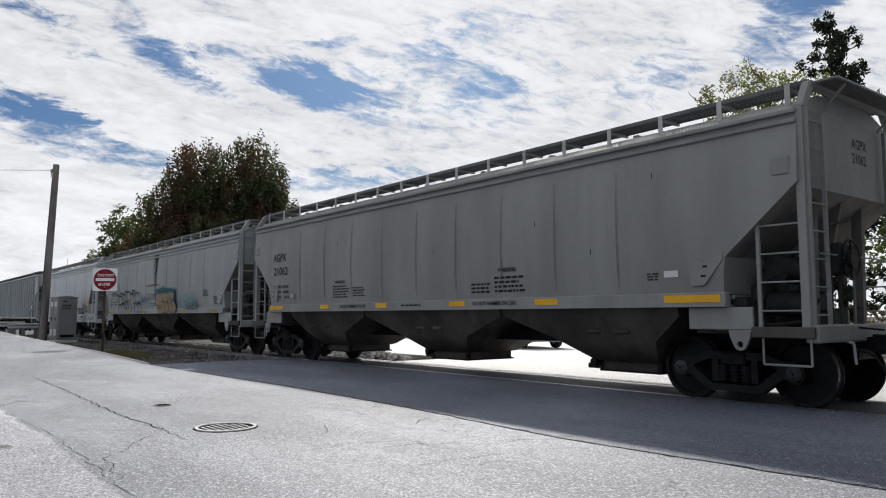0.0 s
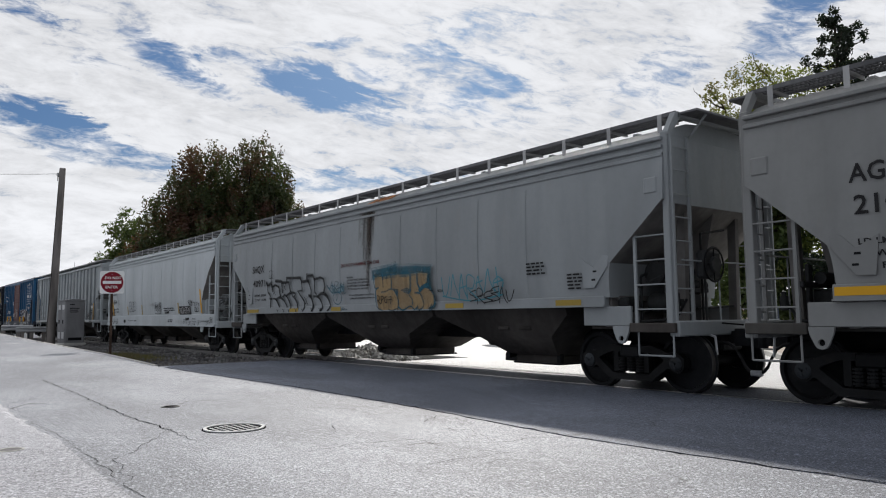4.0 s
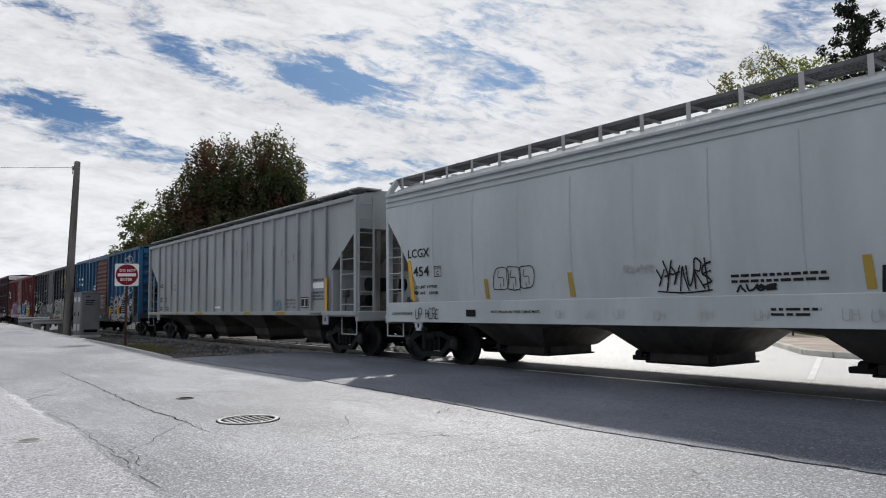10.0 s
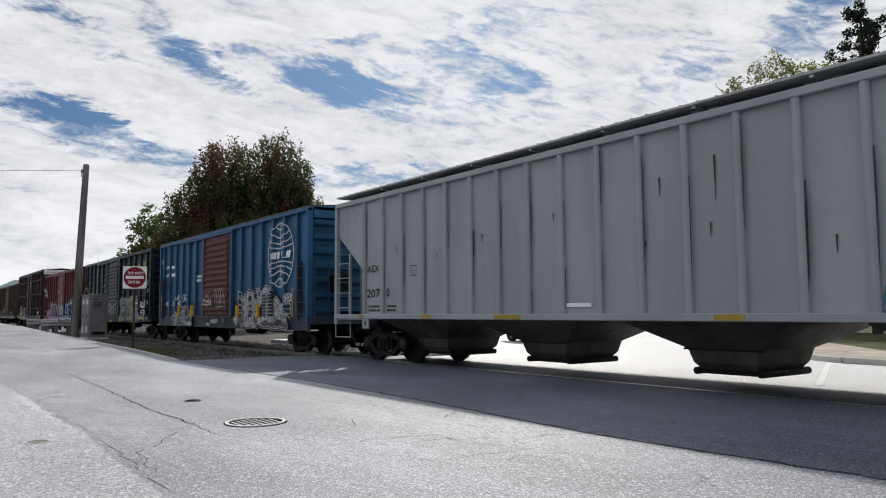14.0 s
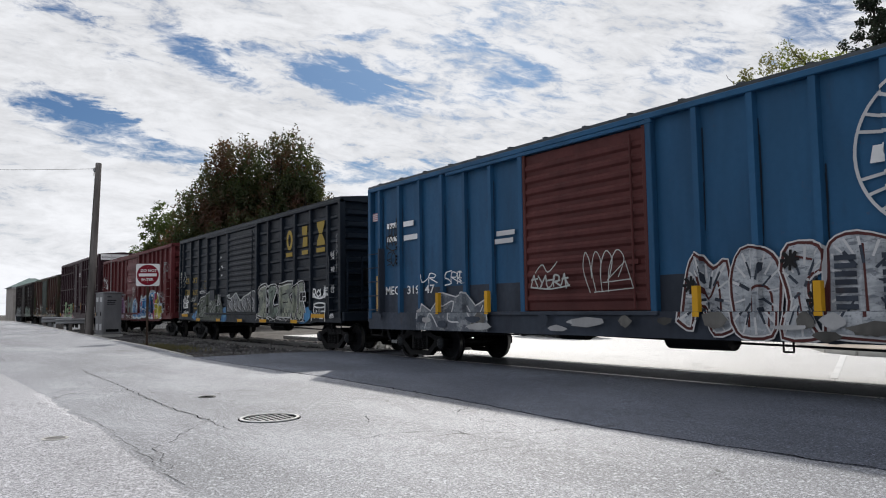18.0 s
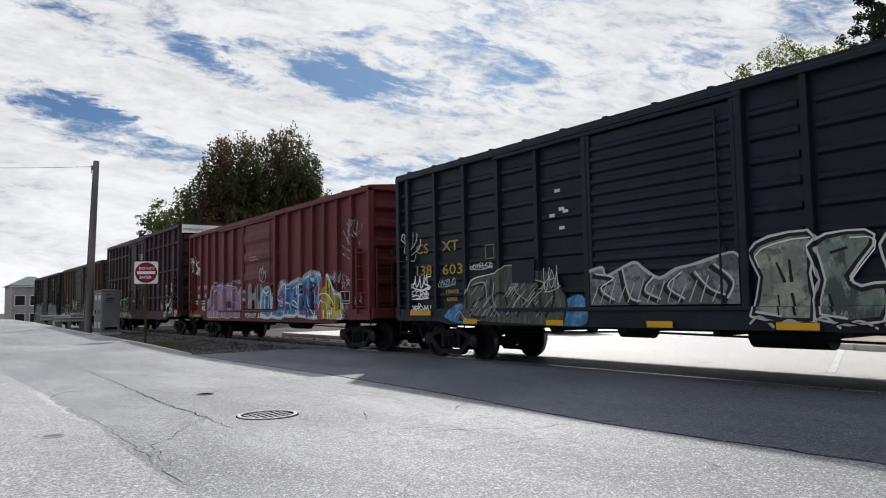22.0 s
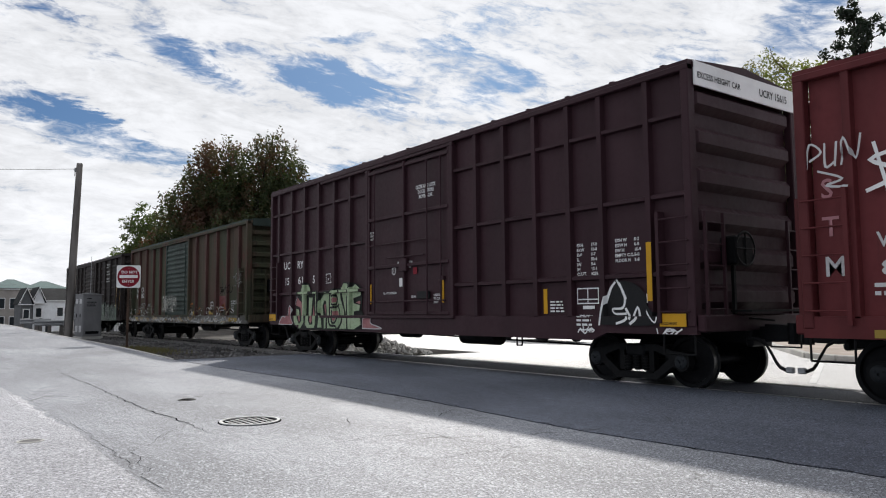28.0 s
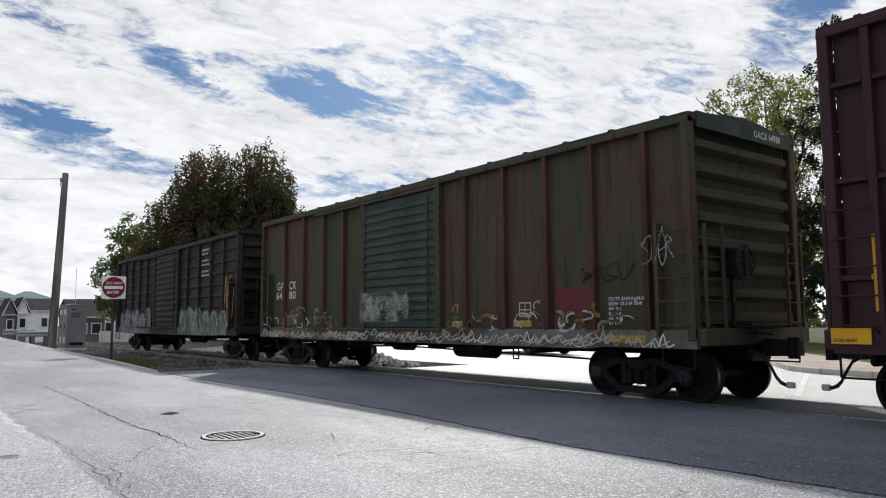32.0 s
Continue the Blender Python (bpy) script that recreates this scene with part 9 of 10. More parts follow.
# yellow emblem in plain shapes: a ring, two offset blocks and an hourglass, each over a bar
a.strokes([[(4.25 + 0.17 * math.cos(q * math.pi / 8), 3.49 + 0.26 * math.sin(q * math.pi / 8)) for q in range(17)]], 0.13, YELLOW2, "emblem_ring", "dull yellow emblem ring", 0.1)
for q in ([(5.22, 3.57), (5.56, 3.55), (5.58, 3.84), (5.2, 3.84)], [(5.24, 3.2), (5.6, 3.2), (5.6, 3.5), (5.3, 3.5)]):
    a.polys([q], YELLOW2, "emblem_block", "dull yellow emblem block")
for q in ([(6.42, 3.52), (6.62, 3.52), (6.76, 3.74), (6.78, 3.88), (6.26, 3.88), (6.28, 3.74)], [(6.26, 3.16), (6.8, 3.16), (6.78, 3.3), (6.62, 3.5), (6.42, 3.5), (6.28, 3.3)]):
    a.polys([q], YELLOW2, "emblem_wedge", "dull yellow emblem wedge")
for x0, x1 in ((3.98, 4.48), (5.2, 5.64), (6.24, 6.8)):
    a.rect(x0, 2.96, x1, 3.09, YELLOW2, "emblem_bar")
a.words("CS", -7.1, 2.46, 0.23, YELLOW2, 0.55)
a.words("XT", -6.0, 2.46, 0.23, YELLOW2, 0.62)
a.words("138", -7.15, 1.95, 0.23, YELLOW2, 0.72)
a.words("603", -6.02, 1.93, 0.23, YELLOW2, 0.78)
ob = lettering("lettering", "CSXT 138603", 0, 0, 0.12, 0, YELLOW2, csx, 0.95)
ob.matrix_basis = pose(7.727, 0.1, 4.2, 0, 0, 90)
a.strokes([[(-4.43, 2.2), (-4.15, 2.2), (-4.15, 2.48), (-4.43, 2.48), (-4.43, 2.2)]], 0.018, YELLOW2, "plate_mark")
# hatched piece beside the door
a.area([(-5.9, 0.99), (-5.52, 1.25), (-5.06, 1.22), (-4.94, 0.88), (-5.5, 0.86)], S_BLUE, "blue spray-painted edge")
a.area([(-2.21, 1.27), (-1.78, 1.4), (-1.55, 1.2), (-1.6, 0.86), (-2.29, 0.86)], S_BLUE, "blue spray-painted edge")
ring = [(-5.31, 0.92), (-5.16, 1.3), (-5.05, 1.62), (-4.82, 1.8), (-4.1, 1.89), (-3.8, 2.02), (-3.41, 1.98), (-3.35, 1.87), (-2.82, 1.89), (-2.46, 1.82), (-2.22, 1.53), (-2.09, 1.26), (-2.29, 0.86), (-3.8, 0.85)]
fine = a.area(ring, S_HATCH, "hatched green-grey spray-painted letters")
a.strokes([fine], 0.05, BLACK, soft=0.6)
a.strokes([fine[6:30]], 0.028, OFFWHITE, soft=0.6)
a.strokes([spline(q, 4) for q in ([(-4.95, 1.6), (-4.55, 1.66), (-4.5, 1.4), (-4.9, 1.25), (-4.85, 1.0), (-4.4, 0.98)], [(-4.25, 1.75), (-4.3, 1.3), (-4.05, 1.0)], [(-4.2, 1.4), (-3.85, 1.45), (-3.7, 1.0)], [(-3.5, 1.85), (-3.6, 1.5), (-3.25, 1.3), (-3.4, 1.0)], [(-3.05, 1.75), (-2.75, 1.6), (-3.05, 1.3), (-2.75, 1.05)], [(-2.6, 1.7), (-2.4, 1.4), (-2.6, 1.0)])], 0.05, BLACK, soft=0.5)
a.strokes([spline(q, 4) for q in ([(-4.9, 1.66), (-4.48, 1.7), (-4.42, 1.38)], [(-4.16, 1.7), (-4.2, 1.3), (-3.95, 1.0)], [(-3.42, 1.8), (-3.5, 1.5), (-3.15, 1.3)], [(-2.95, 1.72), (-2.66, 1.6), (-2.95, 1.3)], [(-5.5, 0.95), (-5.3, 1.1), (-5.1, 0.95), (-4.6, 0.9)])], 0.018, G_SILVER, soft=0.5)
rng = random.Random(23)
a.strokes([[(x, z), (x + 0.22, z + 0.2)] for x, z in ((rng.uniform(-5.0, -2.6), rng.uniform(0.95, 1.55)) for _ in range(46))], 0.012, G_SILVER)
# smoky letters on the door
top = [(-1.44, 1.8), (-1.14, 1.85), (-1.04, 1.7), (-0.47, 1.9), (-0.25, 1.78), (0.05, 1.62), (0.37, 1.75), (0.76, 1.82), (1.31, 1.95), (1.45, 1.9)]
a.band(top, 1.2, S_STEEL, "smoky grey spray paint")
a.strokes([spline(top, 3)], 0.05, G_SILVER, soft=0.6)
door_lines = ([(-1.35, 1.7), (-0.95, 1.62), (-1.25, 1.45), (-0.95, 1.25)], [(-0.75, 1.75), (-0.62, 1.3), (-0.4, 1.22)], [(-0.1, 1.62), (-0.3, 1.4), (0.0, 1.25)], [(0.4, 1.65), (0.15, 1.45), (0.45, 1.25)], [(0.66, 1.65), (0.9, 1.4), (1.15, 1.3)], [(1.0, 1.75), (1.3, 1.5), (1.2, 1.25)])
a.strokes([spline(q, 4) for q in door_lines], 0.075, BLACK, soft=0.6)
a.strokes([spline([(x + 0.06, z + 0.04) for x, z in q], 4) for q in door_lines], 0.03, OFFWHITE, soft=0.6)
a.strokes([[(-1.4 + 0.2 * k, 1.24), (-1.25 + 0.2 * k, 1.5 + 0.06 * (k % 3))] for k in range(13)], 0.02, G_SILVER, soft=0.6)
# pale block letters with white edges
PALE_GREEN = spray("pale_grey_green_spray", (0.29, 0.31, 0.24), (0.17, 0.19, 0.165), (0.07, 0.075, 0.08), 1.0, 1.2)
a.area([(2.85, 1.5), (3.3, 1.35), (3.4, 1.0), (2.6, 0.95), (2.6, 1.3)], S_BLUE, "blue spray-painted shade")
a.area([(5.35, 1.3), (5.8, 1.32), (5.95, 1.05), (5.6, 0.86), (5.1, 0.86)], S_BLUE, "blue spray-painted edge")
blocks = (([(1.64, 1.05), (1.77, 1.57), (1.62, 1.92), (1.9, 2.08), (2.46, 2.13), (2.52, 1.9), (2.44, 1.6), (2.47, 0.98)], ([(2.0, 1.75), (2.1, 1.5)], [(2.18, 1.78), (2.2, 1.5)], [(2.0, 1.3), (2.02, 1.05)], [(2.2, 1.32), (2.25, 1.05)])),
          ([(2.5, 1.93), (2.7, 2.06), (3.18, 2.08), (3.24, 1.92), (2.93, 1.54), (3.1, 1.36), (3.39, 1.4), (3.34, 1.0), (2.56, 1.02), (2.62, 1.5)], ([(2.75, 1.85), (2.95, 1.9)], [(2.7, 1.3), (2.75, 1.1)])),
          ([(3.44, 1.0), (3.47, 1.6), (3.4, 1.9), (3.66, 2.08), (4.58, 2.13), (4.64, 1.85), (4.3, 1.72), (4.56, 1.4), (4.52, 0.98)], ([(3.75, 1.75), (4.15, 1.8)], [(3.8, 1.5), (4.2, 1.5)], [(3.85, 1.3), (3.85, 1.08)], [(4.05, 1.3), (4.1, 1.08)], [(4.3, 1.25), (4.3, 1.05)])),
          ([(4.64, 1.92), (4.91, 2.06), (4.98, 1.83), (4.93, 1.31), (4.88, 1.0), (4.62, 1.02)], ([(4.78, 1.7), (4.78, 1.3)],)),
          ([(5.01, 2.08), (5.36, 2.12), (5.45, 1.92), (5.34, 1.56), (5.48, 1.22), (5.4, 0.95), (5.0, 1.0), (5.05, 1.5)], ([(5.2, 1.8), (5.2, 1.4)], [(5.15, 1.2), (5.3, 1.1)])))
for k, (ring, marks) in enumerate(blocks):
    a.letter(ring, PALE_GREEN if k != 1 else S_LAST, marks, halo=OFFWHITE, w=0.05, glow=0.06, k=2)
a.strokes([spline([(1.6 + 0.45 * k, 0.92), (1.75 + 0.45 * k, 1.02 - 0.05 * (k % 2)), (1.95 + 0.45 * k, 0.88)], 4) for k in range(9)], 0.035, G_SILVER, soft=0.6)
a.strokes([spline([(1.7 + 0.5 * k, 0.87), (1.9 + 0.5 * k, 0.95), (2.15 + 0.5 * k, 0.9)], 4) for k in range(8)], 0.03, BLACK, soft=0.6)
for x, z, n in ((-3.55, 1.66, 0), (5.15, 1.52, 1)):
    if n:
        a.rect(x, z, x + 0.42, z + 0.28, BLACK, "label_plate")
        a.strokes([[(x, z), (x + 0.42, z), (x + 0.42, z + 0.28), (x, z + 0.28), (x, z)], [(x + 0.21, z), (x + 0.21, z + 0.28)], [(x + 0.21, z + 0.14), (x + 0.42, z + 0.14)]], 0.02, WHITE, "label_frame")
    else:
        a.rect(x, z, x + 0.7, z + 0.44, NAVY, "door_patch", "plain repainted patch")
a.tag(-4.92, 1.98, -4.14, 2.12, OFFWHITE, 0.014, 14, 93, 2)
a.tag(-2.64, 1.5, -2.2, 1.95, OFFWHITE, 0.016, 6, 94, 2)
a.tag(-6.1, 1.66, -5.45, 1.84, G_SILVER, 0.014, 12, 95, 2)
a.words("158000", -5.9, 1.5, 0.085, YELLOW2, 0.5)
a.words("62000", -5.85, 1.33, 0.085, YELLOW2, 0.4)
a.words("DOOR OPENING", -1.2, 2.3, 0.07, YELLOW2, 0.7)
# branching tag over the car's marks
a.strokes([spline(q, 4) for q in ([(-7.45, 2.5), (-7.4, 2.8), (-7.55, 2.98), (-7.65, 2.85), (-7.45, 2.75)], [(-7.35, 2.4), (-7.15, 2.7), (-7.12, 2.98)], [(-7.25, 2.55), (-7.0, 2.75), (-6.95, 2.95)], [(-7.2, 2.45), (-6.85, 2.6), (-6.8, 2.8)], [(-7.35, 2.35), (-7.1, 2.3), (-7.0, 2.45)])], 0.03, G_SILVER, soft=0.5)
a.tag(-7.25, 1.62, -6.45, 1.95, WHITE, 0.035, 9, 89, 2)
a.tag(-7.2, 1.4, -6.5, 1.62, WHITE, 0.03, 9, 96, 2)
a.tag(-7.2, 1.08, -6.4, 1.28, WHITE, 0.026, 13, 90)
a.tag(6.1, 1.6, 7.1, 1.92, WHITE, 0.045, 9, 91, 2)
a.strokes([[(6.08, 0.91), (6.17, 1.34)], [(6.96, 1.32), (6.99, 0.92)], [(6.56 + 0.4 * math.cos(q * 0.42), 1.38 + 0.07 * math.sin(q * 0.42)) for q in range(16)], [(6.3, 1.0), (6.32, 1.25), (6.5, 1.0), (6.52, 1.25)], [(6.85, 1.2), (6.65, 1.2), (6.65, 1.0), (6.85, 1.0)]], 0.04, WHITE, soft=0.4)
for x0, z0, x1, z1, k in ((7.26, 2.68, 7.5, 2.92, 97), (7.28, 2.32, 7.5, 2.48, 98), (7.26, 1.74, 7.5, 1.94, 92), (7.28, 1.02, 7.56, 1.14, 99)):
    a.tag(x0, z0, x1, z1, OFFWHITE, 0.018, 7, k, 2)
a.strokes([[(7.62, 3.3 - 0.16 * k), (7.7, 3.4 - 0.16 * k), (7.66, 3.24 - 0.16 * k)] for k in range(7)], 0.014, ZINC)
for x, z in ((-2.2, 3.3), (-2.1, 2.95), (-2.35, 2.85), (-2.0, 2.9), (-2.1, 2.6)):
    a.rect(x - 0.07, z, x + 0.07, z + 0.06, OFFWHITE, "chalk_mark")
for x0, x1, z0, z1 in ((-7.2, -6.34, 1.01, 1.12), (-5.11, -4.63, 0.84, 0.94), (-2.54, -2.09, 0.84, 0.94), (-0.2, 0.3, 0.84, 0.94), (2.0, 2.6, 0.84, 0.94), (4.6, 5.1, 0.84, 0.94), (6.1, 7.0, 1.01, 1.12)):
    a.rect(x0, z0, x1, z1, YELLOW)

# oxide-red boxcar
W_POSTS = (2.56, 3.54, 4.38, 5.16, 5.98, 6.85, -7.21, -6.32, -5.44, -4.55, -3.5, -2.47)
a = Side(wtrm, box_levels(7.88, 4.4, (-1.35, 1.53), W_POSTS, 0.785))
HAZE = spray("pale_blue_haze_spray", (0.4, 0.5, 0.56), (0.3, 0.4, 0.47), (0.5, 0.54, 0.56))
SPOT_RED = spray("dull_red_spot_spray", (0.3, 0.05, 0.09), (0.24, 0.05, 0.1), (0.34, 0.08, 0.1))
DEEP_BLUE = spray("deep_blue_spray", (0.03, 0.09, 0.24), (0.02, 0.04, 0.1), (0.05, 0.16, 0.36), 1.0, 0.6)
# lilac letters
a.strokes([spline([(-5.2, 2.06), (-4.8, 2.2), (-4.45, 2.24)], 4), spline([(-4.3, 2.14), (-3.8, 2.24), (-3.55, 2.1)], 4), spline([(-3.5, 2.1), (-2.95, 2.17), (-2.84, 2.08)], 4), spline([(-2.7, 2.12), (-2.5, 2.2), (-1.86, 2.22)], 4)], 0.14, H_PALE, soft=0.6)
for k, (ring, marks) in enumerate((
        ([(-5.42, 0.9), (-5.32, 1.9), (-5.0, 2.15), (-4.72, 2.15), (-4.66, 1.4), (-4.5, 0.9)], ([(-5.05, 1.95), (-5.05, 1.35), (-4.9, 1.2)],)),
        ([(-4.6, 0.9), (-4.55, 2.0), (-4.28, 2.16), (-3.75, 2.05), (-3.7, 1.6), (-3.95, 1.45), (-3.6, 0.9)], ([(-4.3, 1.85), (-4.0, 1.8), (-4.2, 1.6)], [(-4.2, 1.3), (-4.15, 0.95)])),
        ([(-3.65, 0.92), (-3.68, 1.9), (-3.45, 2.1), (-2.75, 2.08), (-2.55, 1.85), (-2.6, 0.92)], ([(-3.3, 1.85), (-3.0, 1.82)], [(-3.35, 1.3), (-3.1, 1.15), (-2.9, 1.3)])),
        ([(-2.58, 0.92), (-2.55, 1.9), (-2.3, 2.06), (-2.1, 1.8), (-1.72, 2.02), (-1.66, 1.5), (-1.85, 1.4), (-1.66, 0.92)], ([(-2.3, 1.75), (-2.25, 1.4)], [(-2.2, 1.2), (-2.1, 0.95)])))):
    a.letter(ring, S_LILAC, marks, halo=None, line=OFFWHITE, w=0.026)
    a.strokes([spline([(x + 0.3, 0.9), (x + 0.42, 1.12), (x + 0.6, 0.9)], 3) for x in (ring[0][0],)], 0.024, OFFWHITE)
a.rect(-3.4, 1.26, -2.8, 1.5, H_BLACK, "graffiti", "black smear")
a.polys([[(-5.15, 1.3), (-4.95, 1.3), (-4.85, 2.05), (-5.1, 2.0)]], haze("olive_spray_haze", (0.16, 0.13, 0.05), 0.6), "graffiti", "olive streak")
a.strokes([spline(q, 3) for q in ([(-4.62, 2.08), (-4.66, 1.6), (-4.5, 1.3)], [(-4.1, 1.62), (-4.05, 1.75), (-3.92, 1.68), (-4.0, 1.5), (-4.1, 1.48)], [(-4.15, 1.45), (-3.95, 1.25), (-3.75, 0.9)], [(-3.25, 1.95), (-3.2, 1.6)], [(-2.85, 1.9), (-2.7, 1.5), (-2.5, 1.45)], [(-2.45, 1.9), (-2.5, 1.5), (-2.2, 1.45), (-2.0, 1.2), (-2.1, 0.9)], [(-2.4, 1.25), (-2.25, 1.1), (-2.05, 1.3)], [(-3.55, 1.2), (-3.5, 0.9)], [(-2.95, 1.2), (-2.75, 0.95)], [(-2.1, 2.0), (-2.0, 1.75), (-1.75, 1.9)])], 0.022, OFFWHITE, soft=0.5)
# pale green letters on the door
for ring in ([(-0.78, 1.22), (-0.76, 2.02), (-0.42, 2.06), (-0.4, 1.75), (-0.12, 1.78), (-0.04, 2.05), (0.06, 1.22), (-0.1, 1.2), (-0.15, 1.5), (-0.38, 1.5), (-0.42, 1.22)], [(0.06, 1.95), (0.16, 2.06), (0.22, 1.5), (0.34, 1.5), (0.36, 2.04), (0.5, 2.0), (0.46, 1.2), (0.1, 1.22)]):
    a.area(ring, S_TEAL, "thin grey-green spray-painted letters", 2)
a.strokes([spline([(0.34, 2.2), (0.3, 2.45), (0.45, 2.6), (0.5, 2.4), (0.62, 2.62), (0.7, 2.4), (0.86, 2.5), (0.84, 2.2), (0.6, 2.12), (0.34, 2.2)], 3), [(0.45, 2.2), (0.5, 2.4)], [(0.6, 2.2), (0.66, 2.4)], [(0.62, 2.62), (0.66, 2.78)]], 0.026, G_SILVER, soft=0.5)
a.tag(-1.3, 1.75, -1.0, 1.95, OFFWHITE, 0.018, 5, 111)
a.tag(-1.3, 1.45, -0.95, 1.65, OFFWHITE, 0.018, 5, 112)
# blue letters with pale edges
for k, (ring, marks) in enumerate((
        ([(0.46, 0.95), (0.48, 1.6), (0.74, 1.86), (1.2, 1.9), (1.33, 1.6), (1.3, 0.95)], ([(0.75, 1.6), (1.05, 1.6), (1.0, 1.2)],)),
        ([(1.38, 0.95), (1.48, 1.5), (1.87, 1.86), (2.28, 1.98), (2.44, 1.55), (2.34, 0.95)], ([(1.75, 1.55), (2.1, 1.7)], [(1.8, 1.25), (2.1, 1.3)])),
        ([(2.38, 0.98), (2.5, 1.5), (2.6, 1.94), (3.33, 2.08), (3.44, 1.85), (3.34, 1.5), (3.4, 1.02)], ([(2.8, 1.8), (3.1, 1.85), (3.05, 1.6)], [(2.75, 1.3), (3.1, 1.2)])),
        ([(3.52, 0.98), (3.5, 1.53), (3.62, 2.0), (4.07, 2.18), (4.82, 2.2), (4.95, 1.85), (4.85, 1.4), (4.95, 0.95)], ([(3.85, 1.95), (3.9, 1.35), (4.15, 1.15)], [(4.35, 2.05), (4.4, 1.2)])))):
    a.letter(ring, S_BLUE, (), halo=HAZE, line=WHITE, w=0.028, glow=0.09)
    a.strokes([spline(q, 4) for q in marks], 0.15, DEEP_BLUE, soft=0.7)
    a.strokes([spline([(x + 0.09, z + 0.03) for x, z in q], 4) for q in marks], 0.026, WHITE, soft=0.4)
a.strokes([[(3.75, 1.95), (3.78, 1.7), (3.72, 1.3)], [(3.9, 2.05), (3.97, 1.75)], [(3.62, 1.9), (3.66, 1.2)], [(4.4, 1.75), (4.6, 2.0)], [(4.42, 1.98), (4.62, 1.78)], [(4.3, 2.1), (4.36, 0.95)]], 0.06, H_BLACK, soft=0.7)
a.strokes([spline(q, 3) for q in ([(0.73, 1.82), (0.95, 1.72), (1.21, 1.8)], [(0.82, 1.62), (0.84, 1.2), (1.0, 1.18)], [(1.5, 1.7), (1.72, 1.5), (1.95, 1.45), (2.2, 1.3), (2.3, 1.05)], [(2.05, 1.9), (2.08, 1.4), (2.25, 1.25)], [(2.65, 1.25), (2.9, 1.45), (3.2, 1.35), (3.38, 1.05)], [(2.6, 1.4), (2.75, 1.2), (2.68, 0.98)], [(3.25, 1.95), (3.15, 1.75), (3.3, 1.65)], [(4.24, 2.2), (4.24, 1.27), (4.13, 1.06)], [(4.4, 2.08), (4.62, 2.17), (4.75, 1.9), (4.7, 1.26), (4.59, 0.9)], [(4.1, 1.06), (4.3, 1.2), (4.55, 1.05)], [(3.45, 1.2), (3.5, 1.5), (3.62, 1.65)], [(0.5, 1.05), (0.75, 1.0), (0.9, 0.95)])], 0.026, WHITE, soft=0.5)
a.strokes([spline([(1.8, 1.92), (2.1, 2.08), (2.5, 2.06)], 4), spline([(2.6, 2.0), (3.0, 2.04), (3.4, 2.14)], 4), spline([(3.6, 2.05), (4.0, 2.26), (4.8, 2.26)], 4), spline([(0.6, 1.85), (0.9, 1.93), (1.3, 1.86)], 4)], 0.12, H_PALE, soft=0.6)
for x, z, r in ((2.05, 1.68, 0.12), (2.2, 1.3, 0.11), (1.75, 1.15, 0.1), (3.98, 1.7, 0.1), (4.25, 1.4, 0.12), (4.62, 1.75, 0.12), (4.65, 1.2, 0.12), (3.75, 1.15, 0.1), (4.15, 1.02, 0.09)):
    a.area([(x + r * math.cos(k * 0.785), z + 1.15 * r * math.sin(k * 0.785)) for k in range(8)], SPOT_RED, "round dull red spot", 2)
# dark red and yellow form with a pale rim
a.area([(4.86, 0.9), (4.8, 1.43), (4.9, 1.99), (5.12, 2.16), (5.36, 1.9), (5.3, 1.4), (5.26, 0.9)], SPOT_RED, "dark red spray-painted band")
ring = [(5.2, 0.9), (5.17, 1.42), (5.28, 2.12), (5.46, 2.06), (5.74, 1.7), (6.16, 1.54), (6.3, 1.2), (6.33, 0.9)]
fine = a.area(ring, S_YELLOW, "mottled yellow spray-painted form")
a.strokes([fine[8:30]], 0.1, HAZE, soft=0.6)
a.strokes([fine[8:30]], 0.035, WHITE, soft=0.4)
for x, z, r in ((5.42, 1.72, 0.12), (5.62, 1.3, 0.13), (5.8, 0.98, 0.11), (5.4, 1.02, 0.1)):
    a.area([(x + r * (1.0 if k % 2 else 0.45) * math.cos(k * 0.628), z + 1.2 * r * (1.0 if k % 2 else 0.45) * math.sin(k * 0.628)) for k in range(10)], SPOT_RED, "dark red star", 1)
a.strokes([[(5.36, 2.0), (5.4, 1.6)], [(5.56, 1.85), (5.6, 1.5)], [(5.9, 1.5), (5.92, 1.25)], [(6.1, 1.4), (6.1, 1.15)]], 0.06, BLACK, soft=0.5)
a.strokes([spline([(4.86, 1.6), (5.3, 1.62), (5.7, 1.35), (5.85, 0.92)], 4), spline([(5.0, 1.5), (5.3, 1.3), (5.3, 0.92)], 4), spline([(5.55, 0.92), (5.62, 1.2), (5.72, 0.92)], 4), [(5.5, 1.05), (5.75, 1.05)], spline([(4.7, 0.95), (4.8, 1.3), (5.0, 1.5)], 4)], 0.03, WHITE, soft=0.4)
a.strokes([spline([(5.45, 2.16), (5.7, 2.06), (5.9, 2.2)], 4), spline([(5.95, 1.95), (6.0, 2.2), (6.1, 1.95), (6.2, 2.2)], 4), spline([(6.3, 2.0), (6.35, 2.15), (6.55, 2.05)], 4)], 0.09, H_SILVER, soft=0.9)
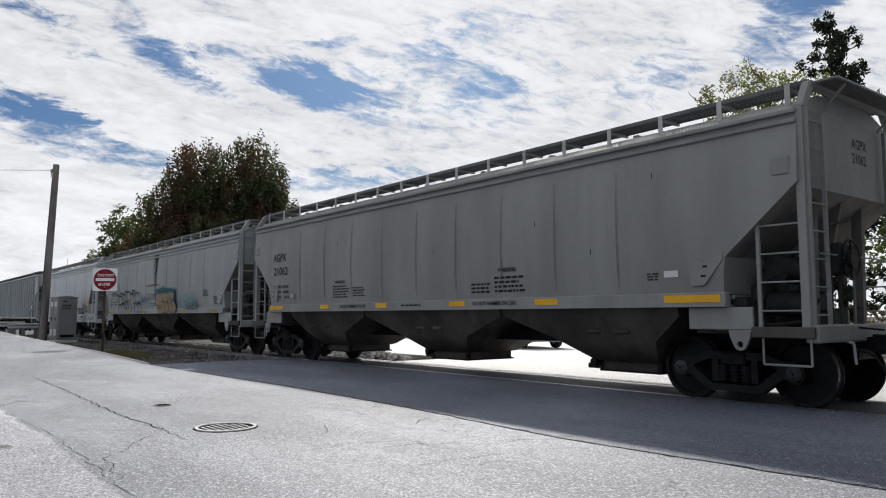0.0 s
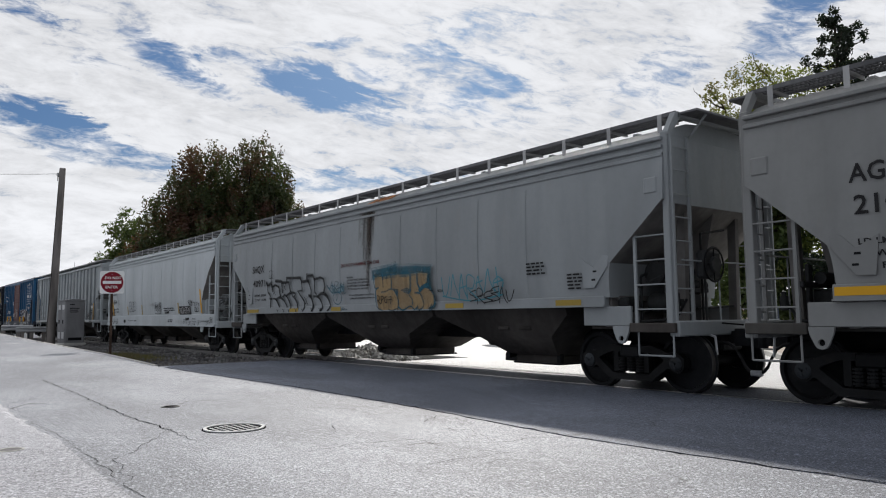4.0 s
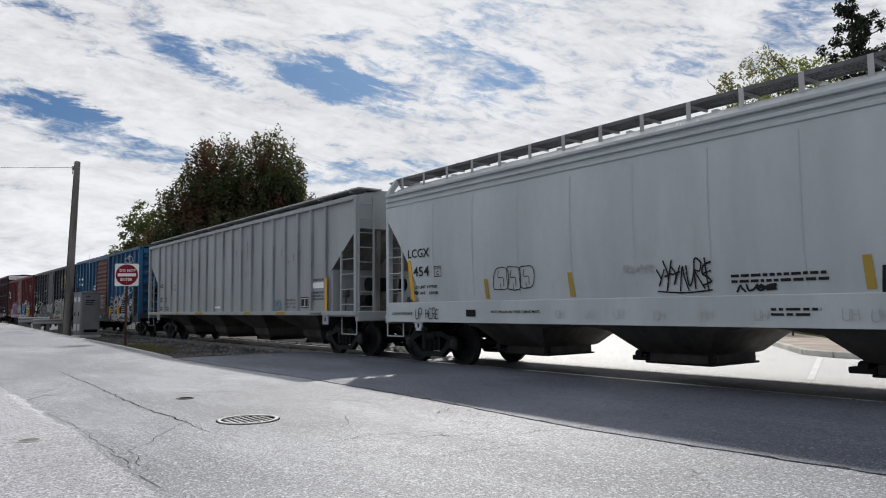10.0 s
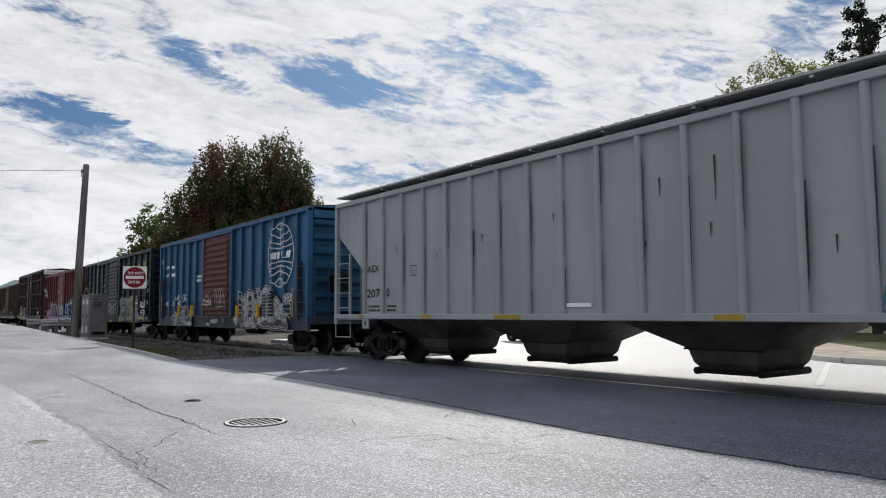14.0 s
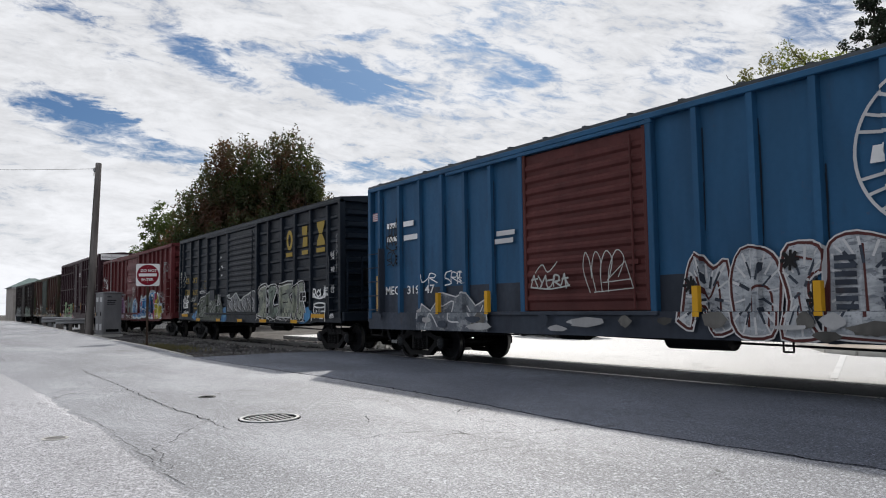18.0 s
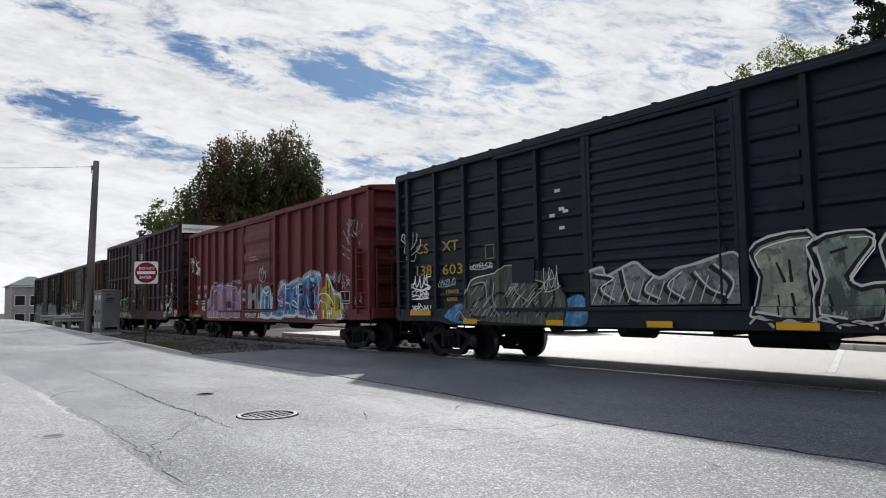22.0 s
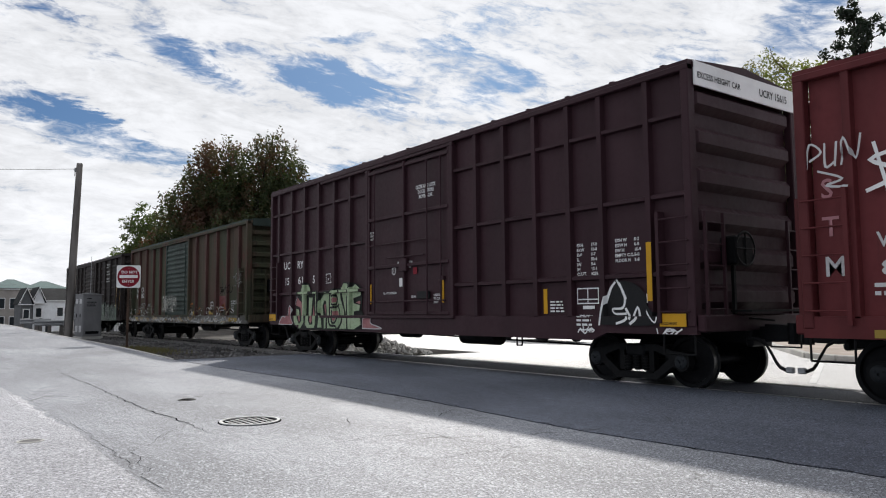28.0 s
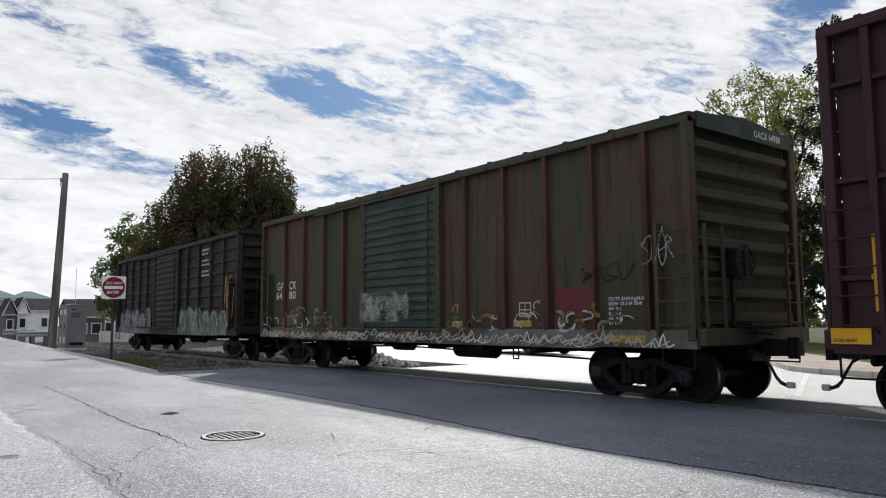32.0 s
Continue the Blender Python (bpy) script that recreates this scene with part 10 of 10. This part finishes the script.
# tall spiky tag towards the end of the car, with stars and a framed plate
a.strokes([[(6.3, 2.95), (6.75, 2.75)], [(6.35, 2.72), (6.7, 2.55)], [(6.5, 2.85), (6.55, 2.65)], spline([(6.4, 3.35), (6.75, 2.95), (6.85, 3.05), (6.6, 3.4)], 3), [(6.6, 3.55), (6.95, 3.15)], [(6.9, 3.6), (6.85, 3.2)], spline([(7.05, 3.6), (6.95, 3.3), (7.1, 3.2)], 3), spline([(7.2, 3.55), (7.15, 3.15), (7.35, 3.3)], 3), [(7.45, 3.45), (7.3, 2.9)]], 0.045, H_SILVER, soft=0.9)
for x, z in ((6.38, 1.86), (6.65, 1.93), (7.12, 1.43), (7.32, 1.44), (6.38, 1.13), (6.56, 1.2), (6.52, 0.97)):
    a.strokes([[(x - 0.09, z - 0.12), (x, z + 0.14), (x + 0.09, z - 0.12), (x - 0.12, z + 0.05), (x + 0.12, z + 0.05), (x - 0.09, z - 0.12)]], 0.018, OFFWHITE, soft=0.6)
a.rect(6.22, 1.33, 6.72, 1.66, H_BLACK, "label_plate", "dark stencilled plate")
a.strokes([[(6.2 + 0.135 * k, z), (6.3 + 0.135 * k, z)] for k in range(4) for z in (1.33, 1.66, 1.4)] + [[(x, 1.34), (x, 1.65)] for x in (6.2, 6.47, 6.73)], 0.018, OFFWHITE, "plate_mark")
a.scrawl("FORTH", -0.9, 0.9, -0.2, 1.05, 0.02, WHITE, 12)
a.scrawl("OF JUL", -0.1, 0.9, 0.6, 1.05, 0.02, WHITE, 13)
for z, x0 in ((2.98, -0.5), (2.88, -0.45)):
    a.print_block(x0, z, x0 + 0.8, z + 0.08, 1, G_PINK, int(z * 100))
a.words("WT", -6.96, 2.02, 0.19, OFFWHITE, 0.44)
a.words("80", -6.93, 1.67, 0.19, OFFWHITE, 0.38)
a.words("RM", -6.10, 2.01, 0.2, OFFWHITE, 0.46)
a.words("43", -6.05, 1.68, 0.2, OFFWHITE, 0.38)
for ch, z in (("S", 2.70), ("T", 2.2), ("M", 1.68)):
    a.words(ch, -7.62, z, 0.26, G_PINK if ch != "M" else OFFWHITE)
a.strokes([spline(q, 4) for q in ([(-7.75, 3.1), (-7.7, 3.42), (-7.55, 3.3), (-7.7, 3.2)], [(-7.5, 3.4), (-7.5, 3.1), (-7.38, 3.15)], [(-7.35, 3.4), (-7.38, 3.1)], [(-7.3, 3.1), (-7.22, 3.42), (-7.12, 3.15), (-7.05, 3.45)], [(-7.6, 3.05), (-7.3, 2.92), (-7.5, 2.85), (-7.2, 2.8)])], 0.026, OFFWHITE, soft=0.4)
a.strokes([spline(q, 4) for q in ([(-6.55, 3.2), (-6.95, 3.1), (-6.6, 2.9), (-7.0, 2.72)], [(-6.9, 3.3), (-6.75, 2.65)], [(-6.5, 2.95), (-6.35, 2.75), (-6.55, 2.65)])], 0.05, WHITE, soft=0.5)
a.print_block(-6.2, 1.4, -5.6, 1.6, 2, OFFWHITE, 107)
a.print_block(-6.98, 1.4, -6.5, 1.6, 2, OFFWHITE, 108)
a.tag(-6.15, 1.15, -5.7, 1.4, WHITE, 0.03, 9, 109)
a.rect(-6.97, 0.9, -6.03, 1.0, YELLOW2)
a.rect(1.8, 3.0, 2.3, 3.05, MAROON_TXT, "scratch")

# plum boxcar
U_POSTS = (2.57, 3.45, 4.34, 5.21, 5.97, 6.96, -7.21, -6.3, -5.43, -4.53, -3.6, -2.73)
a = Side(ucry, box_levels(7.79, 5.06, (-1.72, 1.71), U_POSTS, 0.765, 1.484, 1.562, row=1.82))
for x in (-0.05,):
    part("door_post", M().chunk(x - 0.035, x + 0.035, -1.64, -1.55, 1.2, 4.84, 0.012), PLUM, ucry)
for z in (1.22, 2.35, 3.56, 4.75):
    part("door_rib", M().chunk(-1.7, 1.69, -1.62, -1.55, z - 0.04, z + 0.04, 0.012), PLUM, ucry)
a.words("UC", -6.98, 2.58, 0.23, WHITE, 0.44)
a.words("RY", -6.04, 2.57, 0.23, WHITE, 0.42)
a.words("15", -6.92, 2.10, 0.22, WHITE, 0.32)
a.words("61", -5.99, 2.10, 0.22, WHITE, 0.33)
a.words("5", -5.02, 2.10, 0.22, WHITE)
a.strokes([[(-4.18, 2.07), (-3.91, 2.07), (-3.91, 2.32), (-4.18, 2.32), (-4.18, 2.07)]], 0.016, WHITE, "plate_mark")
a.words("F", -4.09, 2.11, 0.1, WHITE)
for x in (-7.24, 6.96, 4.52, 1.42, -1.64):
    z0, z1 = ((1.4, 2.34) if abs(x) > 6 else (1.2, 1.66) if x > 4 else (1.45, 1.94))
    a.rect(x - 0.05, z0, x + 0.05, z1, YELLOW)
for x in (-7.8, 7.15):
    part("warning_plate", M().chunk(x, x + 0.48, -1.612, -1.6, 1.0, 1.2, 0.004), YELLOW, ucry, "yellow warning plate")
    lettering("lettering", "EXCESS HEIGHT", x + 0.03, 1.03, 0.04, -1.614, BLACK, ucry, 0.72)
for i, row in enumerate(("CLOSE AND LOCK", "DOOR BEFORE", "MOVING CAR")):
    ob = lettering("lettering", row, (0.39, 0.48, 0.52)[i], 4.09 - 0.115 * i, 0.085, -1.567, WHITE, ucry, (0.78, 0.78, 0.72)[i])
for i, (l, r) in enumerate((("EXH", "17-0"), ("EXW", "10-8"), ("EW", "9-7"), ("IL", "50-6"), ("IW", "9-6"), ("IH", "13-1"), ("CU.FT.", "6276"))):
    a.words(l, 5.33, 2.38 - 0.085 * i, 0.055, WHITE)
    a.words(r, 5.66, 2.38 - 0.085 * i, 0.055, WHITE)
for i, (l, r) in enumerate((("EXH W", "8-2"), ("EXW H", "6-0"), ("EW H", "16-9"), ("EMPTY C.G.", "5-0"), ("FLOOR H", "3-8"))):
    a.words(l, 6.2, 2.4 - 0.085 * i, 0.055, WHITE)
    a.words(r, 6.6, 2.4 - 0.085 * i, 0.055, WHITE)
a.strokes([[(5.33, 1.38), (5.81, 1.38), (5.81, 1.64), (5.33, 1.64), (5.33, 1.38)], [(5.57, 1.38), (5.57, 1.64)], [(5.33, 1.45), (5.81, 1.45)]], 0.02, WHITE, "label_frame")
a.rect(5.45, 1.28, 5.72, 1.34, WHITE, "label_plate")
a.print_block(5.38, 0.98, 5.75, 1.2, 3, WHITE, 121)
a.print_block(4.65, 1.22, 5.0, 1.45, 4, WHITE, 122)
part("label_plate", M().box(-0.31, -0.12, -1.572, -1.567, 1.85, 2.05), WHITE, ucry)
part("label_plate", M().box(0.28, 0.43, -1.572, -1.567, 2.12, 2.28), RED, ucry)
S_PINK = spray("mottled_pink_spray", (0.36, 0.15, 0.15), (0.3, 0.12, 0.13), (0.4, 0.2, 0.19))
EDGE_GREEN = spray("dark_green_edge_spray", (0.014, 0.017, 0.015), (0.02, 0.024, 0.02), (0.012, 0.013, 0.012))
for ring in ([(-7.1, 0.9), (-6.98, 1.05), (-6.8, 1.14), (-6.66, 1.12), (-6.62, 1.35), (-6.5, 1.5), (-6.42, 1.44), (-6.26, 1.42), (-6.26, 1.1), (-6.14, 0.9)], [(-2.0, 0.84), (-1.99, 1.08), (-1.81, 1.12), (-1.75, 1.28), (-1.57, 1.2), (-1.61, 0.98), (-1.27, 0.9), (-1.1, 0.84)]):
    fine = a.area(ring, S_PINK, "pink spray-painted figure", 3)
    a.strokes([fine], 0.022, OFFWHITE)
a.area([(-6.02, 0.9), (-6.1, 1.4), (-5.98, 1.7), (-5.84, 1.9), (-5.56, 2.12), (-5.2, 2.08), (-5.06, 1.82), (-4.75, 1.9), (-4.35, 1.8), (-4.0, 1.88), (-3.7, 1.9), (-3.32, 1.92), (-3.12, 2.07), (-2.8, 2.04), (-2.5, 2.02), (-2.22, 1.9), (-2.16, 1.64), (-2.2, 1.3), (-2.04, 1.14), (-2.04, 0.9), (-2.3, 0.79), (-4.0, 0.78), (-5.6, 0.77)], EDGE_GREEN, "black spray-painted ground", 2)
for ring in ([(-5.97, 1.7), (-5.82, 1.6), (-5.68, 1.5), (-5.62, 1.0), (-5.74, 1.07), (-5.78, 1.4), (-6.07, 1.46)], [(-4.9, 1.45), (-4.85, 1.0), (-5.0, 1.0)], [(-4.27, 1.46), (-4.14, 1.47), (-4.12, 1.1)], [(-2.95, 1.55), (-2.86, 1.6), (-2.84, 1.3), (-2.95, 1.28)], [(-2.5, 1.5), (-2.25, 1.54), (-2.3, 1.34), (-2.5, 1.34)]):
    a.area(ring, S_PINK, "pink spray-painted gap", 2)
for ring, k in (([(-5.81, 1.85), (-5.7, 2.0), (-5.5, 2.08), (-5.25, 2.06), (-5.13, 1.95), (-5.14, 1.8), (-5.34, 1.73), (-5.36, 0.95), (-5.56, 0.78), (-5.86, 0.78), (-6.03, 1.0), (-6.06, 1.38), (-5.86, 1.35), (-5.8, 1.08), (-5.66, 0.93), (-5.52, 1.02), (-5.5, 1.66), (-5.77, 1.74)], 1),
             ([(-5.22, 1.7), (-4.96, 1.69), (-5.06, 1.02), (-4.98, 0.92), (-4.8, 0.92), (-4.82, 1.7), (-4.84, 1.86), (-4.6, 1.85), (-4.56, 1.63), (-4.62, 0.92), (-4.7, 0.8), (-5.14, 0.79), (-5.29, 0.91), (-5.23, 1.2)], 1),
             ([(-4.49, 1.6), (-4.31, 1.76), (-4.03, 1.83), (-3.95, 1.77), (-3.97, 0.8), (-4.1, 0.79), (-4.12, 1.3), (-4.16, 1.56), (-4.24, 1.56), (-4.33, 1.43), (-4.2, 0.82), (-4.5, 0.81), (-4.42, 1.1), (-4.52, 1.3)], 1),
             ([(-3.9, 0.8), (-3.92, 1.7), (-3.73, 1.86), (-3.34, 1.87), (-3.28, 1.6), (-3.1, 1.3), (-3.08, 1.1), (-3.14, 0.94), (-3.34, 0.8)], 1),
             ([(-3.3, 1.9), (-3.14, 2.04), (-2.82, 2.02), (-2.83, 1.78), (-2.97, 1.68), (-2.99, 1.2), (-2.8, 1.14), (-2.8, 0.8), (-3.22, 0.8), (-3.06, 0.98), (-3.02, 1.2), (-3.16, 1.56)], 1),
             ([(-2.79, 1.88), (-2.5, 2.0), (-2.21, 1.86), (-2.2, 1.68), (-2.58, 1.6), (-2.56, 1.5), (-2.24, 1.44), (-2.28, 1.28), (-2.56, 1.26), (-2.54, 1.16), (-2.07, 1.12), (-2.04, 0.92), (-2.4, 0.8), (-2.75, 0.8)], 1)):
    fine = a.area(ring, S_GREEN, "pale green spray-painted letter", k)
    a.strokes([fine], 0.03, EDGE_GREEN, "graffiti", "black outline", 0.6)
a.strokes([[(-6.1, 1.5), (-5.98, 1.72)]], 0.018, OFFWHITE, soft=0.5)
a.strokes([spline(q, 3) for q in ([(-3.68, 1.66), (-3.56, 1.72), (-3.46, 1.6), (-3.54, 1.46), (-3.66, 1.5), (-3.68, 1.66)], [(-3.92, 1.4), (-3.76, 1.37), (-3.5, 1.4), (-3.38, 1.46)], [(-3.76, 1.37), (-3.8, 1.05), (-3.7, 0.9), (-3.42, 0.88), (-3.36, 0.8)], [(-3.62, 1.3), (-3.64, 1.02), (-3.5, 0.96), (-3.34, 1.08), (-3.34, 1.28), (-3.4, 1.4)])], 0.055, EDGE_GREEN, soft=0.5)
for ring in ([(-3.62, 1.63), (-3.55, 1.66), (-3.5, 1.59), (-3.56, 1.51), (-3.62, 1.53)], [(-3.58, 1.28), (-3.42, 1.28), (-3.39, 1.13), (-3.48, 1.02), (-3.58, 1.05)]):
    a.area(ring, S_PINK, "pink spray-painted gap", 2)
a.rect(-4.71, 1.22, -4.62, 1.65, YELLOW)
for x0, t, z, h, k in ((-0.39, "OPENING W 12-0 H 12-4", 2.4, 0.05, 0.63), (-1.02, "DO NOT LUBE DOORS", 1.68, 0.05, 0.58), (0.19, "SEAL", 1.58, 0.05, 0.2), (1.08, "UNLATCH", 1.6, 0.05, 0.3), (1.08, "TO CLOSE", 1.52, 0.05, 0.3), (1.08, "DOOR", 1.44, 0.05, 0.18), (-0.32, "OPEN", 2.26, 0.05, 0.14), (-0.02, "CLOSE", 2.28, 0.05, 0.18), (-1.66, "SECURITY", 3.22, 0.045, 0.26), (-1.66, "DEVICE", 3.14, 0.045, 0.2), (-1.66, "ONLY", 3.06, 0.045, 0.16), (-0.14, "ASD", 2.1, 0.045, 0.11)):
    ob = a.words(t, x0, z, h, WHITE, k)
    for v in ob.data.vertices:
        v.co.y = -1.568
a.strokes([[(-0.5 + 0.08 * math.cos(k * 0.45), 2.23 + 0.09 * math.sin(k * 0.45)) for k in range(15)], [(-0.5, 2.17), (-0.5, 2.29)]], 0.018, WHITE, "door_symbol")
a.words("RELEASE ROD", 2.0, 0.93, 0.07, WHITE, 0.75)
for z, x0, x1 in ((2.55, -0.75, 0.8), (1.5, -1.6, 1.6), (2.9, -1.6, 0.9)):
    part("door_rod", M().cyl((x0, -1.63, z), (x1, -1.63, z), 0.018, n=8), PLUM, ucry)
for x in (-1.3, 0.95):
    part("door_rod", M().cyl((x, -1.66, 1.2), (x, -1.66, 4.7), 0.02, n=8), PLUM, ucry)
part("lock_box", M().chunk(0.49, 0.95, -1.62, -1.565, 1.55, 1.72, 0.01), BLACK, ucry)
part("lock_box", M().chunk(-0.2, 0.1, -1.66, -1.565, 2.2, 2.5, 0.015), PLUM, ucry)
a.area([(5.95, 1.02), (6.0, 1.35), (6.12, 1.66), (6.4, 1.74), (6.72, 1.62), (6.95, 1.3), (7.12, 1.04), (6.5, 1.01)], BLACK, "black spray-painted form", 3)
a.strokes([spline(q, 4) for q in ([(5.92, 1.02), (5.98, 1.3), (6.1, 1.6), (6.2, 1.72)], [(6.24, 1.76), (6.4, 1.5), (6.36, 1.3), (6.15, 1.28), (6.2, 1.2), (6.42, 1.2)], [(6.42, 1.28), (6.5, 1.12), (6.3, 1.04)], [(6.3, 1.7), (6.42, 1.45)], [(6.56, 1.12), (6.66, 1.3), (6.7, 1.14), (6.58, 1.04)], [(6.86, 1.5), (6.9, 1.25), (7.05, 1.06), (7.1, 1.2), (7.06, 1.4)])], 0.04, WHITE, soft=0.6)
a.tag(5.44, 0.86, 5.8, 0.98, WHITE, 0.022, 6, 151)
a.tag(7.1, 0.86, 7.55, 0.97, WHITE, 0.022, 7, 152)
# white band across the near end
part("end_band", M().box(7.8, 7.83, -1.46, 1.46, 4.72, 5.1), WHITE, ucry, "white band across the top of the end")
for text, y0, sz in (("EXCESS HEIGHT CAR", -1.4, 0.1), ("UCRY 15615", 0.35, 0.13)):
    ob = lettering("lettering", text, 0, 0, sz, 0, BLACK, ucry, 0.9)
    ob.matrix_basis = pose(7.836, y0, 4.84, 0, 0, 90)

# olive boxcar
G_POSTS = (2.34, 3.53, 4.68, 5.78, 6.89, -6.16, -4.94, -3.77, -2.69)
a = Side(gacx, box_levels(7.75, 4.42, (-1.63, 1.41), G_POSTS, 0.85))
a.words("GA", -6.8, 2.28, 0.24, OFFWHITE, 0.5)
a.words("CX", -5.98, 2.28, 0.24, OFFWHITE, 0.46)
a.words("649", -6.84, 2.0, 0.23, OFFWHITE, 0.62)
a.words("80", -5.98, 2.0, 0.23, OFFWHITE, 0.46)
a.words("CU FT 5344 H 14-2", 6.05, 1.64, 0.055, OFFWHITE, 0.72)
a.words("EXW 10-3 H 15-0", 6.05, 1.56, 0.055, OFFWHITE, 0.68)
for i, row in enumerate(("IW  9-1", "IL 50-6", "IW  9-6", "IH 11-1")):
    a.words(row, 6.05, 1.48 - 0.08 * i, 0.05, OFFWHITE, 0.26)
a.rect(4.85, 1.4, 5.7, 1.88, OXIDE, "paint_patch", "faded red repaint patch")
a.strokes([[(3.9, 1.4), (4.2, 1.4), (4.2, 1.65), (3.9, 1.65), (3.9, 1.4)], [(4.05, 1.4), (4.05, 1.65)], [(3.9, 1.52), (4.2, 1.52)]], 0.018, OFFWHITE, "plate_mark")
for x0, x1, z in ((5.99, 6.85, 0.95), (1.84, 2.3, 1.2), (3.73, 4.22, 1.2), (-6.6, -6.1, 0.95), (-3.4, -2.9, 0.95)):
    a.rect(x0, z, x1, z + 0.12, YELLOW2)
for ob in gacx.children:
    kind = ob.name.split(".")[0]
    if kind in ("side_post", "side_sill"):
        ob.data.materials[0] = POST_RED if kind == "side_post" else SILL_GREY
rng = random.Random(79)
for k in range(150):
    x = rng.uniform(-7.5, 7.3)
    w, h = rng.uniform(0.15, 0.6), rng.uniform(0.05, 0.16)
    z = rng.uniform(0.86, 1.0)
    a.strokes([spline([(x, z + 0.02), (x + w * 0.3, z + 0.02 + h * rng.uniform(0.3, 1.2)), (x + w * 0.5 * rng.uniform(0.8, 1.4), z), (x + w, z + h * rng.uniform(0.2, 1.0))], 3)], rng.uniform(0.012, 0.03), (G_SILVER, OFFWHITE, G_TAN, ZINC)[k % 4], "graffiti", "worn scribble along the sill", 0.6)
rng = random.Random(77)
worn = spray("worn_tan_spray", (0.2, 0.15, 0.1), (0.1, 0.08, 0.06), (0.26, 0.25, 0.22), 2.0, 0.7)
for k in range(70):
    # flecks and curls left of old spray paint along the foot of the panels
    x, z, r = rng.choice((rng.uniform(-7.4, -2.8), rng.uniform(1.6, 7.0))), 1.2 + abs(rng.gauss(0, 0.18)), rng.uniform(0.05, 0.2)
    q0, q1 = rng.uniform(0, 6.28), rng.uniform(1.2, 4.0)
    a.strokes([[(x + r * math.cos(q0 + q1 * u / 8), z + 0.7 * r * math.sin(q0 + q1 * u / 8)) for u in range(9)]], rng.uniform(0.015, 0.06), (worn, ZINC, RUST, G_SILVER, worn, RUST_DUST)[k % 6], "graffiti", "worn remains of spray paint", 0.9)
a.tag(-1.4, 1.5, 0.7, 2.0, H_WORN, 0.035, 22, 131, 3)
a.polys([[(-1.45, 1.3), (0.75, 1.3), (0.6, 1.95), (-1.3, 2.0)]], H_WORN, "graffiti", "worn cloud of pale spray")
a.tag(-1.4, 1.35, 0.6, 1.6, H_WORN, 0.035, 16, 132, 2)
a.tag(6.95, 2.1, 7.5, 2.8, H_SILVER, 0.016, 9, 133)
a.tag(5.7, 1.9, 6.7, 2.3, H_BLACK, 0.04, 8, 134)
a.tag(-5.8, 1.2, -3.0, 1.7, H_WORN, 0.025, 14, 135)
part("end_plate", M().box(7.75, 7.79, -1.4, 1.4, 4.25, 4.5), OLIVE_DOOR, gacx)
ob = lettering("lettering", "GACX 64980", 0, 0, 0.12, 0, OFFWHITE, gacx, 0.9)
ob.matrix_basis = pose(7.795, 0.2, 4.32, 0, 0, 90)

# last boxcar
a = Side(last, box_levels(7.8, 4.38, (-1.5, 1.5), (2.6, 3.9, 5.17, 6.4, -6.4, -5.2, -4.0, -2.8), 0.85, 1.53))
for x0, n, fill in ((1.75, 6, S_LAST), (-7.2, 6, S_STEEL)):
    rng = random.Random(n + int(x0))
    top = []
    for k in range(n):
        x, h = x0 + k * 0.86, rng.uniform(1.75, 2.05)
        top += [(x, h - 0.15), (x + 0.2, h), (x + 0.6, h + rng.uniform(-0.05, 0.05)), (x + 0.8, h - 0.2)]
    a.band(top, 0.87, fill, "pale spray-painted letters")
    a.strokes([top], 0.05, G_DARK)
    a.strokes([spline([(x0 + 0.86 * k + 0.2, 1.0), (x0 + 0.86 * k + 0.25, 1.6), (x0 + 0.86 * k + 0.55, 1.5), (x0 + 0.86 * k + 0.5, 1.05)], 4) for k in range(n)], 0.04, G_DARK)
    a.strokes([spline([(x0 + 0.86 * k + 0.1, 1.4), (x0 + 0.86 * k + 0.4, 1.7), (x0 + 0.86 * k + 0.75, 1.2)], 4) for k in range(n)], 0.022, G_SILVER)
a.tag(6.5, 1.2, 7.4, 3.0, G_TAN, 0.04, 6, 143)
for z in (3.0, 3.4, 3.8):
    a.print_block(4.2, z, 5.0, z + 0.3, 2, ZINC, int(z * 10))


def motions():
    """The train rolls by at a slow, even pace, and its wheels turn with it."""
    half_seconds = [i * 0.5 for i in range(65)]
    for car, cx in CARS:
        walk(car, [(t, pose(cx + run_at(t), 0, 0)) for t in half_seconds])
    tenths = [(i * 0.1, run_at(i * 0.1)) for i in range(321)]
    for w, r, x in WHEELS:
        walk(w, [(t, Matrix.Translation((x, 0, r)) @ Matrix.Rotation(s / r, 4, "Y")) for t, s in tenths])


motions()
